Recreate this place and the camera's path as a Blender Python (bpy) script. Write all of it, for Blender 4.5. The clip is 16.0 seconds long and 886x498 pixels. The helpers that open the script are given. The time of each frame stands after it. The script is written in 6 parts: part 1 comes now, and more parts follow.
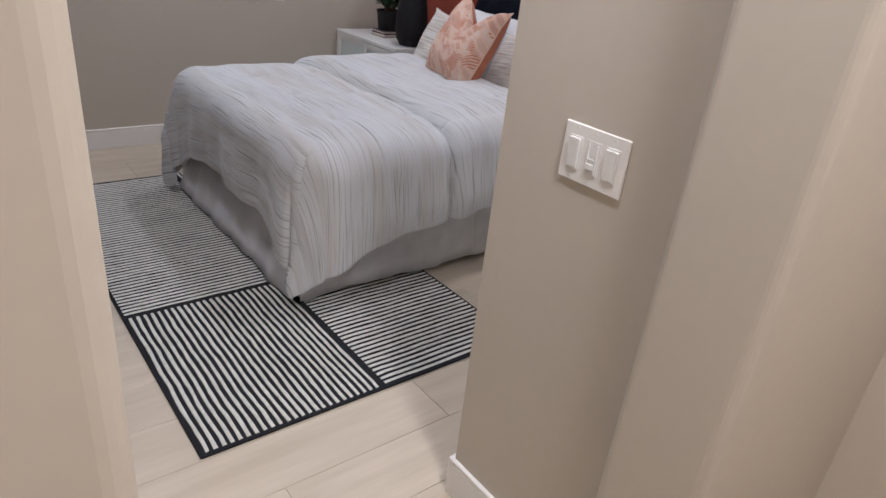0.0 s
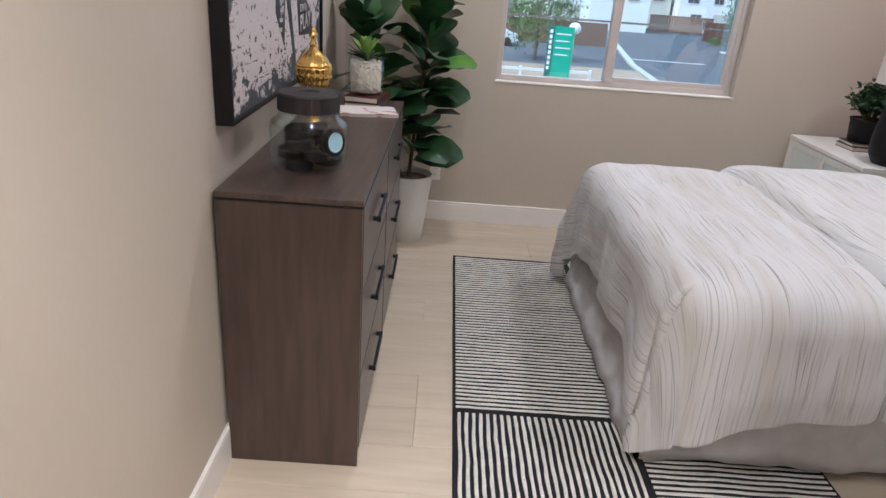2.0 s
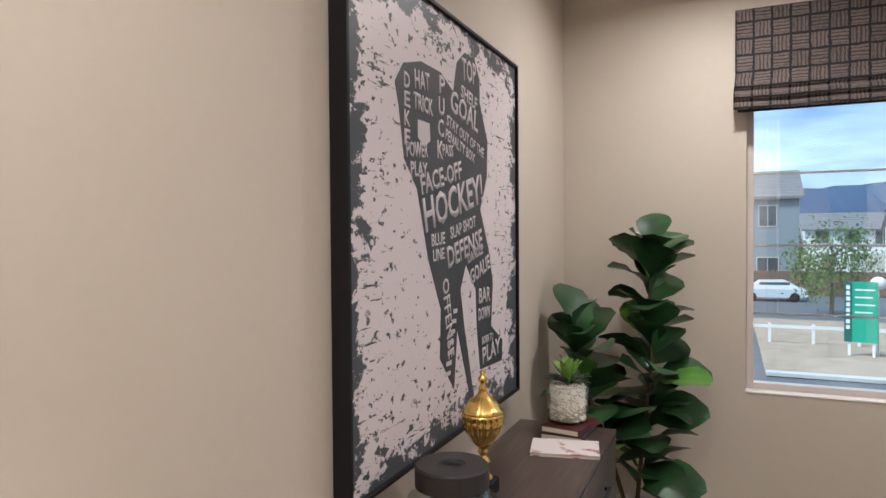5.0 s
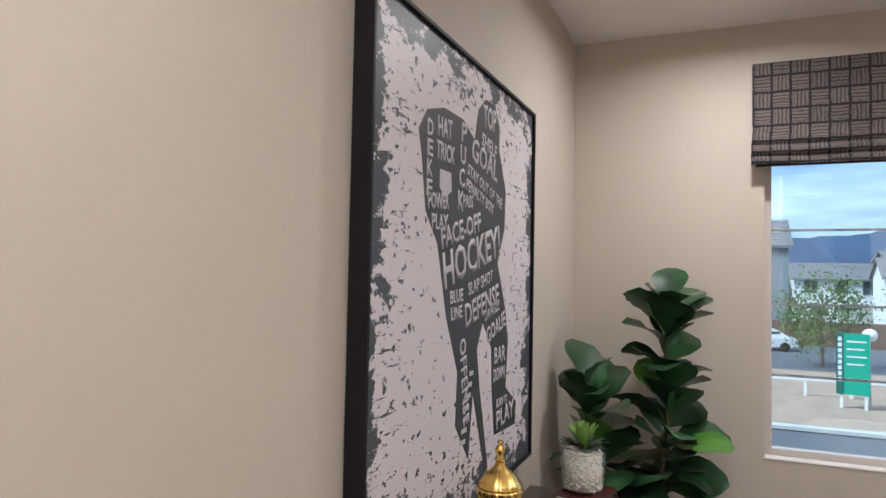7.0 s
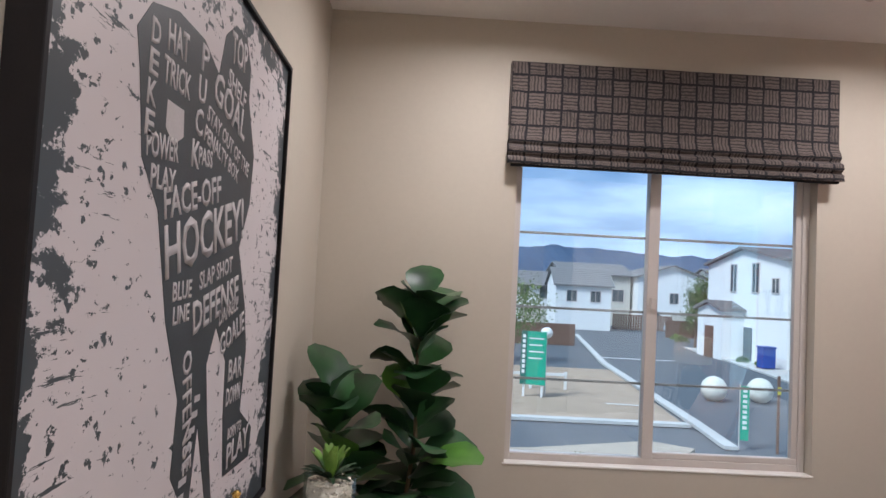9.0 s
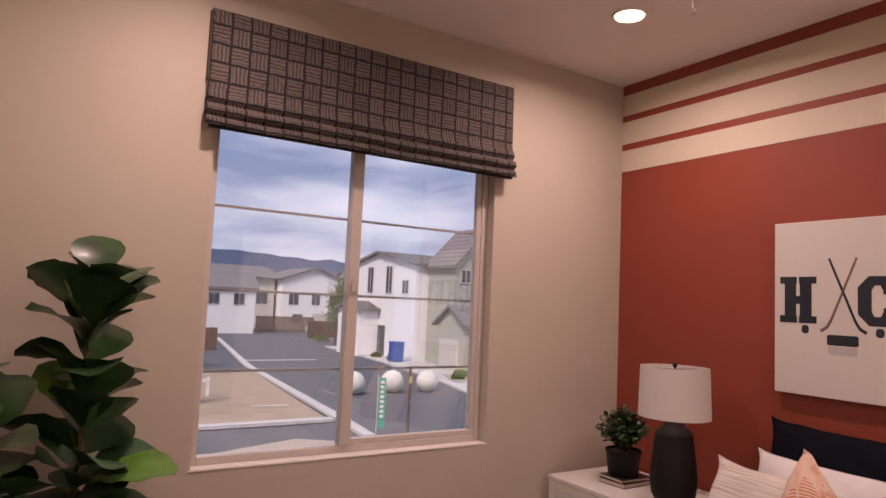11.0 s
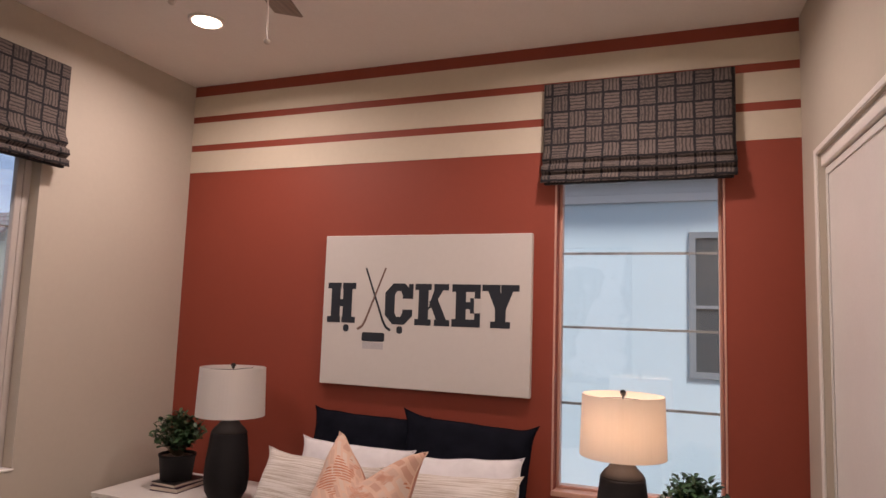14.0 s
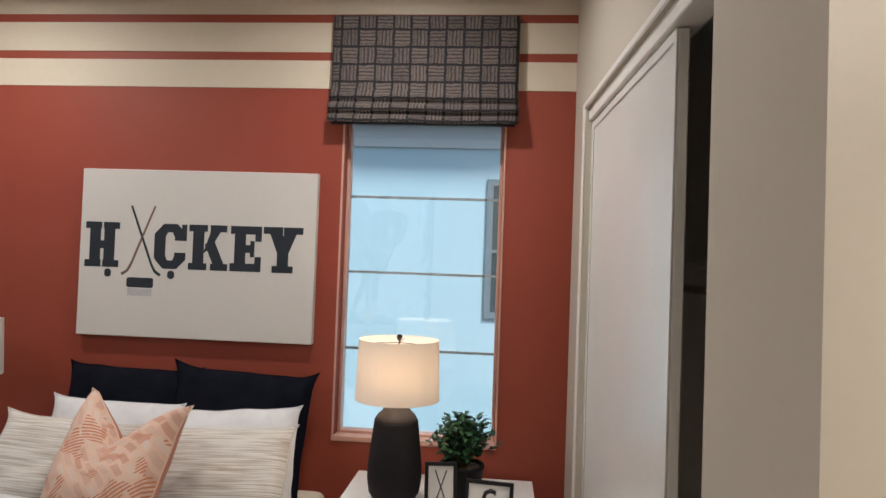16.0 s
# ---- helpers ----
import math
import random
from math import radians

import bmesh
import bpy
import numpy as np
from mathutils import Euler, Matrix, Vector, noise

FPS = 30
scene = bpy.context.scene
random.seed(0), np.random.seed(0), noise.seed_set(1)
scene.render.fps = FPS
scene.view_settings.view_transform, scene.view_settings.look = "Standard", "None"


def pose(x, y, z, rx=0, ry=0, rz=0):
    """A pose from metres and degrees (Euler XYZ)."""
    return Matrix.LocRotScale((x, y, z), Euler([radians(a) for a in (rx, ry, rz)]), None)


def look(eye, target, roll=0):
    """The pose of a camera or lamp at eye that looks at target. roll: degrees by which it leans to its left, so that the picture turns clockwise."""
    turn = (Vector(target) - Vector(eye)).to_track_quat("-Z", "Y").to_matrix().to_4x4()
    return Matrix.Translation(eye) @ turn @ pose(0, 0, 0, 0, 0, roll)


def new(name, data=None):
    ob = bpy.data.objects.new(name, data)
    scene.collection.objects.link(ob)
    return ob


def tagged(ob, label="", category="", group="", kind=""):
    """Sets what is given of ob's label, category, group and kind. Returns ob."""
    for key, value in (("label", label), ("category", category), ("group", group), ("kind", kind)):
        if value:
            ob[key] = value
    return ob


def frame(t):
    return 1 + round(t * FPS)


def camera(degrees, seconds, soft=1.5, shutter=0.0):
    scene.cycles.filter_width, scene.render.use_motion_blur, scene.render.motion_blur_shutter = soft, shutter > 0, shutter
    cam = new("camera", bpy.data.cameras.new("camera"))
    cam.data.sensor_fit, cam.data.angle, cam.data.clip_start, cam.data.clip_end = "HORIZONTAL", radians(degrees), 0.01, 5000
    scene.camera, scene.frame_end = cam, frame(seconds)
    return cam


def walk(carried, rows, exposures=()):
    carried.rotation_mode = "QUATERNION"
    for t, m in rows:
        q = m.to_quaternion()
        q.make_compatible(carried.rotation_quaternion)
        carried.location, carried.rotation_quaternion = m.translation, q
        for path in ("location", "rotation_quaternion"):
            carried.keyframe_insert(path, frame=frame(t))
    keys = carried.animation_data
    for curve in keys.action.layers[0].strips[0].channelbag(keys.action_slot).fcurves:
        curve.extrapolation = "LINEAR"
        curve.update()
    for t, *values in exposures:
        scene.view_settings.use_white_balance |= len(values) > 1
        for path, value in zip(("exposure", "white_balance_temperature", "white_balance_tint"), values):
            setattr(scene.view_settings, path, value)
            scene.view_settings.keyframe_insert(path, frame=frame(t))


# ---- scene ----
cam = camera(68.36, 16.0)
PATH = [
    (0, (0.304, -2.041, 1.476), (0.8856, -1.3554, 1.0381), 6.33),
    (0.5, (0.369, -1.958, 1.476), (0.8584, -1.2017, 1.0426), 5.73),
    (1, (0.451, -1.903, 1.496), (0.7871, -1.0664, 1.0642), 5.44),
    (1.5, (0.571, -1.795, 1.498), (0.7195, -0.8980, 1.0818), 5.41),
    (2, (0.629, -1.696, 1.506), (0.6415, -0.7736, 1.1201), 4.36),
    (2.5, (0.656, -1.528, 1.528), (0.6031, -0.5880, 1.1899), 4.57),
    (3, (0.670, -1.382, 1.558), (0.5451, -0.4348, 1.2627), 3.36),
    (3.5, (0.722, -1.318, 1.602), (0.4954, -0.3754, 1.3553), 2.08),
    (4, (0.796, -1.262, 1.662), (0.4804, -0.3320, 1.4753), 1.99),
    (4.5, (0.854, -1.225, 1.687), (0.4899, -0.2983, 1.5925), 0.29),
    (5, (0.856, -1.202, 1.729), (0.4530, -0.2871, 1.7081), -0.40),
    (5.2, (0.866, -1.194, 1.745), (0.4481, -0.2851, 1.7455), -0.12),
    (7.5, (0.620, -1.026, 1.778), (0.2618, -0.0930, 1.8237), 1.93),
    (8, (0.523, -0.898, 1.779), (0.2919, 0.0737, 1.8370), 1.74),
    (8.5, (0.515, -0.780, 1.760), (0.4295, 0.2140, 1.8237), 2.33),
    (8.7, (0.529, -0.743, 1.762), (0.4867, 0.2550, 1.8185), 2.66),
    (10.8, (0.305, -0.399, 1.664), (0.7852, 0.4754, 1.7346), 2.60),
    (11, (0.330, -0.390, 1.651), (0.8585, 0.4554, 1.7331), 2.55),
    (11.5, (0.276, -0.354, 1.627), (0.9435, 0.3852, 1.7184), 2.59),
    (12, (0.190, -0.380, 1.659), (0.9587, 0.2552, 1.7363), 2.40),
    (12.5, (0.210, -0.416, 1.673), (1.0320, 0.1470, 1.7547), 2.18),
    (13, (0.213, -0.422, 1.685), (1.0774, 0.0732, 1.7738), 1.78),
    (13.5, (0.193, -0.413, 1.685), (1.0945, 0.0076, 1.7821), 1.80),
    (14, (0.241, -0.455, 1.676), (1.1700, -0.1004, 1.7803), 1.90),
    (14.5, (0.303, -0.500, 1.640), (1.2549, -0.2121, 1.7473), 2.31),
    (15, (0.341, -0.528, 1.649), (1.3141, -0.3091, 1.7215), 2.30),
    (15.5, (0.368, -0.543, 1.694), (1.3565, -0.3972, 1.7241), 1.94),
    (16, (0.384, -0.592, 1.694), (1.3798, -0.5036, 1.7192), 2.04),
]
EXPOSURES = (
    (0.0, -0.42, 5050, 10), (1.5, -0.02, 5200, 10), (3.0, 0.03, 5380, 10), (5.0, 0.02, 5600, 10), (8.5, -0.16, 5300, 8),
    (10.8, -0.54, 7250, 43), (12.5, -0.60, 7400, 43), (13.5, -0.52, 7100, 38), (14.4, -0.42, 6100, 17), (15.0, -0.26, 5600, 9), (16.0, -0.32, 5650, 6),
)
walk(cam, [(t, look(eye, target, roll)) for t, eye, target, roll in PATH], EXPOSURES)

# ---- light ----
world = bpy.data.worlds.new("world")
scene.world = world
world.use_nodes = True
wn, wl = world.node_tree.nodes, world.node_tree.links
sky = wn.new("ShaderNodeTexSky")
sky.sky_type, sky.sun_disc = "NISHITA", False
sky.sun_elevation, sky.sun_rotation = radians(50), radians(233)
sky.air_density, sky.dust_density, sky.ozone_density = 1.0, 2.0, 1.0
tc = wn.new("ShaderNodeTexCoord")
mp = wn.new("ShaderNodeMapping")
mp.inputs["Scale"].default_value = (2.2, 2.2, 9.0)
cloud = wn.new("ShaderNodeTexNoise")
cloud.inputs["Scale"].default_value, cloud.inputs["Detail"].default_value = 1.6, 7.0
ramp = wn.new("ShaderNodeValToRGB")
ramp.color_ramp.elements[0].position, ramp.color_ramp.elements[0].color = 0.38, (1.8, 2.7, 4.3, 1)
ramp.color_ramp.elements[1].position, ramp.color_ramp.elements[1].color = 0.68, (7.0, 7.9, 8.8, 1)
mixs = wn.new("ShaderNodeMix")
mixs.data_type = "RGBA"
mixs.inputs[0].default_value = 0.8
wl.new(tc.outputs["Generated"], mp.inputs["Vector"])
wl.new(mp.outputs["Vector"], cloud.inputs["Vector"])
wl.new(cloud.outputs["Fac"], ramp.inputs["Fac"])
wl.new(sky.outputs["Color"], mixs.inputs[6])
wl.new(ramp.outputs["Color"], mixs.inputs[7])
bg = wn["Background"]
wl.new(mixs.outputs[2], bg.inputs["Color"])
bg.inputs["Strength"].default_value = 0.205

sun = new("sun", bpy.data.lights.new("sun", "SUN"))
sun.data.energy, sun.data.angle, sun.data.color = 5.0, radians(14), (1.0, 0.96, 0.90)
sun.matrix_world = look((0, 0, 30), (20, 15, 0))


def area_lamp(name, x, y, z, w, h, watts, colour, target, spread=180):
    lamp = new(name, bpy.data.lights.new(name, "AREA"))
    lamp.data.shape, lamp.data.size, lamp.data.size_y = "RECTANGLE", w, h
    lamp.data.energy, lamp.data.color, lamp.data.spread = watts, colour, radians(spread)
    lamp.matrix_world = look((x, y, z), target)
    return lamp


def point_lamp(name, x, y, z, watts, colour, r=0.05):
    lamp = new(name, bpy.data.lights.new(name, "POINT"))
    lamp.data.energy, lamp.data.color, lamp.data.shadow_soft_size = watts, colour, r
    lamp.location = (x, y, z)
    return lamp


# ---- plan ----
XE, YN, YS, H = 3.37, 2.42, -0.91, 3.05      # east wall, north wall, closet wall, ceiling
SX = 1.30                                    # wall with the switch
DY0, DY1 = -1.72, -1.52                      # wall with the doorway
DYW = -1.61                                  # its thinner west part
SKEW = 0.055                                 # the closet wall turns about its east end
DOOR_L, DOOR_R, DOOR_H = 0.362, 1.213, 2.42
WIN = (0.93, 2.40, 0.93, 2.44)               # north window: x, x, sill, head
WIN2 = (-0.59, 0.15, 0.89, 2.44)             # east window: y, y, sill, head
CLO = (1.72, 3.10, 2.36)                     # closet opening: x, x, head

WARM = (1.0, 0.87, 0.75)
# The last two are added unseen; the third brightens the west wall.
DOWN = ((2.62, 1.70), (0.85, 1.70), (0.74, -1.10), (2.62, -0.10))
for x_, y_ in DOWN:
    area_lamp("downlight_lamp", x_, y_, H - 0.03, 0.12, 0.12, 25 if y_ < -1 else 20, WARM, (x_, y_, 0), 167)
area_lamp("hall_lamp", 0.9, -2.25, H - 0.05, 0.3, 0.3, 78, (1.0, 0.83, 0.67), (0.9, -2.25, 0))
point_lamp("bedside_bulb", 2.95, -0.20, 1.27, 6.5, (1.0, 0.66, 0.40))


# ---- materials ----
def material(name, colour, rough=0.6, metal=0.0, scale=8.0, vary=0.12, bump=0.05, detail=0.002, spec=0.5, coord="Object", stretch=(1, 1, 1), transmission=0.0, ior=1.45, coat=0.0, sheen=0.0, rand=0.0):
    """Two-scale noise over a base colour, with bump."""
    m = bpy.data.materials.new(name)
    m.use_nodes = True
    n, l = m.node_tree.nodes, m.node_tree.links
    b = n["Principled BSDF"]
    t = n.new("ShaderNodeTexCoord")
    mpn = n.new("ShaderNodeMapping")
    mpn.inputs["Scale"].default_value = stretch
    l.new(t.outputs[coord], mpn.inputs["Vector"])
    a = n.new("ShaderNodeTexNoise")
    a.inputs["Scale"].default_value, a.inputs["Detail"].default_value = scale, 5
    f = n.new("ShaderNodeTexNoise")
    f.inputs["Scale"].default_value, f.inputs["Detail"].default_value = scale * 14, 4
    for q in (a, f):
        l.new(mpn.outputs["Vector"], q.inputs["Vector"])
    add = n.new("ShaderNodeMath")
    add.operation = "ADD"
    l.new(a.outputs["Fac"], add.inputs[0])
    l.new(f.outputs["Fac"], add.inputs[1])
    r = n.new("ShaderNodeMapRange")
    r.inputs["From Min"].default_value, r.inputs["From Max"].default_value = 0.6, 1.4
    r.inputs["To Min"].default_value, r.inputs["To Max"].default_value = 1 - vary, 1 + vary
    l.new(add.outputs[0], r.inputs["Value"])
    val = r.outputs["Result"]
    if rand:
        oi = n.new("ShaderNodeObjectInfo")
        rr = n.new("ShaderNodeMapRange")
        rr.inputs["To Min"].default_value, rr.inputs["To Max"].default_value = 1 - rand, 1 + rand
        l.new(oi.outputs["Random"], rr.inputs["Value"])
        mu = n.new("ShaderNodeMath")
        mu.operation = "MULTIPLY"
        l.new(val, mu.inputs[0])
        l.new(rr.outputs["Result"], mu.inputs[1])
        val = mu.outputs[0]
    v = n.new("ShaderNodeVectorMath")
    v.operation = "SCALE"
    v.inputs[0].default_value = colour[:3]
    l.new(val, v.inputs["Scale"])
    l.new(v.outputs["Vector"], b.inputs["Base Color"])
    b.inputs["Roughness"].default_value, b.inputs["Metallic"].default_value = rough, metal
    b.inputs["Specular IOR Level"].default_value = spec
    b.inputs["Transmission Weight"].default_value, b.inputs["IOR"].default_value = transmission, ior
    b.inputs["Coat Weight"].default_value, b.inputs["Sheen Weight"].default_value = coat, sheen
    if bump:
        bp = n.new("ShaderNodeBump")
        bp.inputs["Strength"].default_value, bp.inputs["Distance"].default_value = bump, detail
        l.new(f.outputs["Fac"], bp.inputs["Height"])
        l.new(bp.outputs["Normal"], b.inputs["Normal"])
    return m


def two_tone(name, dark, light, low, high, rough=0.6, scale=6.0, stretch=(1, 1, 1), bump=0.1, coord="Object", detail_n=6, rand=0.0, sheen=0.0, coat=0.0, distance=0.003, metal=0.0):
    """A noise that runs between two colours, with bump from the same noise."""
    m = bpy.data.materials.new(name)
    m.use_nodes = True
    n, l = m.node_tree.nodes, m.node_tree.links
    b = n["Principled BSDF"]
    t = n.new("ShaderNodeTexCoord")
    mpn = n.new("ShaderNodeMapping")
    mpn.inputs["Scale"].default_value = stretch
    vec = t.outputs[coord]
    if rand:
        oi = n.new("ShaderNodeObjectInfo")
        sh = n.new("ShaderNodeVectorMath")
        sh.operation = "ADD"
        sc = n.new("ShaderNodeMath")
        sc.operation = "MULTIPLY"
        sc.inputs[1].default_value = 40
        l.new(oi.outputs["Random"], sc.inputs[0])
        l.new(vec, sh.inputs[0])
        l.new(sc.outputs[0], sh.inputs[1])
        vec = sh.outputs[0]
    l.new(vec, mpn.inputs["Vector"])
    a = n.new("ShaderNodeTexNoise")
    a.inputs["Scale"].default_value, a.inputs["Detail"].default_value = scale, detail_n
    l.new(mpn.outputs["Vector"], a.inputs["Vector"])
    cr = n.new("ShaderNodeValToRGB")
    cr.color_ramp.elements[0].position, cr.color_ramp.elements[0].color = low, (*dark, 1)
    cr.color_ramp.elements[1].position, cr.color_ramp.elements[1].color = high, (*light, 1)
    l.new(a.outputs["Fac"], cr.inputs["Fac"])
    out = cr.outputs["Color"]
    if rand:
        hs = n.new("ShaderNodeHueSaturation")
        rr = n.new("ShaderNodeMapRange")
        rr.inputs["To Min"].default_value, rr.inputs["To Max"].default_value = 1 - rand, 1 + rand
        l.new(oi.outputs["Random"], rr.inputs["Value"])
        l.new(rr.outputs["Result"], hs.inputs["Value"])
        l.new(out, hs.inputs["Color"])
        out = hs.outputs["Color"]
    l.new(out, b.inputs["Base Color"])
    b.inputs["Roughness"].default_value, b.inputs["Sheen Weight"].default_value = rough, sheen
    b.inputs["Coat Weight"].default_value, b.inputs["Metallic"].default_value = coat, metal
    bp = n.new("ShaderNodeBump")
    bp.inputs["Strength"].default_value, bp.inputs["Distance"].default_value = bump, distance
    l.new(a.outputs["Fac"], bp.inputs["Height"])
    l.new(bp.outputs["Normal"], b.inputs["Normal"])
    return m


M_WALL = material("wall_paint", (0.50, 0.45, 0.375), 0.75, scale=3, vary=0.025, bump=0.12, detail=0.001)
M_RED = material("brick_red_paint", (0.265, 0.050, 0.027), 0.6, scale=3, vary=0.03, bump=0.12, detail=0.001)
M_STRIPE = material("cream_stripe_paint", (0.60, 0.53, 0.42), 0.7, scale=3, vary=0.03, bump=0.12, detail=0.001)
M_CEIL = material("ceiling_paint", (0.74, 0.70, 0.66), 0.85, scale=5, vary=0.03, bump=0.2, detail=0.001)
M_TRIM = material("white_trim_paint", (0.78, 0.75, 0.71), 0.35, scale=6, vary=0.03, bump=0.02)
# Pale window vinyl with the red wall's pink reflection put into its colour.
M_PEACHF = material("red_wall_glow_on_vinyl", (0.56, 0.33, 0.26), 0.35, scale=6, vary=0.04, bump=0.02)
M_MUNTIN = material("taupe_muntin", (0.22, 0.20, 0.19), 0.5)
M_VINYL = material("window_vinyl", (0.52, 0.475, 0.44), 0.4, scale=6, vary=0.04, bump=0.02)
M_FLOOR = two_tone("pale_oak_plank", (0.455, 0.385, 0.290), (0.555, 0.48, 0.375), 0.3, 0.7, 0.42, 2.2, (1, 9, 1), 0.10, rand=0.05, distance=0.001)
M_GAP = material("plank_joint", (0.46, 0.40, 0.33), 0.8)
M_GLASS = material("window_glass", (0.86, 0.965, 0.98), 0.0, vary=0, bump=0, transmission=1.0, ior=1.8, spec=0.5)
M_WOOD = two_tone("dark_walnut_laminate", (0.046, 0.030, 0.025), (0.090, 0.062, 0.052), 0.22, 0.78, 0.36, 3.0, (11, 11, 1), 0.05, distance=0.0006)
M_WOODTOP = two_tone("dark_walnut_top", (0.048, 0.032, 0.027), (0.102, 0.072, 0.061), 0.25, 0.75, 0.30, 4.0, (14, 1, 1), 0.05, distance=0.0006)
M_DRAWER = two_tone("dark_walnut_drawer", (0.046, 0.037, 0.036), (0.105, 0.084, 0.080), 0.25, 0.75, 0.28, 4.0, (1, 1, 14), 0.05, distance=0.0006)
M_BLACK = material("black_metal", (0.022, 0.024, 0.028), 0.3, metal=0.5, scale=20, vary=0.1)
M_BLACKF = material("black_frame_wood", (0.014, 0.013, 0.014), 0.55, scale=20, vary=0.15, spec=0.2)
M_WHITE = material("white_lacquer", (0.74, 0.73, 0.70), 0.22, scale=6, vary=0.03, bump=0.02)
M_PANEL = material("frosted_panel", (0.62, 0.68, 0.66), 0.3, scale=6, vary=0.03, bump=0.02)
M_BRASS = material("gold_plate", (0.83, 0.56, 0.16), 0.25, metal=1.0, scale=20, vary=0.08, bump=0.1)
M_STEEL = material("brushed_nickel", (0.55, 0.50, 0.44), 0.35, metal=1.0, scale=20, vary=0.05)
M_ASPHALT = material("asphalt", (0.10, 0.11, 0.12), 0.9, scale=0.6, vary=0.15, bump=0.3, detail=0.01)
M_CONC = material("concrete", (0.50, 0.49, 0.46), 0.9, scale=0.8, vary=0.1, bump=0.2, detail=0.005)
M_STUCCO = material("white_stucco", (0.80, 0.79, 0.76), 0.9, scale=1.5, vary=0.04, bump=0.3, detail=0.006)
M_STUCCO2 = material("sage_stucco", (0.40, 0.40, 0.33), 0.9, scale=1.5, vary=0.05, bump=0.3, detail=0.006)
M_STUCCO3 = material("grey_stucco", (0.25, 0.28, 0.29), 0.9, scale=1.5, vary=0.05, bump=0.3, detail=0.006)
M_ROOF = material("grey_roof_tile", (0.20, 0.19, 0.185), 0.85, scale=2.5, vary=0.25, bump=0.5, detail=0.02)
M_LAWN = material("dry_planting_bed", (0.36, 0.27, 0.19), 0.95, scale=1.5, vary=0.3, bump=0.5, detail=0.02)
M_GRAVEL = material("tan_gravel", (0.42, 0.35, 0.27), 0.95, scale=2.5, vary=0.2, bump=0.5, detail=0.02)
M_DGLASS = material("dark_house_glass", (0.06, 0.08, 0.09), 0.08, scale=1, vary=0.1, bump=0)
M_LEAFOUT = two_tone("outdoor_foliage", (0.05, 0.09, 0.02), (0.18, 0.26, 0.07), 0.3, 0.7, 0.7, 2.0, rand=0.3)
M_BARK = material("bark", (0.16, 0.11, 0.08), 0.9, scale=12, vary=0.3, bump=0.6, detail=0.01)
# The hills' blue is distance haze, set as base colour.
M_HILL = material("haze_blue_hills", (0.075, 0.105, 0.16), 1.0, scale=0.002, vary=0.25, bump=0, spec=0)
M_FENCE = material("brown_wood_fence", (0.17, 0.10, 0.07), 0.85, scale=5, vary=0.2, bump=0.3)


# ---- mesh helpers ----
def link_mesh(name, bm, mat, parent=None, label="", smooth=False):
    me = bpy.data.meshes.new(name)
    bm.to_mesh(me)
    bm.free()
    for m in (mat if isinstance(mat, (list, tuple)) else [mat]):
        me.materials.append(m)
    if smooth:
        me.polygons.foreach_set("use_smooth", [True] * len(me.polygons))
    ob = new(name, me)
    if parent is not None:
        ob.parent = parent
    if label:
        ob["label"] = label
    return ob


def part(name, bm, mat, parent, label="", smooth=False):
    return link_mesh(name, bm, mat, parent, label, smooth)


def box(bm, x0, x1, y0, y1, z0, z1, bevel=0.0, mat=0, segments=1):
    r = bmesh.ops.create_cube(bm, size=1, matrix=Matrix.LocRotScale(((x0 + x1) / 2, (y0 + y1) / 2, (z0 + z1) / 2), None, (abs(x1 - x0), abs(y1 - y0), abs(z1 - z0))))
    vs = r["verts"]
    fs = {f for v in vs for f in v.link_faces}
    for f in fs:
        f.material_index = mat
    if bevel:
        bmesh.ops.bevel(bm, geom=list({e for v in vs for e in v.link_edges}), offset=bevel, segments=segments, affect="EDGES", profile=0.6)
    return bm


def boxes(*rows, bevel=0.0):
    bm = bmesh.new()
    for r in rows:
        box(bm, *r, bevel=bevel)
    return bm


def lathe(profile, steps=32, bm=None, centre=(0, 0), wobble=None):
    """A solid turned round z from (radius, height) rows, closed at both ends."""
    bm = bm or bmesh.new()
    rings = []
    for k, (r, z) in enumerate(profile):
        ring = []
        for i in range(steps):
            a = 2 * math.pi * i / steps
            rr = r * (wobble(a, k) if wobble else 1)
            ring.append(bm.verts.new((centre[0] + rr * math.cos(a), centre[1] + rr * math.sin(a), z)))
        rings.append(ring)
    for a, b in zip(rings, rings[1:]):
        for i in range(steps):
            bm.faces.new((a[i], a[(i + 1) % steps], b[(i + 1) % steps], b[i]))
    bm.faces.new(list(reversed(rings[0])))
    bm.faces.new(rings[-1])
    bmesh.ops.recalc_face_normals(bm, faces=bm.faces[:])
    return bm


def tube(bm, pts, r, steps=8, taper=1.0):
    """A round bar along points."""
    pts = [Vector(p) for p in pts]
    rings = []
    for k, p in enumerate(pts):
        d = (pts[min(k + 1, len(pts) - 1)] - pts[max(k - 1, 0)]).normalized()
        u = d.orthogonal().normalized() if k == 0 else (rings_u - d * rings_u.dot(d)).normalized()
        rings_u = u
        w = d.cross(u)
        rr = r * (1 + (taper - 1) * k / max(1, len(pts) - 1))
        rings.append([bm.verts.new(p + (u * math.cos(2 * math.pi * i / steps) + w * math.sin(2 * math.pi * i / steps)) * rr) for i in range(steps)])
    for a, b in zip(rings, rings[1:]):
        for i in range(steps):
            bm.faces.new((a[i], a[(i + 1) % steps], b[(i + 1) % steps], b[i]))
    bm.faces.new(list(reversed(rings[0])))
    bm.faces.new(rings[-1])
    return bm


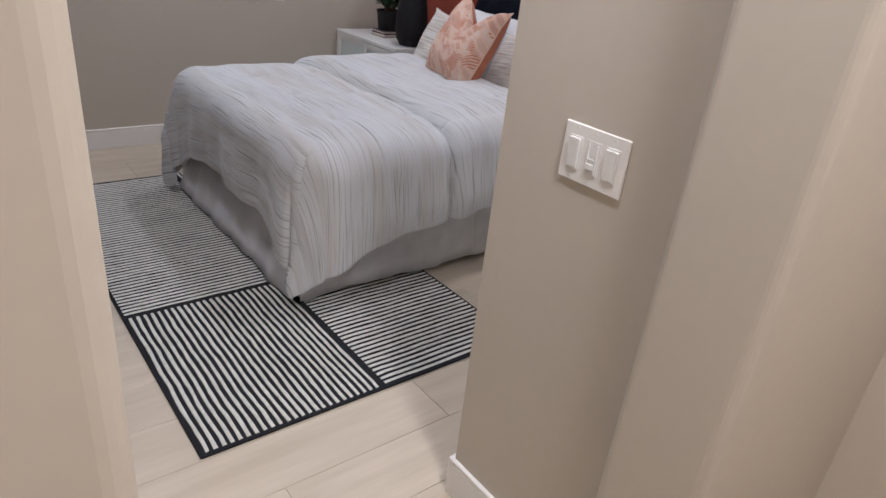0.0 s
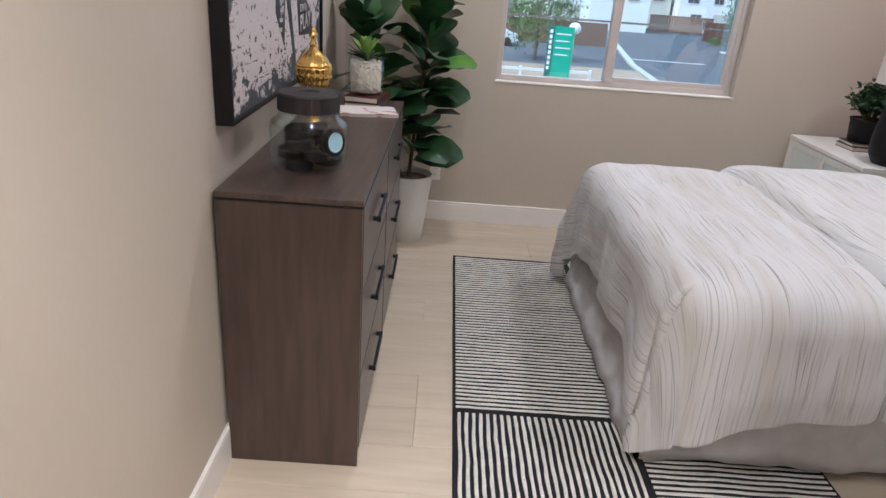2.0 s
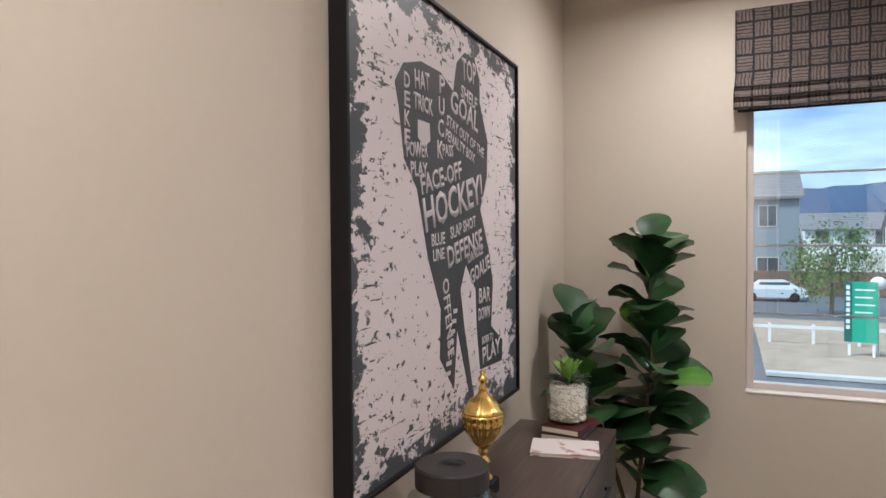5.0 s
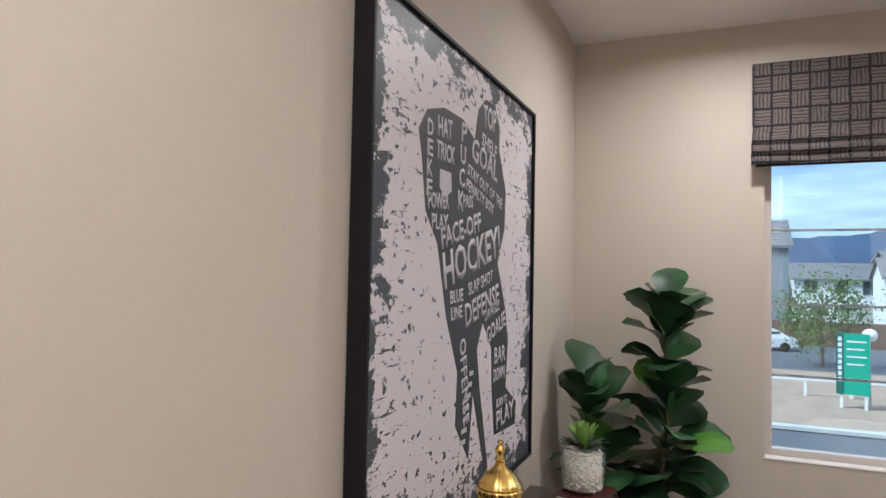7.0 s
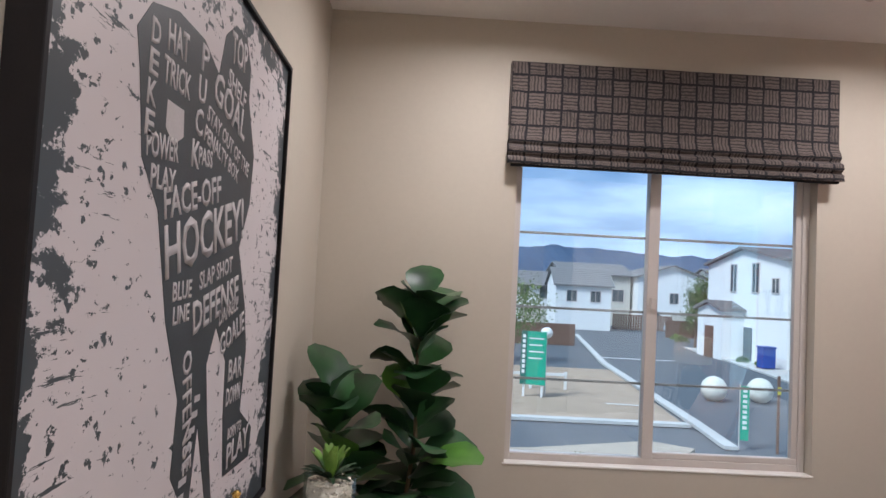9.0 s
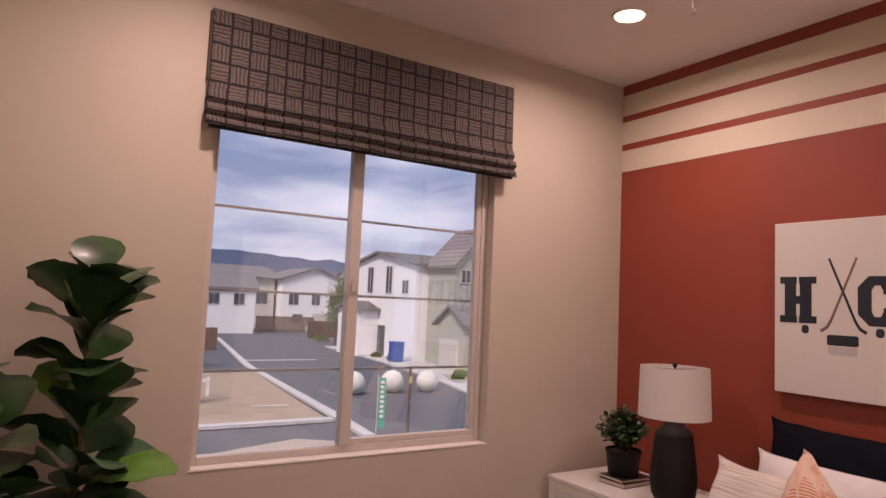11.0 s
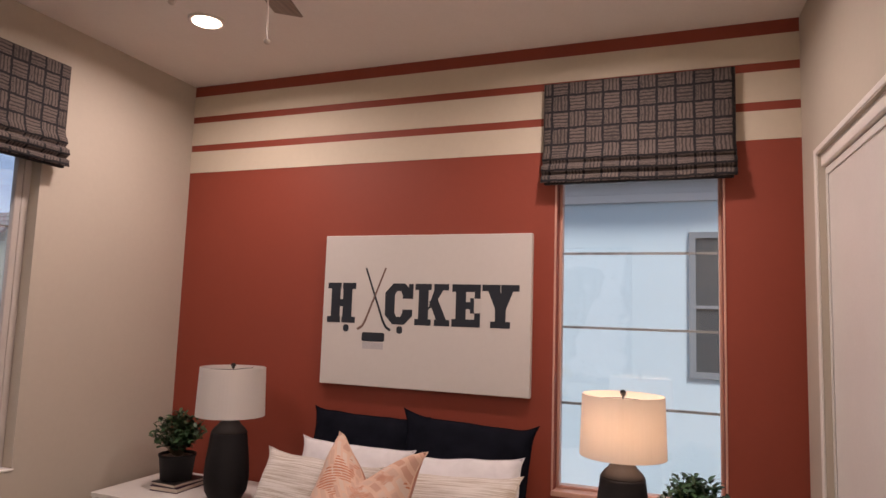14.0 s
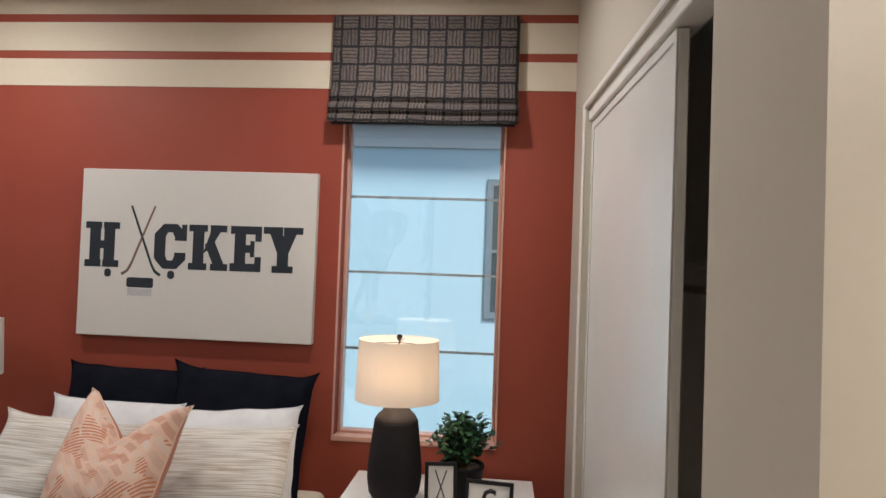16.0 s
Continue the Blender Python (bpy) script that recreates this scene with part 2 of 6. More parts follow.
def thing(name, label, category, x=0, y=0, z=0, rz=0, group="", kind=""):
    ob = new(name)
    ob.matrix_world = pose(x, y, z, 0, 0, rz)
    ob.empty_display_size = 0.1
    return tagged(ob, label, category, group, kind)


def skew_south(bm):
    """The closet wall runs a little off square: it turns about its east end."""
    for v in bm.verts:
        if v.co.y < YS + 0.06:
            v.co.y += SKEW * (v.co.x - XE)
    return bm


def structure(name, bm, mat, label="", category=""):
    return tagged(link_mesh(name, bm, mat), label, category, "", "structure")


# ---- the room's shell ----
T = 0.14
structure("wall_west", boxes((-T, 0, DY0, YN + T, 0, H)), M_WALL, "beige painted west wall behind the dresser", "wall")
structure("wall_north", boxes((0, WIN[0], YN, YN + T, 0, H), (WIN[1], XE, YN, YN + T, 0, H), (WIN[0], WIN[1], YN, YN + T, 0, WIN[2]), (WIN[0], WIN[1], YN, YN + T, WIN[3], H)), M_WALL, "beige painted wall with the wide window", "wall")
Y2 = YS - T
structure("wall_south", skew_south(boxes((SX, CLO[0], Y2, YS, 0, H), (CLO[1], XE, Y2, YS, 0, H), (CLO[0], CLO[1], Y2, YS, CLO[2], H))), M_WALL, "beige painted closet wall with a wide opening", "wall")
structure("wall_switch", boxes((SX, SX + 0.12, DY0, Y2 + SKEW * (SX - XE), 0, H)), M_WALL, "beige painted wall with the light switches", "wall")
bm = boxes((0, DOOR_L, DY0, DYW, -0.01, H), (DOOR_R, SX, DY0, DY1, -0.01, H), bevel=0.0)
round_ = [e for e in bm.edges if abs(e.verts[0].co.z - e.verts[1].co.z) > 1 and any(abs(e.verts[0].co.x - q) < 0.001 for q in (DOOR_L, DOOR_R))]
bmesh.ops.bevel(bm, geom=round_, offset=0.022, segments=5, affect="EDGES", profile=0.5)
structure("wall_door", bm, M_WALL, "beige painted wall with rounded doorway corners", "wall")
structure("wall_door_head", boxes((DOOR_L - 0.03, DOOR_R + 0.02, DY0 + 0.003, DYW - 0.003, DOOR_H, H)), M_WALL, "beige painted wall over the doorway", "wall")
structure("floor_base", boxes((-T, XE + T, DY0, YN + T, -0.25, -0.012), (-0.75, 2.09, -3.54, DY0, -0.25, -0.012)), M_GAP, "subfloor under the oak planks", "floor")
structure("ceiling", boxes((-T, XE + T, DY0, YN + T, H, H + 0.2), (-0.75, 2.09, -3.54, DY0, H, H + 0.2)), M_CEIL, "smooth pale painted ceiling", "ceiling")

# east wall: red field with cream stripes, as flush painted bands
bm = boxes((XE, XE + T, YS - 1.0, WIN2[0], 0, H), (XE, XE + T, WIN2[1], YN + T, 0, H), (XE, XE + T, WIN2[0], WIN2[1], 0, WIN2[2]), (XE, XE + T, WIN2[0], WIN2[1], WIN2[3], H))
structure("wall_east", bm, M_RED, "brick red painted accent wall with cream stripes near the ceiling", "wall")
BANDS = ((2.505, 2.637), (2.677, 2.817), (2.857, 2.985))
for z0_, z1_ in BANDS:
    structure("wall_stripe", boxes((XE - 0.003, XE, YS, YN, z0_, z1_)), M_STRIPE, "cream painted stripe on the red wall", "wall stripe")

# hall and closet behind
structure("wall_hall_west", boxes((-0.75, -0.61, -3.4, DY0, 0, H), (-0.61, 0, DY0, DY0 + 0.14, 0, H)), M_WALL, "beige painted hall wall", "wall")
structure("wall_hall_east", boxes((1.95, 2.09, -3.4, DY0, 0, H), (SX, 2.09, DY0, DY0 + 0.1, 0, H)), M_WALL, "beige painted hall wall", "wall")
structure("wall_hall_south", boxes((-0.75, 2.09, -3.54, -3.4, 0, H)), M_WALL, "beige painted hall wall", "wall")
structure("wall_closet_side", boxes((XE - 0.01, XE - 0.002, YS - 0.7, YS - T - 0.002, 0, H), (SX + 0.122, SX + 0.13, YS - 0.7, YS - T - 0.002, 0, H)), M_TRIM, "white painted closet side wall", "wall")
structure("wall_closet_back", boxes((SX + 0.12, XE, YS - 0.8, YS - 0.7, 0, H)), M_TRIM, "plain closet back wall", "wall")


def baseboard(name, x0, x1, y0, y1, dx, dy):
    """A run with a stepped top, standing off its wall towards (dx, dy)."""
    bm = bmesh.new()
    box(bm, x0, x1, y0, y1, 0, 0.115, 0.002)
    box(bm, x0 if dx <= 0 else x0, x1, y0, y1, 0.115, 0.130, 0.003)
    structure(name, bm, M_TRIM, "white painted flat baseboard", "baseboard")


BB = 0.014
baseboard("baseboard", 0.0, BB, DYW, YN, 1, 0)
baseboard("baseboard", BB, XE - BB, YN - BB, YN, 0, -1)
baseboard("baseboard", XE - BB, XE, YS + BB, YN, -1, 0)
baseboard("baseboard", SX - BB, SX, DY1, YS + SKEW * (SX - XE), -1, 0)
structure("baseboard", skew_south(boxes((SX - BB, CLO[0] - 0.01, YS, YS + BB, 0, 0.130), bevel=0.002)), M_TRIM, "white painted flat baseboard", "baseboard")
baseboard("baseboard", CLO[1] + 0.032, XE - BB, YS, YS + BB, 0, 1)


def window(name, along, a0, a1, z0, z1, face, out, split, label, rails, fw=0.035, M_VINYL=M_VINYL):
    """A vinyl window set back in its opening. along: 'x' or 'y'; face: the wall's inner face; out: +1."""
    root = thing(name, label, "window", kind="structure")

    def bar(n, p0, p1, q0, q1, d0, d1, mat, bev=0.003, lab=""):
        r = (p0, p1, face + d0, face + d1, q0, q1) if along == "x" else (face + d0, face + d1, p0, p1, q0, q1)
        return part(n, box(bmesh.new(), *r, bevel=bev), mat, root, lab)
    for n, p in (("window_frame", (a0, a0 + fw, z0, z1)), ("window_frame", (a1 - fw, a1, z0, z1))):
        bar(n, *p, 0.06, 0.12, M_VINYL)
    bar("window_frame", a0 + fw, a1 - fw, z0, z0 + fw, 0.062, 0.12, M_VINYL)
    bar("window_frame", a0 + fw, a1 - fw, z1 - fw, z1, 0.062, 0.12, M_VINYL)
    panes = [(a0 + fw, a1 - fw)]
    if split:
        bar("meeting_stile", split - 0.027, split + 0.027, z0 + fw, z1 - fw, 0.05, 0.11, M_VINYL)
        panes = [(a0 + fw, split - 0.027), (split + 0.027, a1 - fw)]
        bar("sash_rail", split + 0.027, a1 - fw, z0 + fw, z0 + fw + 0.028, 0.065, 0.10, M_VINYL)
        bar("sash_stile", a1 - fw - 0.03, a1 - fw, z0 + fw + 0.028, z1 - fw, 0.065, 0.10, M_VINYL)
        bar("latch", split - 0.012, split + 0.012, 1.68, 1.74, 0.035, 0.05, M_VINYL, 0.004)
    for p0, p1 in panes:
        g = bar("pane", p0, p1, z0 + fw, z1 - fw, 0.086, 0.090, M_GLASS, 0)
        g.visible_shadow = False
        for zr in rails:
            bar("muntin", p0, p1, zr - 0.006, zr + 0.006, 0.092, 0.100, M_MUNTIN, 0.001)
    return root, bar


w1, bar1 = window("window_1", "x", WIN[0], WIN[1], WIN[2], WIN[3], YN, 1, 1.625, "white vinyl sliding window with thin muntins, looking out on the street", (1.317, 1.665, 2.03))
bar1("window_sill", WIN[0] - 0.008, WIN[1] + 0.008, WIN[2] - 0.006, WIN[2] + 0.003, -0.004, 0.06, M_TRIM, 0.002)
w2, bar2 = window("window_2", "y", WIN2[0], WIN2[1], WIN2[2], WIN2[3], XE, 1, 0, "narrow fixed white window in the red wall, facing the neighbour's house", (1.286, 1.65, 2.01), 0.015, M_PEACHF)
bar2("window_sill", WIN2[0] - 0.011, WIN2[1] + 0.011, WIN2[2] - 0.022, WIN2[2] + 0.003, -0.010, 0.059, M_PEACHF, 0.003)
# Added strips; their peach carries the light on the red opening's edges.
for a_, b_ in ((WIN2[0] - 0.011, WIN2[0] - 0.001), (WIN2[1] + 0.001, WIN2[1] + 0.011)):
    bar2("trim", a_, b_, WIN2[2] + 0.0035, WIN2[3], -0.006, -0.0005, M_PEACHF, 0.002)

# closet: casing, track and one sliding door
root = thing("closet_door", "white panelled sliding closet door, half open in its white casing", "closet door", kind="structure")
part("casing", skew_south(boxes((CLO[1], CLO[1] + 0.030, YS, YS + 0.010, 0, CLO[2] + 0.025), bevel=0.003)), M_TRIM, root)
part("casing_head", skew_south(boxes((CLO[0] - 0.005, CLO[1], YS, YS + 0.010, CLO[2], CLO[2] + 0.025), bevel=0.003)), M_TRIM, root)
part("track", skew_south(boxes((CLO[0], CLO[1], YS - 0.09, YS - 0.01, CLO[2] - 0.05, CLO[2]), bevel=0.003)), M_TRIM, root)


def panel_door(x0, x1, y, z0, z1, parent):
    d = part("door", skew_south(boxes((x0, x1, y - 0.018, y + 0.010, z0, z1), bevel=0.003)), M_WHITE, parent, "white glossy sliding door leaf")
    for q in ((x0, x0 + 0.022, z0, z1), (x1 - 0.022, x1, z0, z1), (x0 + 0.022, x1 - 0.022, z0, z0 + 0.03), (x0 + 0.022, x1 - 0.022, z1 - 0.03, z1)):
        part("rail", skew_south(boxes((q[0], q[1], y + 0.011, y + 0.016, q[2], q[3]), bevel=0.0015)), M_WHITE, d)
    return d


dr1 = panel_door(2.03, CLO[1], YS - 0.04, 0.01, CLO[2] - 0.055, root)
part("finger_pull", lathe([(0.0, 0), (0.028, 0.0), (0.028, 0.004), (0.018, 0.004)], 24), M_STEEL, dr1).matrix_basis = pose(2.09, YS - 0.024 - 0.042 - 0.024, 0.97, 90)
part("shelf", boxes((SX + 0.13, XE, YS - 0.69, YS - 0.36, 1.72, 1.74), bevel=0.002), M_TRIM, root)
part("shelf_cleat", boxes((SX + 0.13, XE, YS - 0.70, YS - 0.68, 1.64, 1.72), bevel=0.002), M_TRIM, root)
rod = part("hanging_rod", tube(bmesh.new(), [(SX + 0.12, YS - 0.38, 1.64), (XE, YS - 0.38, 1.64)], 0.015), M_STEEL, root)



def text_bm(s, size_x, size_y, depth=0.002, weight=0.0):
    """The outline of a word as a mesh, scaled to a size, lower left at the origin, in the xy plane."""
    cu = bpy.data.curves.new("word", "FONT")
    cu.body, cu.resolution_u, cu.offset = s, 2, weight
    ob = bpy.data.objects.new("word", cu)
    scene.collection.objects.link(ob)
    me = bpy.data.meshes.new_from_object(ob.evaluated_get(bpy.context.evaluated_depsgraph_get()))
    bpy.data.objects.remove(ob)
    bpy.data.curves.remove(cu)
    bm = bmesh.new()
    bm.from_mesh(me)
    bpy.data.meshes.remove(me)
    xs, ys = [v.co.x for v in bm.verts], [v.co.y for v in bm.verts]
    for v in bm.verts:
        v.co.x = (v.co.x - min(xs)) / (max(xs) - min(xs)) * size_x
        v.co.y = (v.co.y - min(ys)) / (max(ys) - min(ys)) * size_y
    g = bmesh.ops.extrude_face_region(bm, geom=bm.faces[:])
    for e in g["geom"]:
        if isinstance(e, bmesh.types.BMVert):
            e.co.z += depth
    bmesh.ops.recalc_face_normals(bm, faces=bm.faces[:])
    return bm


def grid_bm(nu, nv, f, uv=None):
    """A sheet of nu x nv cells from f(u, v), with a uv map in metres from uv(u, v)."""
    bm = bmesh.new()
    layer = bm.loops.layers.uv.new("UVMap")
    vs = [[bm.verts.new(f(i / nu, j / nv)) for j in range(nv + 1)] for i in range(nu + 1)]
    for i in range(nu):
        for j in range(nv):
            fc = bm.faces.new((vs[i][j], vs[i + 1][j], vs[i + 1][j + 1], vs[i][j + 1]))
            if uv:
                for lp, (a, b) in zip(fc.loops, ((i, j), (i + 1, j), (i + 1, j + 1), (i, j + 1))):
                    lp[layer].uv = uv(a / nu, b / nv)
    return bm


# ---- cloth materials ----
def weave_nodes(m):
    n, l = m.node_tree.nodes, m.node_tree.links
    return n, l, n["Principled BSDF"]


def math_node(n, l, op, a, b=None, c=None):
    q = n.new("ShaderNodeMath")
    q.operation = op
    for k, s in enumerate((a, b, c)):
        if s is None:
            continue
        if isinstance(s, (int, float)):
            q.inputs[k].default_value = s
        else:
            l.new(s, q.inputs[k])
    return q.outputs[0]


def basket_material(name, cell):
    """Printed basket blocks: squares of stripes, turned in every other cell, with dark lines between."""
    m = bpy.data.materials.new(name)
    m.use_nodes = True
    n, l, b = weave_nodes(m)
    uv = n.new("ShaderNodeTexCoord")
    wob = n.new("ShaderNodeTexNoise")
    wob.inputs["Scale"].default_value = 30
    l.new(uv.outputs["UV"], wob.inputs["Vector"])
    wsub = n.new("ShaderNodeVectorMath")
    wsub.operation = "MULTIPLY_ADD"
    l.new(wob.outputs["Color"], wsub.inputs[0])
    wsub.inputs[1].default_value = (0.012, 0.012, 0)
    l.new(uv.outputs["UV"], wsub.inputs[2])
    sep = n.new("ShaderNodeSeparateXYZ")
    l.new(wsub.outputs[0], sep.inputs[0])
    u = math_node(n, l, "DIVIDE", sep.outputs[0], cell)
    v = math_node(n, l, "DIVIDE", sep.outputs[1], cell)
    fu, fv = math_node(n, l, "FRACT", u), math_node(n, l, "FRACT", v)
    cu, cv = math_node(n, l, "FLOOR", u), math_node(n, l, "FLOOR", v)
    par = math_node(n, l, "PINGPONG", math_node(n, l, "ADD", cu, cv), 1.0)
    along = math_node(n, l, "ADD", math_node(n, l, "MULTIPLY", fu, par), math_node(n, l, "MULTIPLY", fv, math_node(n, l, "SUBTRACT", 1.0, par)))
    stripe = math_node(n, l, "SINE", math_node(n, l, "MULTIPLY", along, 31.4))
    st = math_node(n, l, "MULTIPLY_ADD", stripe, 0.5, 0.5)
    du = math_node(n, l, "ABSOLUTE", math_node(n, l, "SUBTRACT", fu, 0.5))
    dv = math_node(n, l, "ABSOLUTE", math_node(n, l, "SUBTRACT", fv, 0.5))
    inside = math_node(n, l, "LESS_THAN", math_node(n, l, "MAXIMUM", du, dv), 0.435)
    hi = math_node(n, l, "GREATER_THAN", math_node(n, l, "SINE", math_node(n, l, "MULTIPLY", along, 11.0)), 0.985)
    lum = math_node(n, l, "MULTIPLY", inside, math_node(n, l, "MULTIPLY_ADD", st, 0.98, 0.02))
    lum = math_node(n, l, "ADD", lum, math_node(n, l, "MULTIPLY", math_node(n, l, "MULTIPLY", hi, inside), 1.1))
    cell_id = n.new("ShaderNodeCombineXYZ")
    l.new(cu, cell_id.inputs[0])
    l.new(cv, cell_id.inputs[1])
    shade = n.new("ShaderNodeTexWhiteNoise")
    shade.noise_dimensions = "2D"
    l.new(cell_id.outputs[0], shade.inputs["Vector"])
    lum = math_node(n, l, "MULTIPLY", lum, math_node(n, l, "MULTIPLY_ADD", shade.outputs["Value"], 0.7, 0.6))
    slub = n.new("ShaderNodeTexNoise")
    slub.inputs["Scale"].default_value, slub.inputs["Detail"].default_value = 55, 3
    l.new(uv.outputs["UV"], slub.inputs["Vector"])
    lum = math_node(n, l, "MULTIPLY", lum, math_node(n, l, "MULTIPLY_ADD", slub.outputs["Fac"], 2.2, -0.1))
    lum = math_node(n, l, "ADD", lum, math_node(n, l, "MULTIPLY", inside, 0.18))
    fine = n.new("ShaderNodeTexNoise")
    fine.inputs["Scale"].default_value = 260
    l.new(uv.outputs["UV"], fine.inputs["Vector"])
    lum = math_node(n, l, "MULTIPLY", lum, math_node(n, l, "MULTIPLY_ADD", fine.outputs["Fac"], 0.9, 0.5))
    mix = n.new("ShaderNodeMix")
    mix.data_type = "RGBA"
    mix.inputs[6].default_value, mix.inputs[7].default_value = (0.010, 0.009, 0.012, 1), (0.125, 0.10, 0.088, 1)
    l.new(lum, mix.inputs[0])
    l.new(mix.outputs[2], b.inputs["Base Color"])
    b.inputs["Roughness"].default_value = 0.9
    bp = n.new("ShaderNodeBump")
    bp.inputs["Strength"].default_value, bp.inputs["Distance"].default_value = 0.5, 0.001
    l.new(lum, bp.inputs["Height"])
    l.new(bp.outputs["Normal"], b.inputs["Normal"])
    return m


def streak_material(name, dark, light, su, sv, low=0.40, high=0.62, bump=0.5, distance=0.004, rough=0.85, tint=None):
    """Slubbed cloth: long thin streaks in the uv map, with crinkles."""
    m = bpy.data.materials.new(name)
    m.use_nodes = True
    n, l, b = weave_nodes(m)
    uv = n.new("ShaderNodeTexCoord")
    mp_ = n.new("ShaderNodeMapping")
    mp_.inputs["Scale"].default_value = (su, sv, 1)
    l.new(uv.outputs["UV"], mp_.inputs["Vector"])
    a = n.new("ShaderNodeTexNoise")
    a.inputs["Scale"].default_value, a.inputs["Detail"].default_value, a.inputs["Distortion"].default_value = 1.0, 6, 0.3
    l.new(mp_.outputs["Vector"], a.inputs["Vector"])
    big = n.new("ShaderNodeTexNoise")
    big.inputs["Scale"].default_value, big.inputs["Detail"].default_value = 9, 4
    l.new(uv.outputs["UV"], big.inputs["Vector"])
    cr = n.new("ShaderNodeValToRGB")
    cr.color_ramp.elements[0].position, cr.color_ramp.elements[0].color = low, (*dark, 1)
    cr.color_ramp.elements[1].position, cr.color_ramp.elements[1].color = high, (*light, 1)
    l.new(a.outputs["Fac"], cr.inputs["Fac"])
    base = cr.outputs["Color"]
    if tint:
        mt = n.new("ShaderNodeMapping")
        mt.inputs["Scale"].default_value = (13, 1.1, 1)
        l.new(uv.outputs["UV"], mt.inputs["Vector"])
        tn = n.new("ShaderNodeTexNoise")
        tn.inputs["Scale"].default_value, tn.inputs["Detail"].default_value = 1.0, 4
        l.new(mt.outputs["Vector"], tn.inputs["Vector"])
        amount = n.new("ShaderNodeMapRange")
        amount.inputs["From Min"].default_value, amount.inputs["From Max"].default_value = 0.46, 0.68
        amount.inputs["To Max"].default_value = 0.5
        l.new(tn.outputs["Fac"], amount.inputs["Value"])
        mix = n.new("ShaderNodeMix")
        mix.data_type = "RGBA"
        l.new(amount.outputs["Result"], mix.inputs[0])
        l.new(base, mix.inputs[6])
        mix.inputs[7].default_value = (*tint, 1)
        base = mix.outputs[2]
    l.new(base, b.inputs["Base Color"])
    b.inputs["Roughness"].default_value, b.inputs["Sheen Weight"].default_value = rough, 0.12 if light[0] > 0.1 else 0.0
    if light[0] < 0.1:
        b.inputs["Specular IOR Level"].default_value = 0.05
    h = math_node(n, l, "MULTIPLY_ADD", big.outputs["Fac"], 2.0, a.outputs["Fac"])
    bp = n.new("ShaderNodeBump")
    bp.inputs["Strength"].default_value, bp.inputs["Distance"].default_value = bump, distance
    l.new(h, bp.inputs["Height"])
    l.new(bp.outputs["Normal"], b.inputs["Normal"])
    return m


M_BASKET = basket_material("basket_block_fabric", 0.081)
M_COMF = streak_material("crinkled_striped_cotton", (0.22, 0.21, 0.195), (0.59, 0.59, 0.595), 190, 3.0, 0.28, 0.47, 0.28, 0.004, tint=(0.47, 0.43, 0.37))
M_LUMBAR = streak_material("slub_striped_cotton", (0.40, 0.34, 0.27), (0.66, 0.63, 0.59), 4.0, 190, 0.36, 0.56, 0.4, 0.002)
M_SHEET = streak_material("white_cotton", (0.60, 0.59, 0.60), (0.70, 0.69, 0.70), 12, 12, 0.3, 0.7, 0.35, 0.006)
M_CREAM = streak_material("cream_cotton", (0.60, 0.54, 0.44), (0.70, 0.64, 0.54), 12, 12, 0.3, 0.7, 0.3, 0.004)
M_NAVY = streak_material("black_cotton_sateen", (0.004, 0.005, 0.009), (0.008, 0.009, 0.015), 12, 12, 0.3, 0.7, 0.4, 0.006, 0.75)
M_RUST = streak_material("rust_velvet", (0.36, 0.11, 0.05), (0.46, 0.16, 0.08), 12, 12, 0.3, 0.7, 0.3, 0.004)


def patch_material():
    m = bpy.data.materials.new("peach_block_print")
    m.use_nodes = True
    n, l, b = weave_nodes(m)
    uv = n.new("ShaderNodeTexCoord")
    rot = n.new("ShaderNodeMapping")
    rot.inputs["Rotation"].default_value = (0, 0, 0.8)
    l.new(uv.outputs["UV"], rot.inputs["Vector"])
    br = n.new("ShaderNodeTexBrick")
    br.inputs["Scale"].default_value = 6.5
    br.inputs["Color1"].default_value, br.inputs["Color2"].default_value = (0.50, 0.28, 0.20, 1), (0.62, 0.50, 0.42, 1)
    br.inputs["Mortar"].default_value, br.inputs["Mortar Size"].default_value = (0.62, 0.42, 0.32, 1), 0.05
    l.new(rot.outputs["Vector"], br.inputs["Vector"])
    wv = n.new("ShaderNodeTexWave")
    wv.inputs["Scale"].default_value = 26
    l.new(rot.outputs["Vector"], wv.inputs["Vector"])
    ns = n.new("ShaderNodeTexNoise")
    ns.inputs["Scale"].default_value = 9
    l.new(rot.outputs["Vector"], ns.inputs["Vector"])
    k = math_node(n, l, "MULTIPLY", math_node(n, l, "GREATER_THAN", ns.outputs["Fac"], 0.54), math_node(n, l, "GREATER_THAN", wv.outputs["Fac"], 0.55))
    mix = n.new("ShaderNodeMix")
    mix.data_type = "RGBA"
    l.new(k, mix.inputs[0])
    l.new(br.outputs["Color"], mix.inputs[6])
    mix.inputs[7].default_value = (0.46, 0.17, 0.09, 1)
    l.new(mix.outputs[2], b.inputs["Base Color"])
    b.inputs["Roughness"].default_value = 0.8
    bp = n.new("ShaderNodeBump")
    bp.inputs["Strength"].default_value, bp.inputs["Distance"].default_value = 0.4, 0.002
    l.new(ns.outputs["Fac"], bp.inputs["Height"])
    l.new(bp.outputs["Normal"], b.inputs["Normal"])
    return m


M_PEACH = patch_material()

# ---- bed ----
BX0, BX1, BY0, BY1, BZ = 1.47, 3.33, 0.14, 1.49, 0.70
bed = thing("bed", "made bed with a white bed skirt, head against the red wall", "bed", (BX0 + BX1) / 2, (BY0 + BY1) / 2, 0)
bed_inv = bed.matrix_world.inverted()


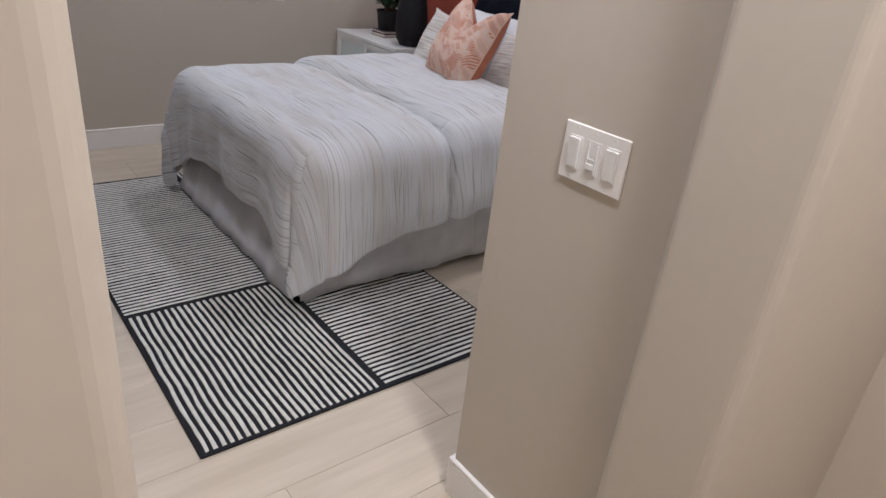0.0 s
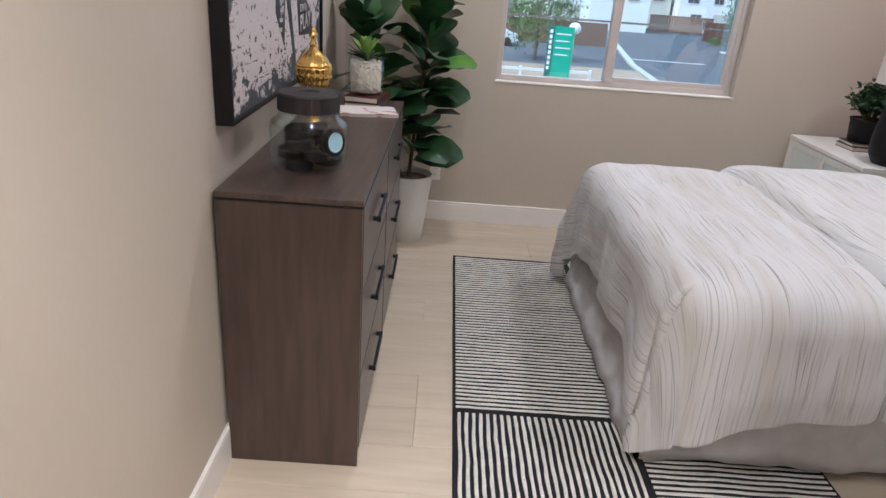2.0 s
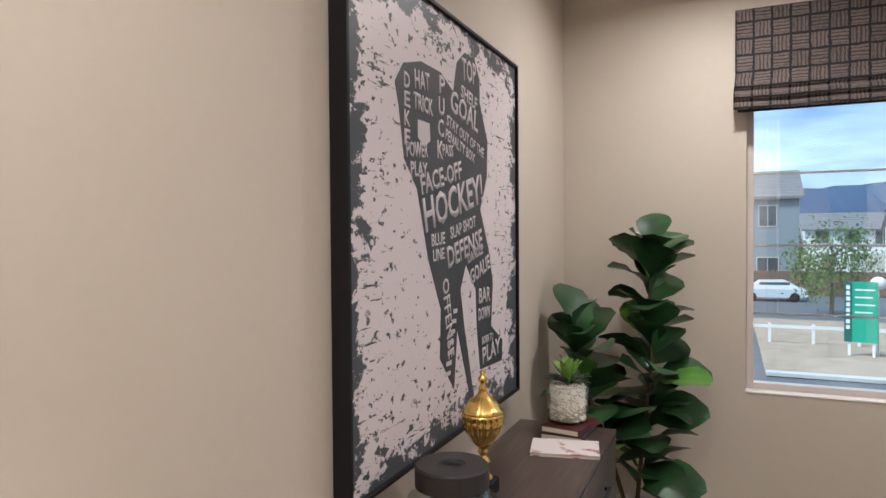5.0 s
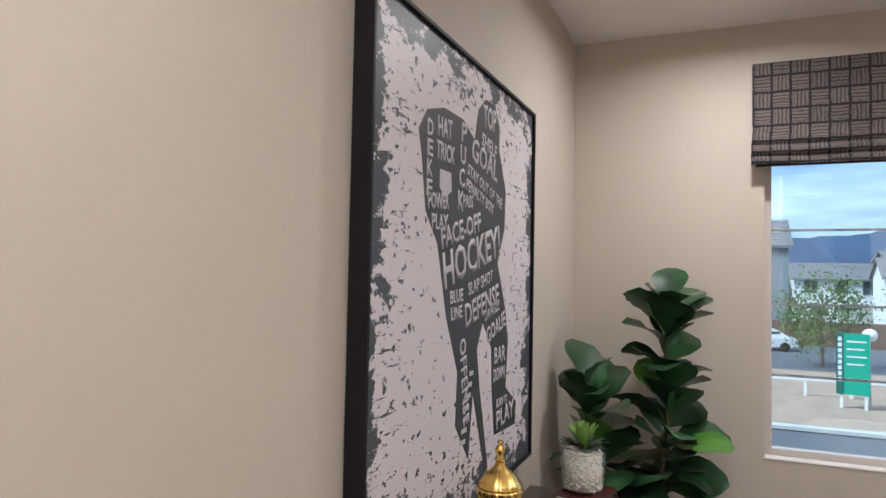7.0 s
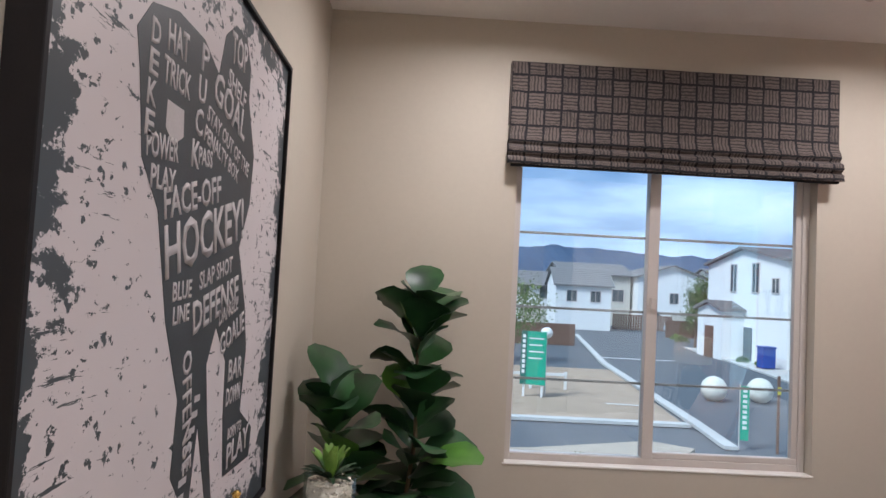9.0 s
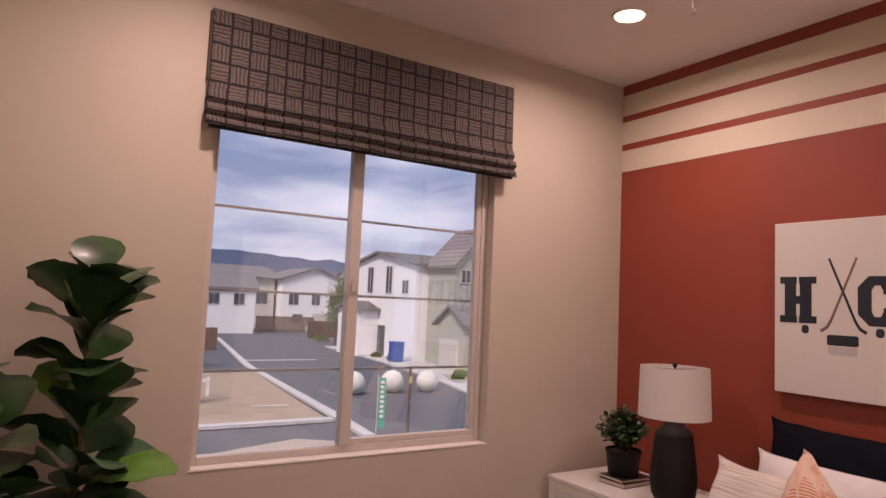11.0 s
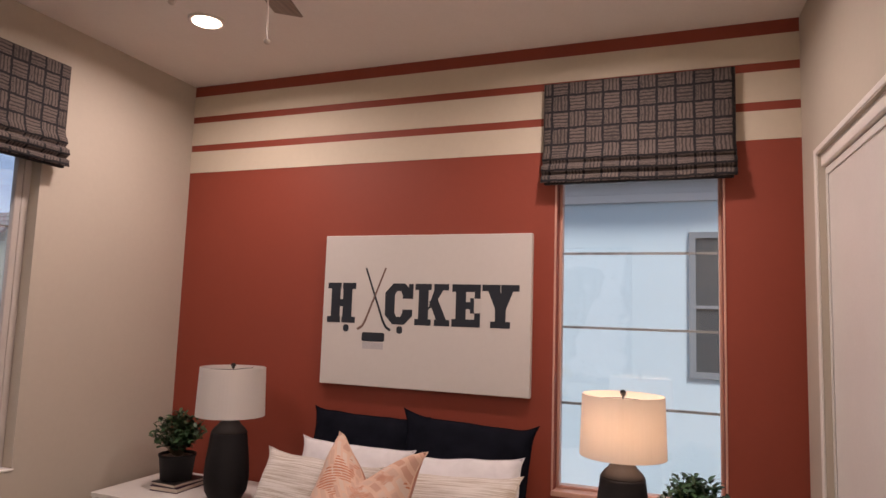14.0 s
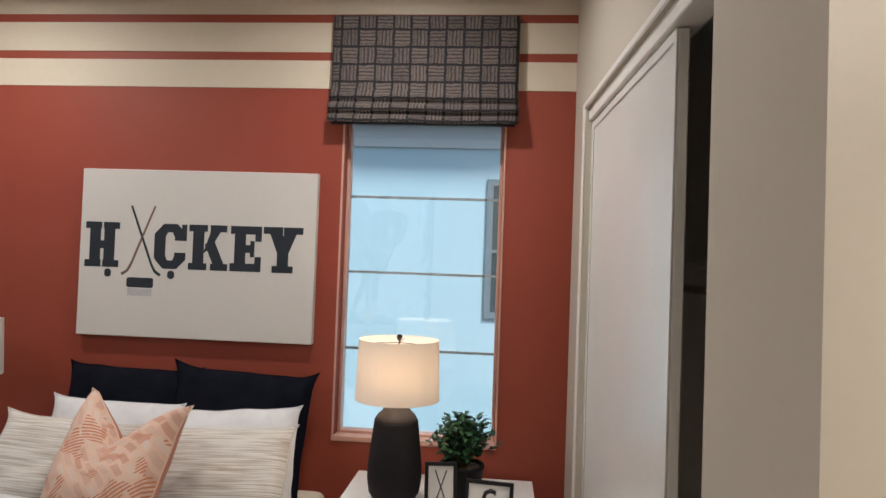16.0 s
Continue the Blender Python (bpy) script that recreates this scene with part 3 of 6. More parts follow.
def bed_part(name, bm, mat, label="", smooth=True):
    ob = part(name, bm, mat, bed, label, smooth)
    ob.matrix_parent_inverse = bed_inv
    return ob


def rounded_slab(x0, x1, y0, y1, z0, z1, r):
    bm = bmesh.new()
    box(bm, x0, x1, y0, y1, z0, z1, r, segments=3)
    return bm


bed_part("box_spring", rounded_slab(BX0 + 0.02, BX1, BY0 + 0.02, BY1 - 0.02, 0.20, 0.42, 0.02), M_SHEET)
bed_part("mattress", rounded_slab(BX0 + 0.02, BX1, BY0 + 0.02, BY1 - 0.02, 0.422, BZ - 0.045, 0.05), M_CREAM, "cream fitted sheet over the mattress")
for x_, y_ in ((BX0 + 0.1, BY0 + 0.1), (BX0 + 0.1, BY1 - 0.1), (BX1 - 0.1, BY0 + 0.1), (BX1 - 0.1, BY1 - 0.1)):
    bed_part("leg", lathe([(0.025, 0.014), (0.025, 0.2)], 12, centre=(x_, y_)), M_BLACK)


def skirt_panel(p0, p1, out, phase, flare=0.03):
    """A gathered fall of cloth between two floor points."""
    p0, p1, out = Vector(p0), Vector(p1), Vector(out)
    L = (p1 - p0).length

    def f(u, v):
        p = p0.lerp(p1, u)
        s = u * L
        w = 0.005 * math.sin(s * 21 + phase) + 0.003 * math.sin(s * 47 + 1.3 * phase) + 0.008 * noise.noise((s * 3, v * 0.6, phase))
        q = p + out * (w * (0.3 + 0.9 * (1 - v)) + flare * (1 - v) ** 1.2)
        z = 0.020 + 0.42 * v + (1 - v) * 0.006 * (1 + math.sin(s * 9 + phase))
        return (q.x, q.y, z)
    bm = grid_bm(int(L * 70), 8, f, lambda u, v: (u * L, v * 0.42))
    ob = bed_part("bed_skirt", bm, M_SHEET, "white gathered bed skirt")
    ob.modifiers.new("thick", "SOLIDIFY").thickness = 0.003


skirt_panel((BX1, BY0, 0), (2.325, BY0, 0), (0, -1, 0), 0.4)
skirt_panel((2.33, BY0, 0), (BX0 - 0.09, BY0, 0), (0, -1, 0), 2.0)
skirt_panel((BX0, BY0 - 0.02, 0), (BX0, BY1 + 0.03, 0), (-1, 0, 0), 3.1, 0.125)
skirt_panel((BX0 - 0.11, BY1, 0), (BX1, BY1, 0), (0, 1, 0), 5.0)

DROP, LEN, WID = 0.45, 2.74 - BX0, BY1 - BY0


def comforter(u, v):
    """u runs from the foot hem to the head end, v across the bed from hem to hem."""
    s = -DROP + u * (LEN + DROP)
    w = -DROP + v * (WID + 2 * DROP)
    a = max(0.0, -s)
    side = -1 if w < 0 else (1 if w > WID else 0)
    b = -w if w < 0 else max(0.0, w - WID)
    bx, by = BX0 + max(s, 0), BY0 + min(max(w, 0), WID)
    g_s, g_w = math.exp(-(max(s, 0) / 0.12) ** 2), math.exp(-(min(max(w, 0), max(WID - w, 0)) / 0.10) ** 2)
    soft_s, soft_w = math.exp(-(max(s, 0) / 0.40) ** 2), math.exp(-(min(max(w, 0), max(WID - w, 0)) / 0.25) ** 2)
    kk = min(a, b) / max(a, b, 1e-6)
    near = (0.35 + 0.65 * kk) if kk > 0 else 0.35 * (g_s if b > 0 else g_w)
    d = max(a, b) * (1 + 0.40 * near)
    dn = (a ** 4 + b ** 4) ** 0.25
    nz = noise.noise((s * 2.2, w * 2.2, 0)) + 0.5 * noise.noise((s * 6, w * 5, 4))
    fold = 0.038 / (1 + math.exp(-(s - 0.63 - 0.03 * math.sin(w * 3)) * 60))
    groove = -0.038 * math.exp(-((s - 0.60 - 0.03 * math.sin(w * 3)) / 0.022) ** 2)
    tuft = sum(-0.020 * math.exp(-((s - p) ** 2 + (w - q) ** 2) / 0.0016) for p in (0.18, 0.52, 1.1) for q in (0.2, 0.62, 1.05))
    crin = 0.0045 * noise.noise((s * 13, w * 5, 9)) + 0.0012 * noise.noise((s * 40, w * 12, 2))
    top = BZ + 0.016 * nz + fold + groove + tuft + crin
    if d == 0:
        e = min(max(w, 0), max(WID - w, 0), max(s, 0)) / 0.16
        top -= 0.020 * (1 - min(1, e)) ** 2
        return (bx, by, top)
    ox, oy = (-a / dn, side * b / dn)
    oy *= 1 - 0.75 * kk
    r = 0.10
    if d < r * 1.57:
        t = d / r
        h, z = r * math.sin(t), r * (1 - math.cos(t))
    else:
        h, z = r, r + (d - r * 1.57)
    along = w if a > b else s
    wave = 0.010 * math.sin(along * 13 + 0.6) + 0.022 * noise.noise((along * 4, z * 1.5, side + 3)) + 0.005 * math.sin(along * 31 + 2 * z)
    ramp_ = min(1, z / 0.3)
    h += ramp_ * ((0.035 if b >= a else 0.012) + wave) + 0.015 * ramp_ * near + crin * 1.4
    if fold > 0.015:
        h += 0.02 * ramp_
    h += groove * 1.2
    if side > 0:
        h += 0.07 * kk * ramp_
    hang = 1.09 if kk > 0 else (0.84 + 0.25 * soft_s if b > 0 else 0.92 + 0.17 * soft_w)
    z0 = BZ - 0.020 + (0.012 * nz + fold + groove) * (1 - ramp_) - z * hang + 0.006 * math.sin(along * 9) * ramp_
    return (bx + ox * h, by + oy * h, max(0.026, z0))


bm = grid_bm(170, 200, comforter, lambda u, v: (u * (LEN + DROP), v * (WID + 2 * DROP)))
comf = tagged(link_mesh("comforter", bm, M_COMF, smooth=True), "pale grey crinkled comforter with thin woven stripes, over the bed", "comforter")
md = comf.modifiers.new("thick", "SOLIDIFY")
md.thickness, md.offset = 0.022, 1
bev = comf.modifiers.new("soft", "BEVEL")
bev.width, bev.segments, bev.angle_limit = 0.008, 2, radians(60)


def pillow(name, w, h, t, mat, mat_back, m, label, chop=0.0, pull=0.09, seed=1, group="pillows on the bed"):
    """A filled cushion that stands in its xz plane, front to -y, with eared corners."""
    n_ = 26

    def shape(side):
        def f(u, v):
            x, z = 2 * u - 1, 2 * v - 1
            ear = 1 - pull * (1 - abs(x) ** 6) * abs(z) ** 4 + 0.025 * noise.noise((x * 2.6, seed * 3.1, z)) * abs(z)
            ear2 = 1 - pull * (1 - abs(z) ** 6) * abs(x) ** 4 + 0.02 * noise.noise((z * 2.6, seed * 5.3, x)) * abs(x)
            body = max(0.0, (1 - abs(x) ** 2.6) * (1 - abs(z) ** 2.6)) ** 0.45
            nz = noise.noise((x * 1.6 + seed, z * 1.6, side)) * 0.16 + noise.noise((x * 5 + seed, z * 5, side)) * 0.09
            y = side * t / 2 * body * (1 + nz)
            zz = h / 2 * z * ear
            dip = chop * max(0.0, 1 - abs(x) / 0.85) ** 1.15 * max(0, z + 0.3) / 1.3
            y *= 1 - 0.45 * dip / max(chop, 1e-6) if chop else 1
            return (w / 2 * x * ear2 * (1 - 0.10 * (dip / chop if chop else 0)), y, zz - dip)
        return f
    root = thing(name, label, "pillow", group=group)
    root.matrix_world = m
    for side, mt, nm in ((-1, mat, "front_panel"), (1, mat_back, "back_panel")):
        b_ = grid_bm(n_, n_, shape(side), lambda u, v: (u * w, v * h))
        if side > 0:
            bmesh.ops.reverse_faces(b_, faces=b_.faces[:])
        b_.normal_update()
        part(nm, b_, mt, root, smooth=True)
    if mat:
        outline = []
        f = shape(0)
        for k in range(4 * n_):
            s_, r_ = divmod(k, n_)
            q = r_ / n_
            outline.append(f(*((q, 0), (1, q), (1 - q, 1), (0, 1 - q))[s_]))
        b_ = bmesh.new()
        rings = []
        for k, p in enumerate(outline):
            d = (Vector(outline[(k + 1) % len(outline)]) - Vector(outline[k - 1])).normalized()
            o = Vector((d.z, 0, -d.x))
            rings.append([b_.verts.new(Vector(p) + o * 0.004 * math.cos(2 * math.pi * i / 6) + Vector((0, 0.004 * math.sin(2 * math.pi * i / 6), 0))) for i in range(6)])
        for k in range(len(rings)):
            a, c = rings[k], rings[(k + 1) % len(rings)]
            for i in range(6):
                b_.faces.new((a[i], a[(i + 1) % 6], c[(i + 1) % 6], c[i]))
        part("piping", b_, mat, root, smooth=True)
    return root


# front of a pillow turned to the west: rz = -90
def lean(x, y, z, tilt, turn=0.0, roll=0.0):
    return pose(x, y, z) @ pose(0, 0, 0, 0, 0, -90 + turn) @ pose(0, 0, 0, -tilt) @ pose(0, 0, 0, 0, roll)


pillow("pillow", 0.66, 0.62, 0.14, M_NAVY, M_NAVY, lean(3.235, 1.08, 0.885, 12, 0, 1), "large black square pillow standing against the red wall", pull=0.08, seed=1)
pillow("pillow", 0.68, 0.62, 0.14, M_NAVY, M_NAVY, lean(3.205, 0.55, 0.905, 13, 2, 3), "large black square pillow overlapping its neighbour against the wall", pull=0.11, seed=4)
pillow("pillow", 0.62, 0.45, 0.15, M_SHEET, M_SHEET, lean(3.085, 1.08, 0.845, 22, 0, 1), "plain white sleeping pillow behind the striped one", seed=7)
pillow("pillow", 0.64, 0.46, 0.15, M_SHEET, M_SHEET, lean(3.075, 0.54, 0.835, 22, 0, -4), "plain white sleeping pillow beside the lamp", seed=9)
pillow("pillow", 0.62, 0.42, 0.16, M_LUMBAR, M_LUMBAR, lean(2.93, 1.18, 0.815, 28, 4, 4), "cream and tan slub striped pillow near the north side", seed=12)
pillow("pillow", 0.62, 0.42, 0.16, M_LUMBAR, M_LUMBAR, lean(2.93, 0.51, 0.815, 28, -4, -4), "cream and tan slub striped pillow near the south side", seed=15)
pillow("pillow", 0.47, 0.50, 0.23, M_PEACH, M_RUST, lean(2.74, 0.83, 0.915, 28, -8, 4), "peach block printed pillow with a rust back and a dented top", chop=0.17, seed=20)


# ---- rug: black ground with ivory woven ribs, in patches of turned ribs ----
M_RUGB = material("black_wool", (0.010, 0.010, 0.013), 0.95, scale=60, vary=0.3, bump=0.6, detail=0.003)
M_RUGW = material("ivory_wool", (0.68, 0.66, 0.61), 0.95, scale=50, vary=0.22, bump=0.7, detail=0.003)
RX = (0.738, 1.387, 2.03)
RY = (-0.535, 0.327, 1.80)
rug = thing("rug", "black and ivory ribbed striped rug under the foot of the bed", "rug", RX[0], RY[0], 0)
bm = bmesh.new()
box(bm, 0, RX[2] - RX[0], 0, RY[2] - RY[0], 0.001, 0.009, 0.002)
part("backing", bm, M_RUGB, rug)
rr_ = random.Random(3)
for i_, (xa, xb) in enumerate(zip(RX, RX[1:])):
    for j_, (ya, yb) in enumerate(zip(RY, RY[1:])):
        along_y = (i_ == 0 and j_ == 0) or (i_ == 1 and j_ == 1)
        bm = bmesh.new()
        mrg, step = 0.012, 0.0262
        span, run = (xb - xa, yb - ya) if along_y else (yb - ya, xb - xa)
        k = mrg + 0.006
        while k + 0.014 < span - mrg:
            segs = max(12, int(run / 0.045))
            prev = None
            for q in range(segs + 1):
                r_ = mrg + (run - 2 * mrg) * q / segs
                w_ = 0.0064 * (1 + 0.16 * rr_.uniform(-1, 1))
                c_ = k + 0.007 + 0.0010 * rr_.uniform(-1, 1) + 0.0045 * noise.noise((r_ * 6, k * 5, 3 * i_ + j_)) + 0.0015 * noise.noise((r_ * 22, k * 40, 7))
                pts_ = ((c_ - w_, 0.009), (c_ - w_ * 0.7, 0.0118), (c_ + w_ * 0.7, 0.0118), (c_ + w_, 0.009))
                cur = [bm.verts.new(((p, r_, z) if along_y else (r_, p, z))) for p, z in pts_]
                if prev:
                    for s_ in range(3):
                        bm.faces.new((prev[s_], prev[s_ + 1], cur[s_ + 1], cur[s_]))
                prev = cur
            k += step
        bmesh.ops.recalc_face_normals(bm, faces=bm.faces[:])
        bmesh.ops.translate(bm, verts=bm.verts[:], vec=(xa - RX[0], ya - RY[0], 0))
        tagged(part("ribs", bm, M_RUGW, rug, "ivory woven wool ribs"), kind="stuff")

# ---- dresser ----
DL, DD, DH = 1.546, 0.425, 0.92
dresser = thing("dresser", "dark walnut six drawer dresser with black handles against beige wall", "dresser", 0.012, 0, 0)
dw = DD - 0.012


def dr(name, r, mat, label="", bev=0.0015, parent=None):
    return part(name, box(bmesh.new(), *r, bevel=bev), mat, parent or dresser, label)


dr("top", (0, dw, 0, DL, DH - 0.022, DH), M_WOODTOP, "dark grained top board")
# Black strip added where the top board's shadow line falls.
dr("shadow_strip", (-0.0005, dw + 0.001, -0.001, DL + 0.001, DH - 0.0222, DH - 0.0165), M_BLACKF, "dark strip in place of the shadow line under the top board", 0.0005)
dr("side_panel", (0, dw - 0.002, 0.001, 0.022, 0.0, DH - 0.0225), M_WOOD)
dr("side_panel", (0, dw - 0.002, DL - 0.022, DL - 0.001, 0.0, DH - 0.0225), M_WOOD)
dr("back_panel", (0.001, 0.008, 0.022, DL - 0.022, 0.05, DH - 0.0225), M_WOOD)
dr("centre_panel", (0.01, dw - 0.03, DL / 2 - 0.011, DL / 2 + 0.011, 0.06, DH - 0.0225), M_WOOD)
dr("plinth", (0.03, dw - 0.03, 0.022, DL - 0.022, 0.0, 0.06), M_BLACKF)
for f_ in ((0.02, 0.14), (dw - 0.14, dw - 0.02)):
    dr("foot_pad", (f_[0], f_[1], 0.0012, 0.022, 0.0, 0.008), M_BLACKF)
for j_ in range(2):
    for k_ in range(3):
        y0_ = 0.025 + j_ * (DL / 2 - 0.012)
        y1_ = y0_ + DL / 2 - 0.040
        z0_ = 0.058 + k_ * 0.282
        d_ = dr("drawer", (0.03, dw - 0.018, y0_, y1_, z0_, z0_ + 0.272), M_WOOD, "dark walnut drawer front panel")
        part("drawer_front", boxes((dw - 0.018, dw, y0_, y1_, z0_, z0_ + 0.272), bevel=0.0015), M_DRAWER, d_)
        yc, zc = (y0_ + y1_) / 2, z0_ + 0.150
        hb = boxes((dw + 0.014, dw + 0.025, yc - 0.125, yc + 0.125, zc - 0.010, zc + 0.010), bevel=0.0015)
        box(hb, dw, dw + 0.0145, yc - 0.125, yc - 0.113, zc - 0.006, zc + 0.006)
        box(hb, dw, dw + 0.0145, yc + 0.113, yc + 0.125, zc - 0.006, zc + 0.006)
        part("handle", hb, M_BLACK, d_, "black metal bar handle")


# ---- nightstands ----
def nightstand(y0, y1, label):
    W_, D_, H_ = y1 - y0, 0.55, 0.748
    r = thing("nightstand", label, "nightstand", 2.79, y0, 0, group="nightstands beside the bed")

    def q(name, b_, mat, par=r, lab="", bev=0.002):
        return part(name, box(bmesh.new(), *b_, bevel=bev), mat, par, lab)
    q("top", (0, D_, 0, W_, H_ - 0.022, H_), M_WHITE)
    q("side_panel", (0.004, D_, 0.003, 0.023, 0.10, H_ - 0.0225), M_WHITE)
    q("side_panel", (0.004, D_, W_ - 0.023, W_ - 0.003, 0.10, H_ - 0.0225), M_WHITE)
    q("bottom_board", (0.02, D_, 0.0235, W_ - 0.0235, 0.10, 0.12), M_WHITE)
    q("back_panel", (D_ - 0.012, D_, 0.0235, W_ - 0.0235, 0.1205, H_ - 0.0225), M_WHITE)
    for a_, b_ in ((0.026, W_ / 2 - 0.002), (W_ / 2 + 0.002, W_ - 0.026)):
        d = q("door", (0.012, 0.026, a_, b_, 0.124, H_ - 0.027), M_PANEL)
        for s_ in ((a_, a_ + 0.035, 0.124, H_ - 0.027), (b_ - 0.035, b_, 0.124, H_ - 0.027), (a_ + 0.035, b_ - 0.035, 0.124, 0.164), (a_ + 0.035, b_ - 0.035, H_ - 0.067, H_ - 0.027)):
            q("door_rail", (0.004, 0.0118, *s_), M_WHITE, d)
    for x_ in (0.03, D_ - 0.07):
        for y_ in (0.02, W_ - 0.06):
            q("leg", (x_, x_ + 0.04, y_, y_ + 0.04, 0, 0.0995), M_WHITE)
    return r


nightstand(1.585, 2.365, "white nightstand with two framed doors in the corner by the window")
nightstand(-0.765, 0.020, "white nightstand with two framed doors under the narrow window")


# ---- table lamps ----
M_SHADE = bpy.data.materials.new("linen_lampshade")
M_SHADE.use_nodes = True
n_, l_, b_ = weave_nodes(M_SHADE)
ns_ = n_.new("ShaderNodeTexNoise")
ns_.inputs["Scale"].default_value = 120
rp_ = n_.new("ShaderNodeValToRGB")
rp_.color_ramp.elements[0].color, rp_.color_ramp.elements[1].color = (0.70, 0.69, 0.67, 1), (0.86, 0.85, 0.84, 1)
l_.new(ns_.outputs["Fac"], rp_.inputs["Fac"])
l_.new(rp_.outputs["Color"], b_.inputs["Base Color"])
b_.inputs["Roughness"].default_value = 0.9
tr_ = n_.new("ShaderNodeBsdfTranslucent")
tr_.inputs["Color"].default_value = (0.85, 0.78, 0.68, 1)
mx_ = n_.new("ShaderNodeMixShader")
mx_.inputs[0].default_value = 0.35
l_.new(b_.outputs[0], mx_.inputs[1])
l_.new(tr_.outputs[0], mx_.inputs[2])
l_.new(mx_.outputs[0], n_["Material Output"].inputs["Surface"])
M_LNECK = material("dark_taupe_glaze", (0.035, 0.030, 0.028), 0.6, scale=15, vary=0.15, bump=0.1, spec=0.2)
M_LBASE = material("matt_black_ceramic", (0.012, 0.011, 0.012), 0.6, scale=15, vary=0.2, bump=0.2, spec=0.25)
M_BULB = bpy.data.materials.new("lit_bulb")
M_BULB.use_nodes = True
M_BULB.node_tree.nodes["Principled BSDF"].inputs["Emission Color"].default_value = (1, 0.75, 0.5, 1)
M_BULB.node_tree.nodes["Principled BSDF"].inputs["Emission Strength"].default_value = 12
M_FROST = material("unlit_bulb", (0.8, 0.8, 0.78), 0.4)


def table_lamp(x, y, z, lit, label):
    r = thing("table_lamp", label, "table lamp", x, y, z, group="lamps beside the bed")
    outline = ((0.010, 0.080), (0.045, 0.099), (0.100, 0.107), (0.150, 0.106), (0.205, 0.101), (0.268, 0.093), (0.326, 0.086))
    prof = [(0.070, 0), (0.076, 0.003)]
    for k in range(44):
        zz = 0.010 + 0.316 * k / 43
        i = max(j for j in range(6) if outline[j][0] <= zz + 1e-9)
        (za, ra), (zb, rb) = outline[i], outline[i + 1]
        prof.append((ra + (rb - ra) * (zz - za) / (zb - za) + (0.0018 if k % 2 and k > 3 else 0), zz))
    part("base", lathe(prof, 40), M_LBASE, r, "ribbed matt black ceramic body", smooth=True)
    part("neck", lathe([(0.085, 0.3262), (0.084, 0.332), (0.075, 0.346), (0.058, 0.362), (0.045, 0.380), (0.038, 0.400), (0.036, 0.412)], 40), M_LNECK, r, "smooth dark taupe shoulder", smooth=True)
    part("socket", lathe([(0.014, 0.412), (0.014, 0.42), (0.018, 0.42), (0.018, 0.46)], 16), M_STEEL, r)
    part("bulb", lathe([(0.010, 0.46), (0.014, 0.47), (0.028, 0.50), (0.030, 0.52), (0.022, 0.545), (0.006, 0.556)], 20), M_FROST, r, smooth=True)
    R_, z0, z1 = 0.168, 0.408, 0.645
    b2 = bmesh.new()
    rings = []
    for rad, zz in ((R_ - 0.002, z0), (R_, z0), (R_ - 0.008, z1), (R_ - 0.010, z1)):
        rings.append([b2.verts.new((rad * math.cos(2 * math.pi * i / 56), rad * math.sin(2 * math.pi * i / 56), zz)) for i in range(56)])
    for a, c in ((0, 1), (1, 2), (2, 3), (3, 0)):
        for i in range(56):
            b2.faces.new((rings[a][i], rings[a][(i + 1) % 56], rings[c][(i + 1) % 56], rings[c][i]))
    part("shade", b2, M_SHADE, r, "lit warm white drum shade" if lit else "unlit white drum shade", smooth=False)
    sp = bmesh.new()
    for a in (0, 2.1, 4.2):
        tube(sp, [(0, 0, z1 - 0.012), ((R_ - 0.012) * math.cos(a), (R_ - 0.012) * math.sin(a), z1 - 0.012)], 0.0016, 6)
    tube(sp, [(0, 0, 0.556), (0, 0, z1 - 0.004)], 0.003, 8)
    part("spider", sp, M_BLACK, r)
    part("finial", lathe([(0.004, z1 - 0.006), (0.008, z1 - 0.002), (0.008, z1 + 0.002), (0.012, z1 + 0.006), (0.011, z1 + 0.016), (0.004, z1 + 0.020)], 16), M_LBASE, r, smooth=True)
    return r


table_lamp(2.985, 1.700, 0.748, False, "unlit table lamp, white drum shade, black ceramic body, on the nightstand")
table_lamp(2.975, -0.200, 0.748, True, "lit table lamp, warm drum shade, black ceramic body, by narrow window")


# ---- plants ----
def leaf_bm(bm, m, length, width, curl=0.25, fold=0.15, cup=0.0, nu=6, thick=0.0008, obovate=0.62):
    """A leaf along +x with a midrib, closed underneath."""
    top, bot = [], []
    for i in range(nu + 1):
        t = i / nu
        w = width / 2 * max(0.04, math.sin(math.pi * min(1, t ** (math.log(0.5) / math.log(obovate)))) ** 0.6) if 0 < t < 1 else (0.002 if t == 0 else width * 0.12)
        z = -curl * length * t * t + 0.25 * length * t
        rt, rb = [], []
        for s in (-1, -0.5, 0, 0.5, 1):
            p = Vector((length * t, w * s, z + fold * abs(s) * w - cup * s * s * w + 0.006 * length * math.sin(t * 18 + s) * abs(s) * 3))
            rt.append(bm.verts.new(m @ p))
            rb.append(bm.verts.new(m @ (p - Vector((0, 0, thick)))))
        top.append(rt)
        bot.append(rb)
    for i in range(nu):
        for s in range(4):
            bm.faces.new((top[i][s], top[i + 1][s], top[i + 1][s + 1], top[i][s + 1]))
            bm.faces.new((bot[i][s], bot[i][s + 1], bot[i + 1][s + 1], bot[i + 1][s]))
    return bm


M_FIG = two_tone("fiddle_leaf", (0.010, 0.034, 0.014), (0.032, 0.095, 0.028), 0.3, 0.7, 0.38, 9, rand=0.45, bump=0.3, distance=0.002, coat=0.15)
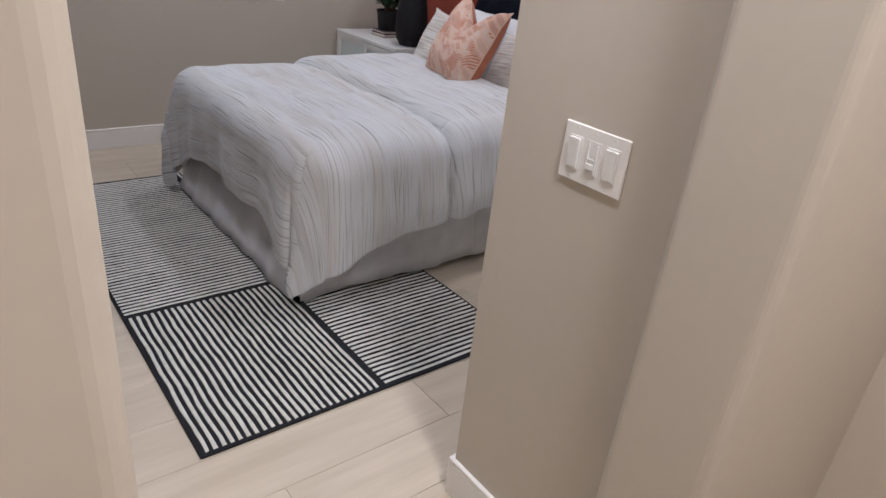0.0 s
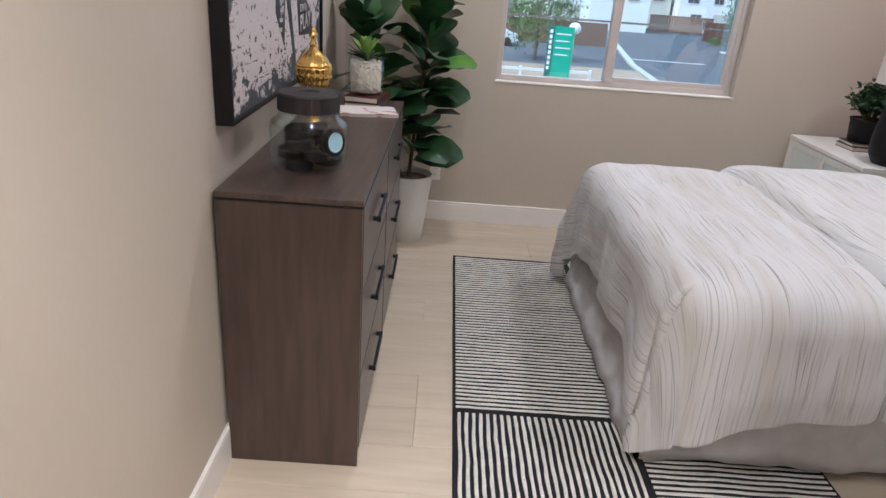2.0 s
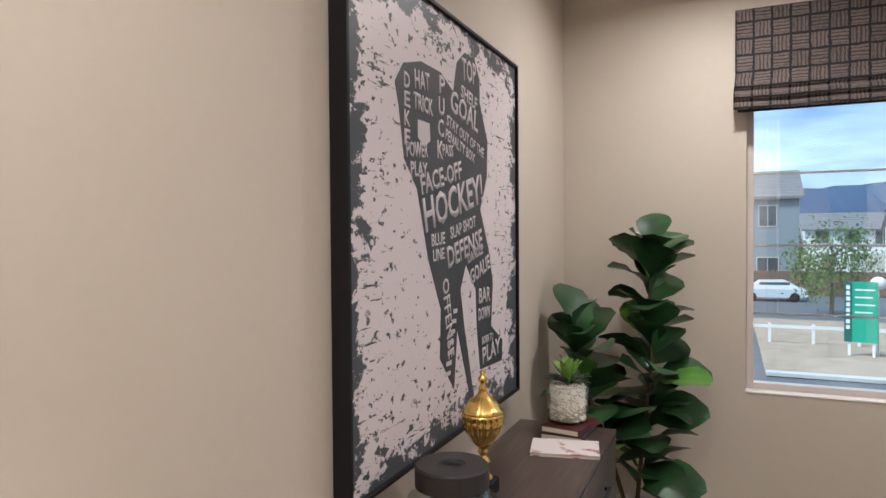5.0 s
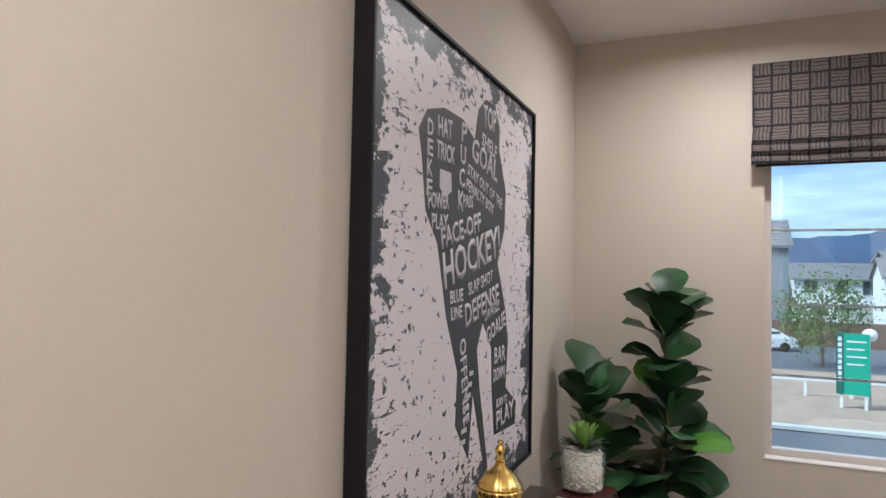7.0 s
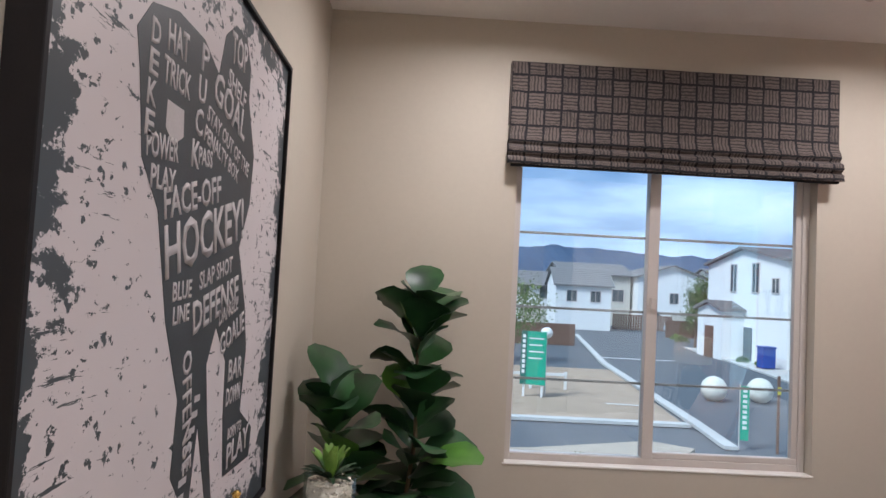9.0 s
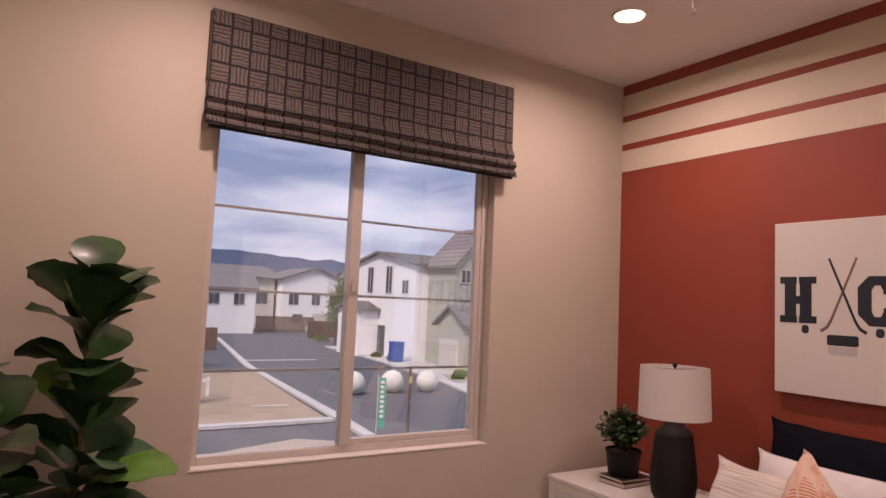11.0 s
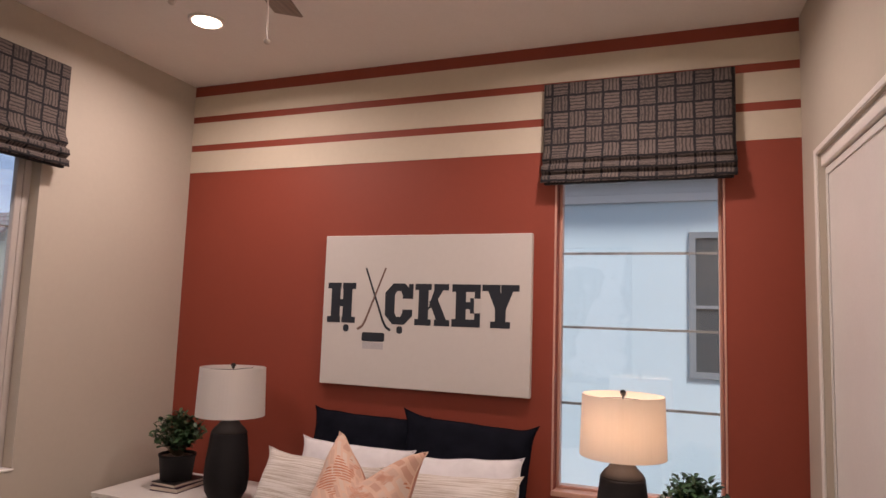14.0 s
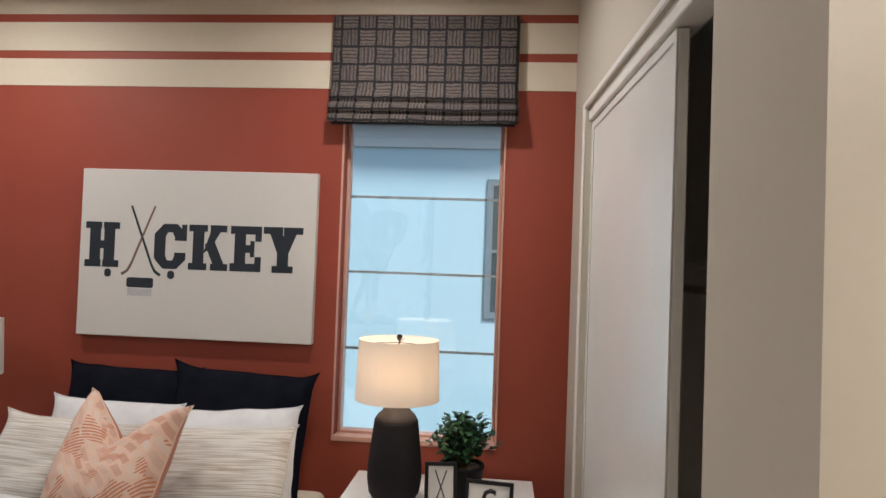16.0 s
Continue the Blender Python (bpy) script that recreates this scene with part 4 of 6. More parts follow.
M_FIGY = two_tone("young_fiddle_leaf", (0.05, 0.15, 0.02), (0.12, 0.28, 0.04), 0.3, 0.7, 0.38, 9, rand=0.2, bump=0.3, distance=0.002, coat=0.15)
M_STEM = material("plant_stem", (0.10, 0.075, 0.04), 0.8, scale=30, vary=0.3, bump=0.4)
M_SOIL = two_tone("bark_chip_soil", (0.06, 0.045, 0.035), (0.24, 0.18, 0.14), 0.35, 0.65, 0.95, 60, bump=1.0, distance=0.01)
M_POT = material("matt_white_pot", (0.66, 0.65, 0.62), 0.6, scale=10, vary=0.05, bump=0.08)

fig = thing("potted_plant", "tall fiddle leaf fig in a white tapered pot beside the dresser", "plant", 0.44, 2.06, 0)
part("pot", lathe([(0.095, 0.0), (0.100, 0.004), (0.118, 0.18), (0.142, 0.40), (0.142, 0.41), (0.132, 0.41), (0.128, 0.375)], 40), M_POT, fig, "white tapered plant pot", smooth=True)
part("soil", lathe([(0.10, 0.372), (0.127, 0.376), (0.12, 0.382), (0.02, 0.39)], 32), M_SOIL, fig, "brown bark chip soil")
STEMS = [
    [(0, 0, 0.38), (0.03, 0.01, 0.75), (0.07, 0.03, 1.10), (0.06, 0.02, 1.42), (0.07, 0.02, 1.66)],
    [(-0.04, -0.02, 0.38), (-0.13, -0.10, 0.75), (-0.23, -0.16, 1.05), (-0.27, -0.19, 1.30)],
]
for st_ in STEMS:
    part("stem", tube(bmesh.new(), st_, 0.011, 8, 0.5), M_STEM, fig, smooth=True)
LEAVES = []
lr = random.Random(11)


def along_path(pts, t):
    k = t * (len(pts) - 1)
    i = min(int(k), len(pts) - 2)
    return Vector(pts[i]).lerp(Vector(pts[i + 1]), k - i)


for st_, n_l, t0_ in ((STEMS[0], 54, 0.07), (STEMS[1], 28, 0.22)):
    for k in range(n_l):
        t = t0_ + (1 - t0_) * k / (n_l - 1)
        p = along_path(st_, t)
        az = k * 137.5 + lr.uniform(-15, 15)
        el = 12 + 34 * t + lr.uniform(-26, 26)
        ln = (0.26 - 0.065 * t) * lr.uniform(0.85, 1.15)
        LEAVES.append((p, az, el, ln, ln * lr.uniform(0.80, 0.98)))
LEAVES.append((Vector((0.08, -0.02, 1.02)), -25, 12, 0.27, 0.19))
LEAVES.append((Vector((0.05, 0.0, 0.86)), -30, 10, 0.22, 0.15))
for k, (p, az, el, ln, wd) in enumerate(LEAVES):
    m = Matrix.Translation(p) @ pose(0, 0, 0, 0, 0, az) @ pose(0, 0, 0, 0, -el)
    wp = fig.matrix_world @ (m @ Vector((ln, 0, 0)))
    if wp.x < 0.03 or wp.y > YN - 0.03:
        ln *= 0.55
        wd *= 0.6
        m = Matrix.Translation(p) @ pose(0, 0, 0, 0, 0, az) @ pose(0, 0, 0, 0, -max(el, 55))
    bm = bmesh.new()
    leaf_bm(bm, m @ Matrix.Translation((0.02, 0, 0)) @ pose(0, 0, 0, lr.uniform(-40, 40)), ln, wd, curl=lr.uniform(0.3, 0.55), fold=0.18)
    tube(bm, [p, m @ Vector((0.024, 0, 0.004))], 0.0028, 5)
    part("leaf", bm, M_FIGY if k % 13 == 4 else M_FIG, fig, smooth=True)


def bushy(x, y, z, label, n_leaf, R_, seed):
    """A small black pot with a dense crown of small leaves."""
    r = thing("potted_plant", label, "plant", x, y, z)
    part("pot", lathe([(0.074, 0), (0.078, 0.004), (0.090, 0.118), (0.094, 0.121), (0.094, 0.132), (0.086, 0.132), (0.084, 0.118)], 32), M_LBASE, r, "matt black plant pot", smooth=True)
    part("soil", lathe([(0.06, 0.115), (0.0835, 0.118), (0.04, 0.122)], 24), M_SOIL, r)
    g = random.Random(seed)
    st, cr = bmesh.new(), bmesh.new()
    for k in range(n_leaf // 9):
        az, sp = g.uniform(0, 360), g.uniform(0.1, 1.0)
        tip = Vector((R_ * sp * math.cos(radians(az)), R_ * sp * math.sin(radians(az)), 0.130 + R_ * 1.2 * (1.15 - 0.6 * sp * sp) * g.uniform(0.7, 1.05)))
        base = Vector((0.02 * math.cos(radians(az)), 0.02 * math.sin(radians(az)), 0.118))
        mid = base.lerp(tip, 0.5) + Vector((0, 0, 0.02))
        tube(st, [base, mid, tip], 0.0013, 4, 0.6)
        for q in range(9):
            p = base.lerp(tip, 0.35 + 0.65 * q / 8) + Vector((g.uniform(-1, 1), g.uniform(-1, 1), g.uniform(-0.3, 1))) * 0.008
            m = Matrix.Translation(p) @ pose(0, 0, 0, 0, 0, g.uniform(0, 360)) @ pose(0, 0, 0, g.uniform(-25, 25), -g.uniform(-10, 60))
            leaf_bm(cr, m, g.uniform(0.028, 0.044), g.uniform(0.016, 0.024), nu=3, curl=0.4, thick=0.0004, obovate=0.5)
    part("stems", st, M_STEM, r)
    part("crown", cr, M_BUSH, r, "dense small green leaves", smooth=True)
    return r


M_BUSH = bpy.data.materials.new("small_green_leaves")
M_BUSH.use_nodes = True
n_, l_, b_ = weave_nodes(M_BUSH)
gi_ = n_.new("ShaderNodeNewGeometry")
rp_ = n_.new("ShaderNodeValToRGB")
rp_.color_ramp.elements[0].color, rp_.color_ramp.elements[1].color = (0.010, 0.038, 0.016, 1), (0.05, 0.13, 0.05, 1)
l_.new(gi_.outputs["Random Per Island"], rp_.inputs["Fac"])
l_.new(rp_.outputs["Color"], b_.inputs["Base Color"])
b_.inputs["Roughness"].default_value = 0.45

# purple book and plant on the north nightstand, plant and frames on the south one
M_BOOKP = material("plum_cloth_cover", (0.07, 0.03, 0.06), 0.7, scale=40)
M_BOOKR = material("dark_red_cover", (0.065, 0.014, 0.012), 0.35, scale=20, vary=0.3)
M_BOOKK = material("dark_cover", (0.035, 0.028, 0.03), 0.4, scale=20, vary=0.3)
M_PAPER = material("page_edges", (0.66, 0.60, 0.50), 0.9, scale=200, vary=0.1, stretch=(1, 1, 12))
M_BOOKW = two_tone("blush_printed_cover", (0.30, 0.12, 0.12), (0.74, 0.68, 0.66), 0.36, 0.44, 0.4, 14, bump=0.0)


def book(x, y, z, w, d, h, rz, cover, label):
    r = thing("book", label, "book", x, y, z, rz)
    bm = bmesh.new()
    box(bm, -w / 2, w / 2, -d / 2, d / 2, 0, 0.003, 0.0008)
    box(bm, -w / 2, w / 2, -d / 2, d / 2, h - 0.003, h, 0.0008)
    box(bm, -w / 2, w / 2, -d / 2, -d / 2 + 0.003, 0.003, h - 0.003)
    part("cover", bm, cover, r)
    part("page_block", boxes((-w / 2 + 0.004, w / 2 - 0.004, -d / 2 + 0.0035, d / 2 - 0.004, 0.0032, h - 0.0032)), M_PAPER, r, "cream block of pages")
    return r


book(3.06, 2.06, 0.748, 0.17, 0.22, 0.024, 92, M_BOOKP, "plum cloth bound book under the small plant")
book(3.06, 2.06, 0.772, 0.16, 0.21, 0.018, 86, M_BOOKK, "dark bound book under the small plant")
bushy(3.05, 2.07, 0.790, "small leafy plant in a black pot on books by the lamp", 760, 0.150, 2)
bushy(3.10, -0.46, 0.748, "small leafy plant in a black pot beside the lit lamp", 760, 0.150, 8)


def easel_frame(x, y, z, w, h, rz, kind, label):
    r = thing("picture_frame", label, "picture frame", x, y, z, rz)
    tilt = pose(0, 0, 0, -10)
    b = 0.014

    def q(name, bm, mat, lab=""):
        bm.transform(tilt)
        return part(name, bm, mat, r, lab)
    bm = bmesh.new()
    for s in ((-w / 2, w / 2, 0, b), (-w / 2, w / 2, h - b, h), (-w / 2, -w / 2 + b, b, h - b), (w / 2 - b, w / 2, b, h - b)):
        box(bm, s[0], s[1], 0, 0.016, s[2], s[3], 0.001)
    q("frame", bm, M_BLACKF, "thin black wooden frame")
    q("print", boxes((-w / 2 + b, w / 2 - b, 0.006, 0.014, b, h - b)), M_CANVAS)
    if kind == "letter":
        t = text_bm("C", w * 0.30, h * 0.56, 0.001, 0.04)
        t.transform(Matrix.Translation((-w * 0.15, 0.006, h * 0.22)) @ Matrix.Rotation(radians(90), 4, "X"))
        q("letter", t, M_BLACKF)
    else:
        t = bmesh.new()
        for s in (-1, 1):
            tube(t, [(s * w * 0.18, 0.005, h * 0.84), (-s * w * 0.12, 0.005, h * 0.28), (-s * w * 0.24, 0.005, h * 0.24)], 0.0022, 6)
        q("crossed_sticks", t, M_BLACKF)
    q("stand", boxes((-0.02, 0.02, 0.016, 0.019, 0.004, h * 0.7)), M_BLACKF).rotation_euler = (0, 0, 0)
    return r


M_CANVAS = material("matt_white_canvas", (0.57, 0.545, 0.515), 0.8, scale=3, vary=0.02, bump=0.2, detail=0.0005)
easel_frame(2.895, -0.395, 0.749, 0.125, 0.185, -80, "sticks", "small black frame with crossed sticks, on the white nightstand")
easel_frame(2.885, -0.575, 0.749, 0.185, 0.130, -98, "letter", "small black frame with the letter C, on the white nightstand")

# ---- white canvas over the bed ----
CY0_, CY1_, CZ0_, CZ1_ = 0.262, 1.408, 1.307, 2.098
cv = thing("wall_canvas", "white canvas with navy letters and crossed sticks on the red wall", "wall art", XE, (CY0_ + CY1_) / 2, CZ0_)
M_INK = material("dark_navy_ink", (0.013, 0.018, 0.027), 0.6, scale=15, vary=0.25)
M_INK2 = material("brown_stick_ink", (0.16, 0.10, 0.08), 0.6, scale=15, vary=0.2)
M_INK3 = material("pale_grey_ink", (0.42, 0.41, 0.42), 0.7)
part("canvas", boxes((-0.040, -0.001, CY0_ - (CY0_ + CY1_) / 2, CY1_ - (CY0_ + CY1_) / 2, 0, CZ1_ - CZ0_), bevel=0.003), M_CANVAS, cv)
YC = (CY0_ + CY1_) / 2
# a plane whose x runs to the south (right as one looks east), y up, at the canvas face
face_e = Matrix(((0, 0, -1, -0.0402), (-1, 0, 0, 0), (0, 1, 0, 0), (0, 0, 0, 1)))


def slab_letter(y_left, quads):
    """A slab serif letter of flat strokes, each a hair thicker than the last so that none lie flush."""
    bm = bmesh.new()
    for k, q in enumerate(quads):
        if len(q) == 4 and not isinstance(q[0], tuple):
            q = ((q[0], q[2]), (q[1], q[2]), (q[1], q[3]), (q[0], q[3]))
        t = 0.0008 + 0.00012 * k
        lo, hi = [bm.verts.new((x, y, 0)) for x, y in q], [bm.verts.new((x, y, t)) for x, y in q]
        bm.faces.new(hi)
        for a in range(4):
            bm.faces.new((lo[a], lo[(a + 1) % 4], hi[(a + 1) % 4], hi[a]))
    bmesh.ops.recalc_face_normals(bm, faces=bm.faces[:])
    bm.transform(face_e @ Matrix.Translation((YC - y_left, 1.632 - CZ0_, 0)))
    return part("letter", bm, M_INK, cv)


LH = 0.212
CO = ((0.155, 0.078), (0.155, 0.045), (0.112, 0.0), (0.045, 0.0), (0.0, 0.048), (0.0, 0.164), (0.045, LH), (0.112, LH), (0.155, 0.167), (0.155, 0.134))
CI = ((0.100, 0.078), (0.100, 0.062), (0.090, 0.040), (0.066, 0.040), (0.055, 0.060), (0.055, 0.152), (0.066, 0.172), (0.090, 0.172), (0.100, 0.150), (0.100, 0.134))
LETTERS = (
    (1.380, ((0.022, 0.076, 0, LH), (0.093, 0.147, 0, LH), (0, 0.080, 0, 0.032), (0, 0.080, LH - 0.032, LH), (0.089, 0.169, 0, 0.032), (0.089, 0.169, LH - 0.032, LH), (0.070, 0.100, 0.086, 0.124))),
    (1.037, tuple((CO[k], CO[k + 1], CI[k + 1], CI[k]) for k in range(9)) + ((0.133, 0.158, 0.134, LH - 0.002),)),
    (0.868, ((0.020, 0.074, 0, LH), (0, 0.090, 0, 0.032), (0, 0.090, LH - 0.032, LH), ((0.070, 0.076), (0.112, 0.110), (0.166, LH - 0.01), (0.112, LH - 0.01)), ((0.078, 0.122), (0.128, 0.010), (0.182, 0.010), (0.120, 0.146)), (0.104, 0.184, LH - 0.032, LH), (0.108, 0.191, 0, 0.032))),
    (0.666, ((0.020, 0.074, 0, LH), (0, 0.149, 0, 0.038), (0, 0.149, LH - 0.038, LH), (0.070, 0.104, 0.088, 0.124), (0.119, 0.149, 0, 0.070), (0.119, 0.149, LH - 0.070, LH), (0.096, 0.116, 0.068, 0.144))),
    (0.508, ((0.067, 0.121, 0.010, 0.105), ((0.067, 0.092), (0.121, 0.092), (0.084, LH - 0.01), (0.022, LH - 0.01)), ((0.067, 0.091), (0.121, 0.091), (0.166, LH - 0.01), (0.106, LH - 0.01)), (0.044, 0.144, 0, 0.032), (0, 0.092, LH - 0.032, LH), (0.096, 0.188, LH - 0.032, LH))))
for a_, q_ in LETTERS:
    slab_letter(a_, q_)
for s in (-1, 1):
    t = bmesh.new()
    top_y, bot_y = 1.098 - s * 0.058, 1.098 + s * 0.050
    tube(t, [(0, top_y - YC, 1.925 - CZ0_), (0, bot_y - YC, 1.650 - CZ0_), (0, bot_y + s * 0.018 - YC, 1.618 - CZ0_), (0, bot_y + s * 0.046 - YC, 1.600 - CZ0_)], 0.0050, 8, 1.5)
    t.transform(Matrix.Translation((-0.0402, 0, 0)) @ Matrix.Diagonal((0.2, 1, 1, 1)))
    part("stick", t, M_INK if s < 0 else M_INK2, cv)
t = lathe([(0.058, 0.0), (0.066, 0.005), (0.066, 0.040), (0.058, 0.046)], 28)
t.transform(Matrix.Translation((-0.041, 1.100 - YC, 1.540 - CZ0_)) @ Matrix.Diagonal((0.02, 1, 1, 1)))
part("puck", t, M_INK, cv)
part("puck_shadow", boxes((-0.0412, -0.0400, 1.040 - YC, 1.160 - YC, 1.500 - CZ0_, 1.534 - CZ0_)), M_INK3, cv)
for yy_ in (1.262, 0.950):
    t = lathe([(0.006, -0.018), (0.017, -0.010), (0.017, 0.012), (0.008, 0.020)], 14)
    t.transform(Matrix.Translation((-0.041, yy_ - YC, 1.603 - CZ0_)) @ Matrix.Diagonal((0.03, 1, 1, 1)))
    part("ball", t, M_INK, cv)

# ---- framed poster over the dresser ----
PY0_, PY1_, PZ0_, PZ1_ = 0.085, 1.41, 1.081, 2.427
pc = thing("framed_poster", "large black framed poster of a word filled figure over the dresser", "wall art", 0.0, PY0_, PZ0_)
PW_, PH_ = PY1_ - PY0_, PZ1_ - PZ0_
FRW = 0.012
for s in ((0, PW_, 0, FRW), (0, PW_, PH_ - FRW, PH_), (0, FRW, FRW, PH_ - FRW), (PW_ - FRW, PW_, FRW, PH_ - FRW)):
    part("frame", boxes((0.002, 0.052, *s), bevel=0.0015), M_BLACKF, pc)
M_POSTER = bpy.data.materials.new("distressed_poster_ground")
M_POSTER.use_nodes = True
n_, l_, b_ = weave_nodes(M_POSTER)
tc_ = n_.new("ShaderNodeTexCoord")
sp_ = n_.new("ShaderNodeSeparateXYZ")
l_.new(tc_.outputs["UV"], sp_.inputs[0])
du_ = math_node(n_, l_, "ABSOLUTE", math_node(n_, l_, "SUBTRACT", sp_.outputs[0], 0.5))
dv_ = math_node(n_, l_, "ABSOLUTE", math_node(n_, l_, "SUBTRACT", sp_.outputs[1], 0.5))
edge_ = math_node(n_, l_, "MAXIMUM", du_, dv_)
na_ = n_.new("ShaderNodeTexNoise")
na_.inputs["Scale"].default_value, na_.inputs["Detail"].default_value, na_.inputs["Roughness"].default_value = 9, 9, 0.72
nb_ = n_.new("ShaderNodeTexNoise")
nb_.inputs["Scale"].default_value, nb_.inputs["Detail"].default_value, nb_.inputs["Roughness"].default_value = 34, 8, 0.62
mpp_ = n_.new("ShaderNodeMapping")
mpp_.inputs["Scale"].default_value = (1.0, 1.3, 1)
l_.new(tc_.outputs["UV"], mpp_.inputs["Vector"])
for q_ in (na_, nb_):
    l_.new(mpp_.outputs["Vector"], q_.inputs["Vector"])
dark_ = math_node(n_, l_, "GREATER_THAN", math_node(n_, l_, "ADD", edge_, math_node(n_, l_, "MULTIPLY", na_.outputs["Fac"], 0.56)), 0.742)
speck_ = math_node(n_, l_, "GREATER_THAN", math_node(n_, l_, "ADD", math_node(n_, l_, "MULTIPLY", edge_, 0.16), nb_.outputs["Fac"]), 0.655)
nc_ = n_.new("ShaderNodeTexNoise")
nc_.inputs["Scale"].default_value, nc_.inputs["Detail"].default_value, nc_.inputs["Roughness"].default_value = 4, 6, 0.7
mpc_ = n_.new("ShaderNodeMapping")
mpc_.inputs["Scale"].default_value = (1.3, 14, 1)
l_.new(tc_.outputs["UV"], mpc_.inputs["Vector"])
l_.new(mpc_.outputs["Vector"], nc_.inputs["Vector"])
scratch_ = math_node(n_, l_, "GREATER_THAN", math_node(n_, l_, "ADD", math_node(n_, l_, "MULTIPLY", edge_, 0.12), nc_.outputs["Fac"]), 0.665)
all_ = math_node(n_, l_, "MAXIMUM", math_node(n_, l_, "MAXIMUM", dark_, speck_), scratch_)
mx_ = n_.new("ShaderNodeMix")
mx_.data_type = "RGBA"
mx_.inputs[6].default_value, mx_.inputs[7].default_value = (0.62, 0.57, 0.58, 1), (0.060, 0.070, 0.078, 1)
l_.new(all_, mx_.inputs[0])
l_.new(mx_.outputs[2], b_.inputs["Base Color"])
b_.inputs["Roughness"].default_value = 0.45
b_.inputs["Specular IOR Level"].default_value = 0.3
bm = grid_bm(1, 1, lambda u, v: (0.040, FRW + u * (PW_ - 2 * FRW), FRW + v * (PH_ - 2 * FRW)), lambda u, v: (u, v))
part("print", bm, M_POSTER, pc, "pale poster ground with torn dark edges")
part("backing", boxes((0.004, 0.039, FRW, PW_ - FRW, FRW, PH_ - FRW)), M_BLACKF, pc)
M_PINK = material("charcoal_figure_ink", (0.045, 0.050, 0.056), 0.5, scale=12, vary=0.2)
M_PWORD = material("pale_word_ink", (0.50, 0.47, 0.48), 0.4, scale=12, vary=0.12)
BODY = ((.77, 2.29), (.84, 2.34), (.93, 2.34), (.98, 2.28), (.98, 2.20), (1.06, 2.07), (1.05, 1.94), (.98, 1.82), (1.07, 1.67), (1.11, 1.55), (1.09, 1.39),
        (1.22, 1.32), (1.21, 1.24), (.97, 1.25), (.94, 1.40), (.93, 1.54), (.84, 1.63), (.79, 1.55), (.82, 1.43), (.91, 1.16), (.88, 1.15), (.76, 1.42), (.73, 1.23),
        (.62, 1.35), (.63, 1.50), (.54, 1.66), (.47, 1.86), (.39, 1.94), (.36, 2.08), (.34, 2.14), (.39, 2.20), (.50, 2.23), (.64, 2.23), (.74, 2.19))
bm = bmesh.new()
vs_ = [bm.verts.new((0.0410, y - PY0_, z - PZ0_)) for y, z in BODY]
fc_ = bm.faces.new(vs_)
g_ = bmesh.ops.extrude_face_region(bm, geom=[fc_])
for e_ in g_["geom"]:
    if isinstance(e_, bmesh.types.BMVert):
        e_.co.x -= 0.0008
bmesh.ops.recalc_face_normals(bm, faces=bm.faces[:])
part("figure", bm, M_PINK, pc, "charcoal shape of a player with a stick")
face_w = Matrix(((0, 0, 1, 0.0411), (1, 0, 0, -PY0_), (0, 1, 0, -PZ0_), (0, 0, 0, 1)))


def w_word(s, y, z, w, h, rot=0.0):
    t = text_bm(s, w, h, 0.0006, 0.022)
    t.transform(face_w @ Matrix.Translation((y, z, 0)) @ Matrix.Rotation(radians(rot), 4, "Z"))
    part("word", t, M_PWORD, pc)


for w_ in (("TOP", .815, 2.245, .13, .075, 3), ("SHELF", .80, 2.185, .15, .045, -8), ("HAT", .46, 2.145, .10, .055, 4), ("TRICK", .45, 2.085, .13, .050, 0),
           ("POWER", .405, 1.945, .14, .045, 5), ("PLAY", .43, 1.895, .11, .042, 3), ("PASS", .65, 1.975, .085, .038, 3), ("STAY OUT OF THE", .68, 2.075, .34, .036, -12),
           ("PENALTY BOX", .67, 2.03, .26, .036, -12), ("GOAL", .71, 2.125, .25, .075, -9), ("FACE-OFF", .50, 1.845, .32, .060, 13), ("HOCKEY!", .525, 1.735, .50, .105, 13),
           ("SLAP SHOT", .71, 1.715, .23, .040, 11), ("BLUE", .565, 1.695, .10, .038, 4), ("LINE", .575, 1.650, .085, .036, 4), ("DEFENSE", .690, 1.622, .32, .072, 11),
           ("DANGLE", .86, 1.630, .15, .036, 13), ("GOALIE", .885, 1.555, .20, .055, 15), ("BAR", .96, 1.485, .12, .055, 0), ("DOWN", .955, 1.425, .12, .045, 0),
           ("BORN TO", .99, 1.335, .12, .030, 0), ("PLAY", .995, 1.262, .20, .062, 4)):
    w_word(*w_)
w_word("OFFENSE", .640, 1.590, .26, .050, -80)
for k_, ch in enumerate("DEKE"):
    w_word(ch, .392, 2.135 - 0.052 * k_, .036, .044)
for k_, ch in enumerate("PUCK"):
    w_word(ch, .628 - 0.006 * k_, 2.165 - 0.067 * k_, .044, .056)
SHLD = ((.475, 2.06), (.555, 2.06), (.56, 2.01), (.515, 1.985), (.475, 2.01))
bm = bmesh.new()
bm.faces.new([bm.verts.new((0.0416, y - PY0_, z - PZ0_)) for y, z in SHLD])
part("emblem", bm, M_PWORD, pc)
for k_ in range(7):
    bars_ = bmesh.new()
    box(bars_, 0.0412, 0.0416, .655 + 0.012 * k_ - PY0_, .700 + 0.010 * k_ - PY0_, 1.285 + 0.032 * k_ - PZ0_, 1.299 + 0.032 * k_ - PZ0_)
    part("small_word", bars_, M_PWORD, pc)

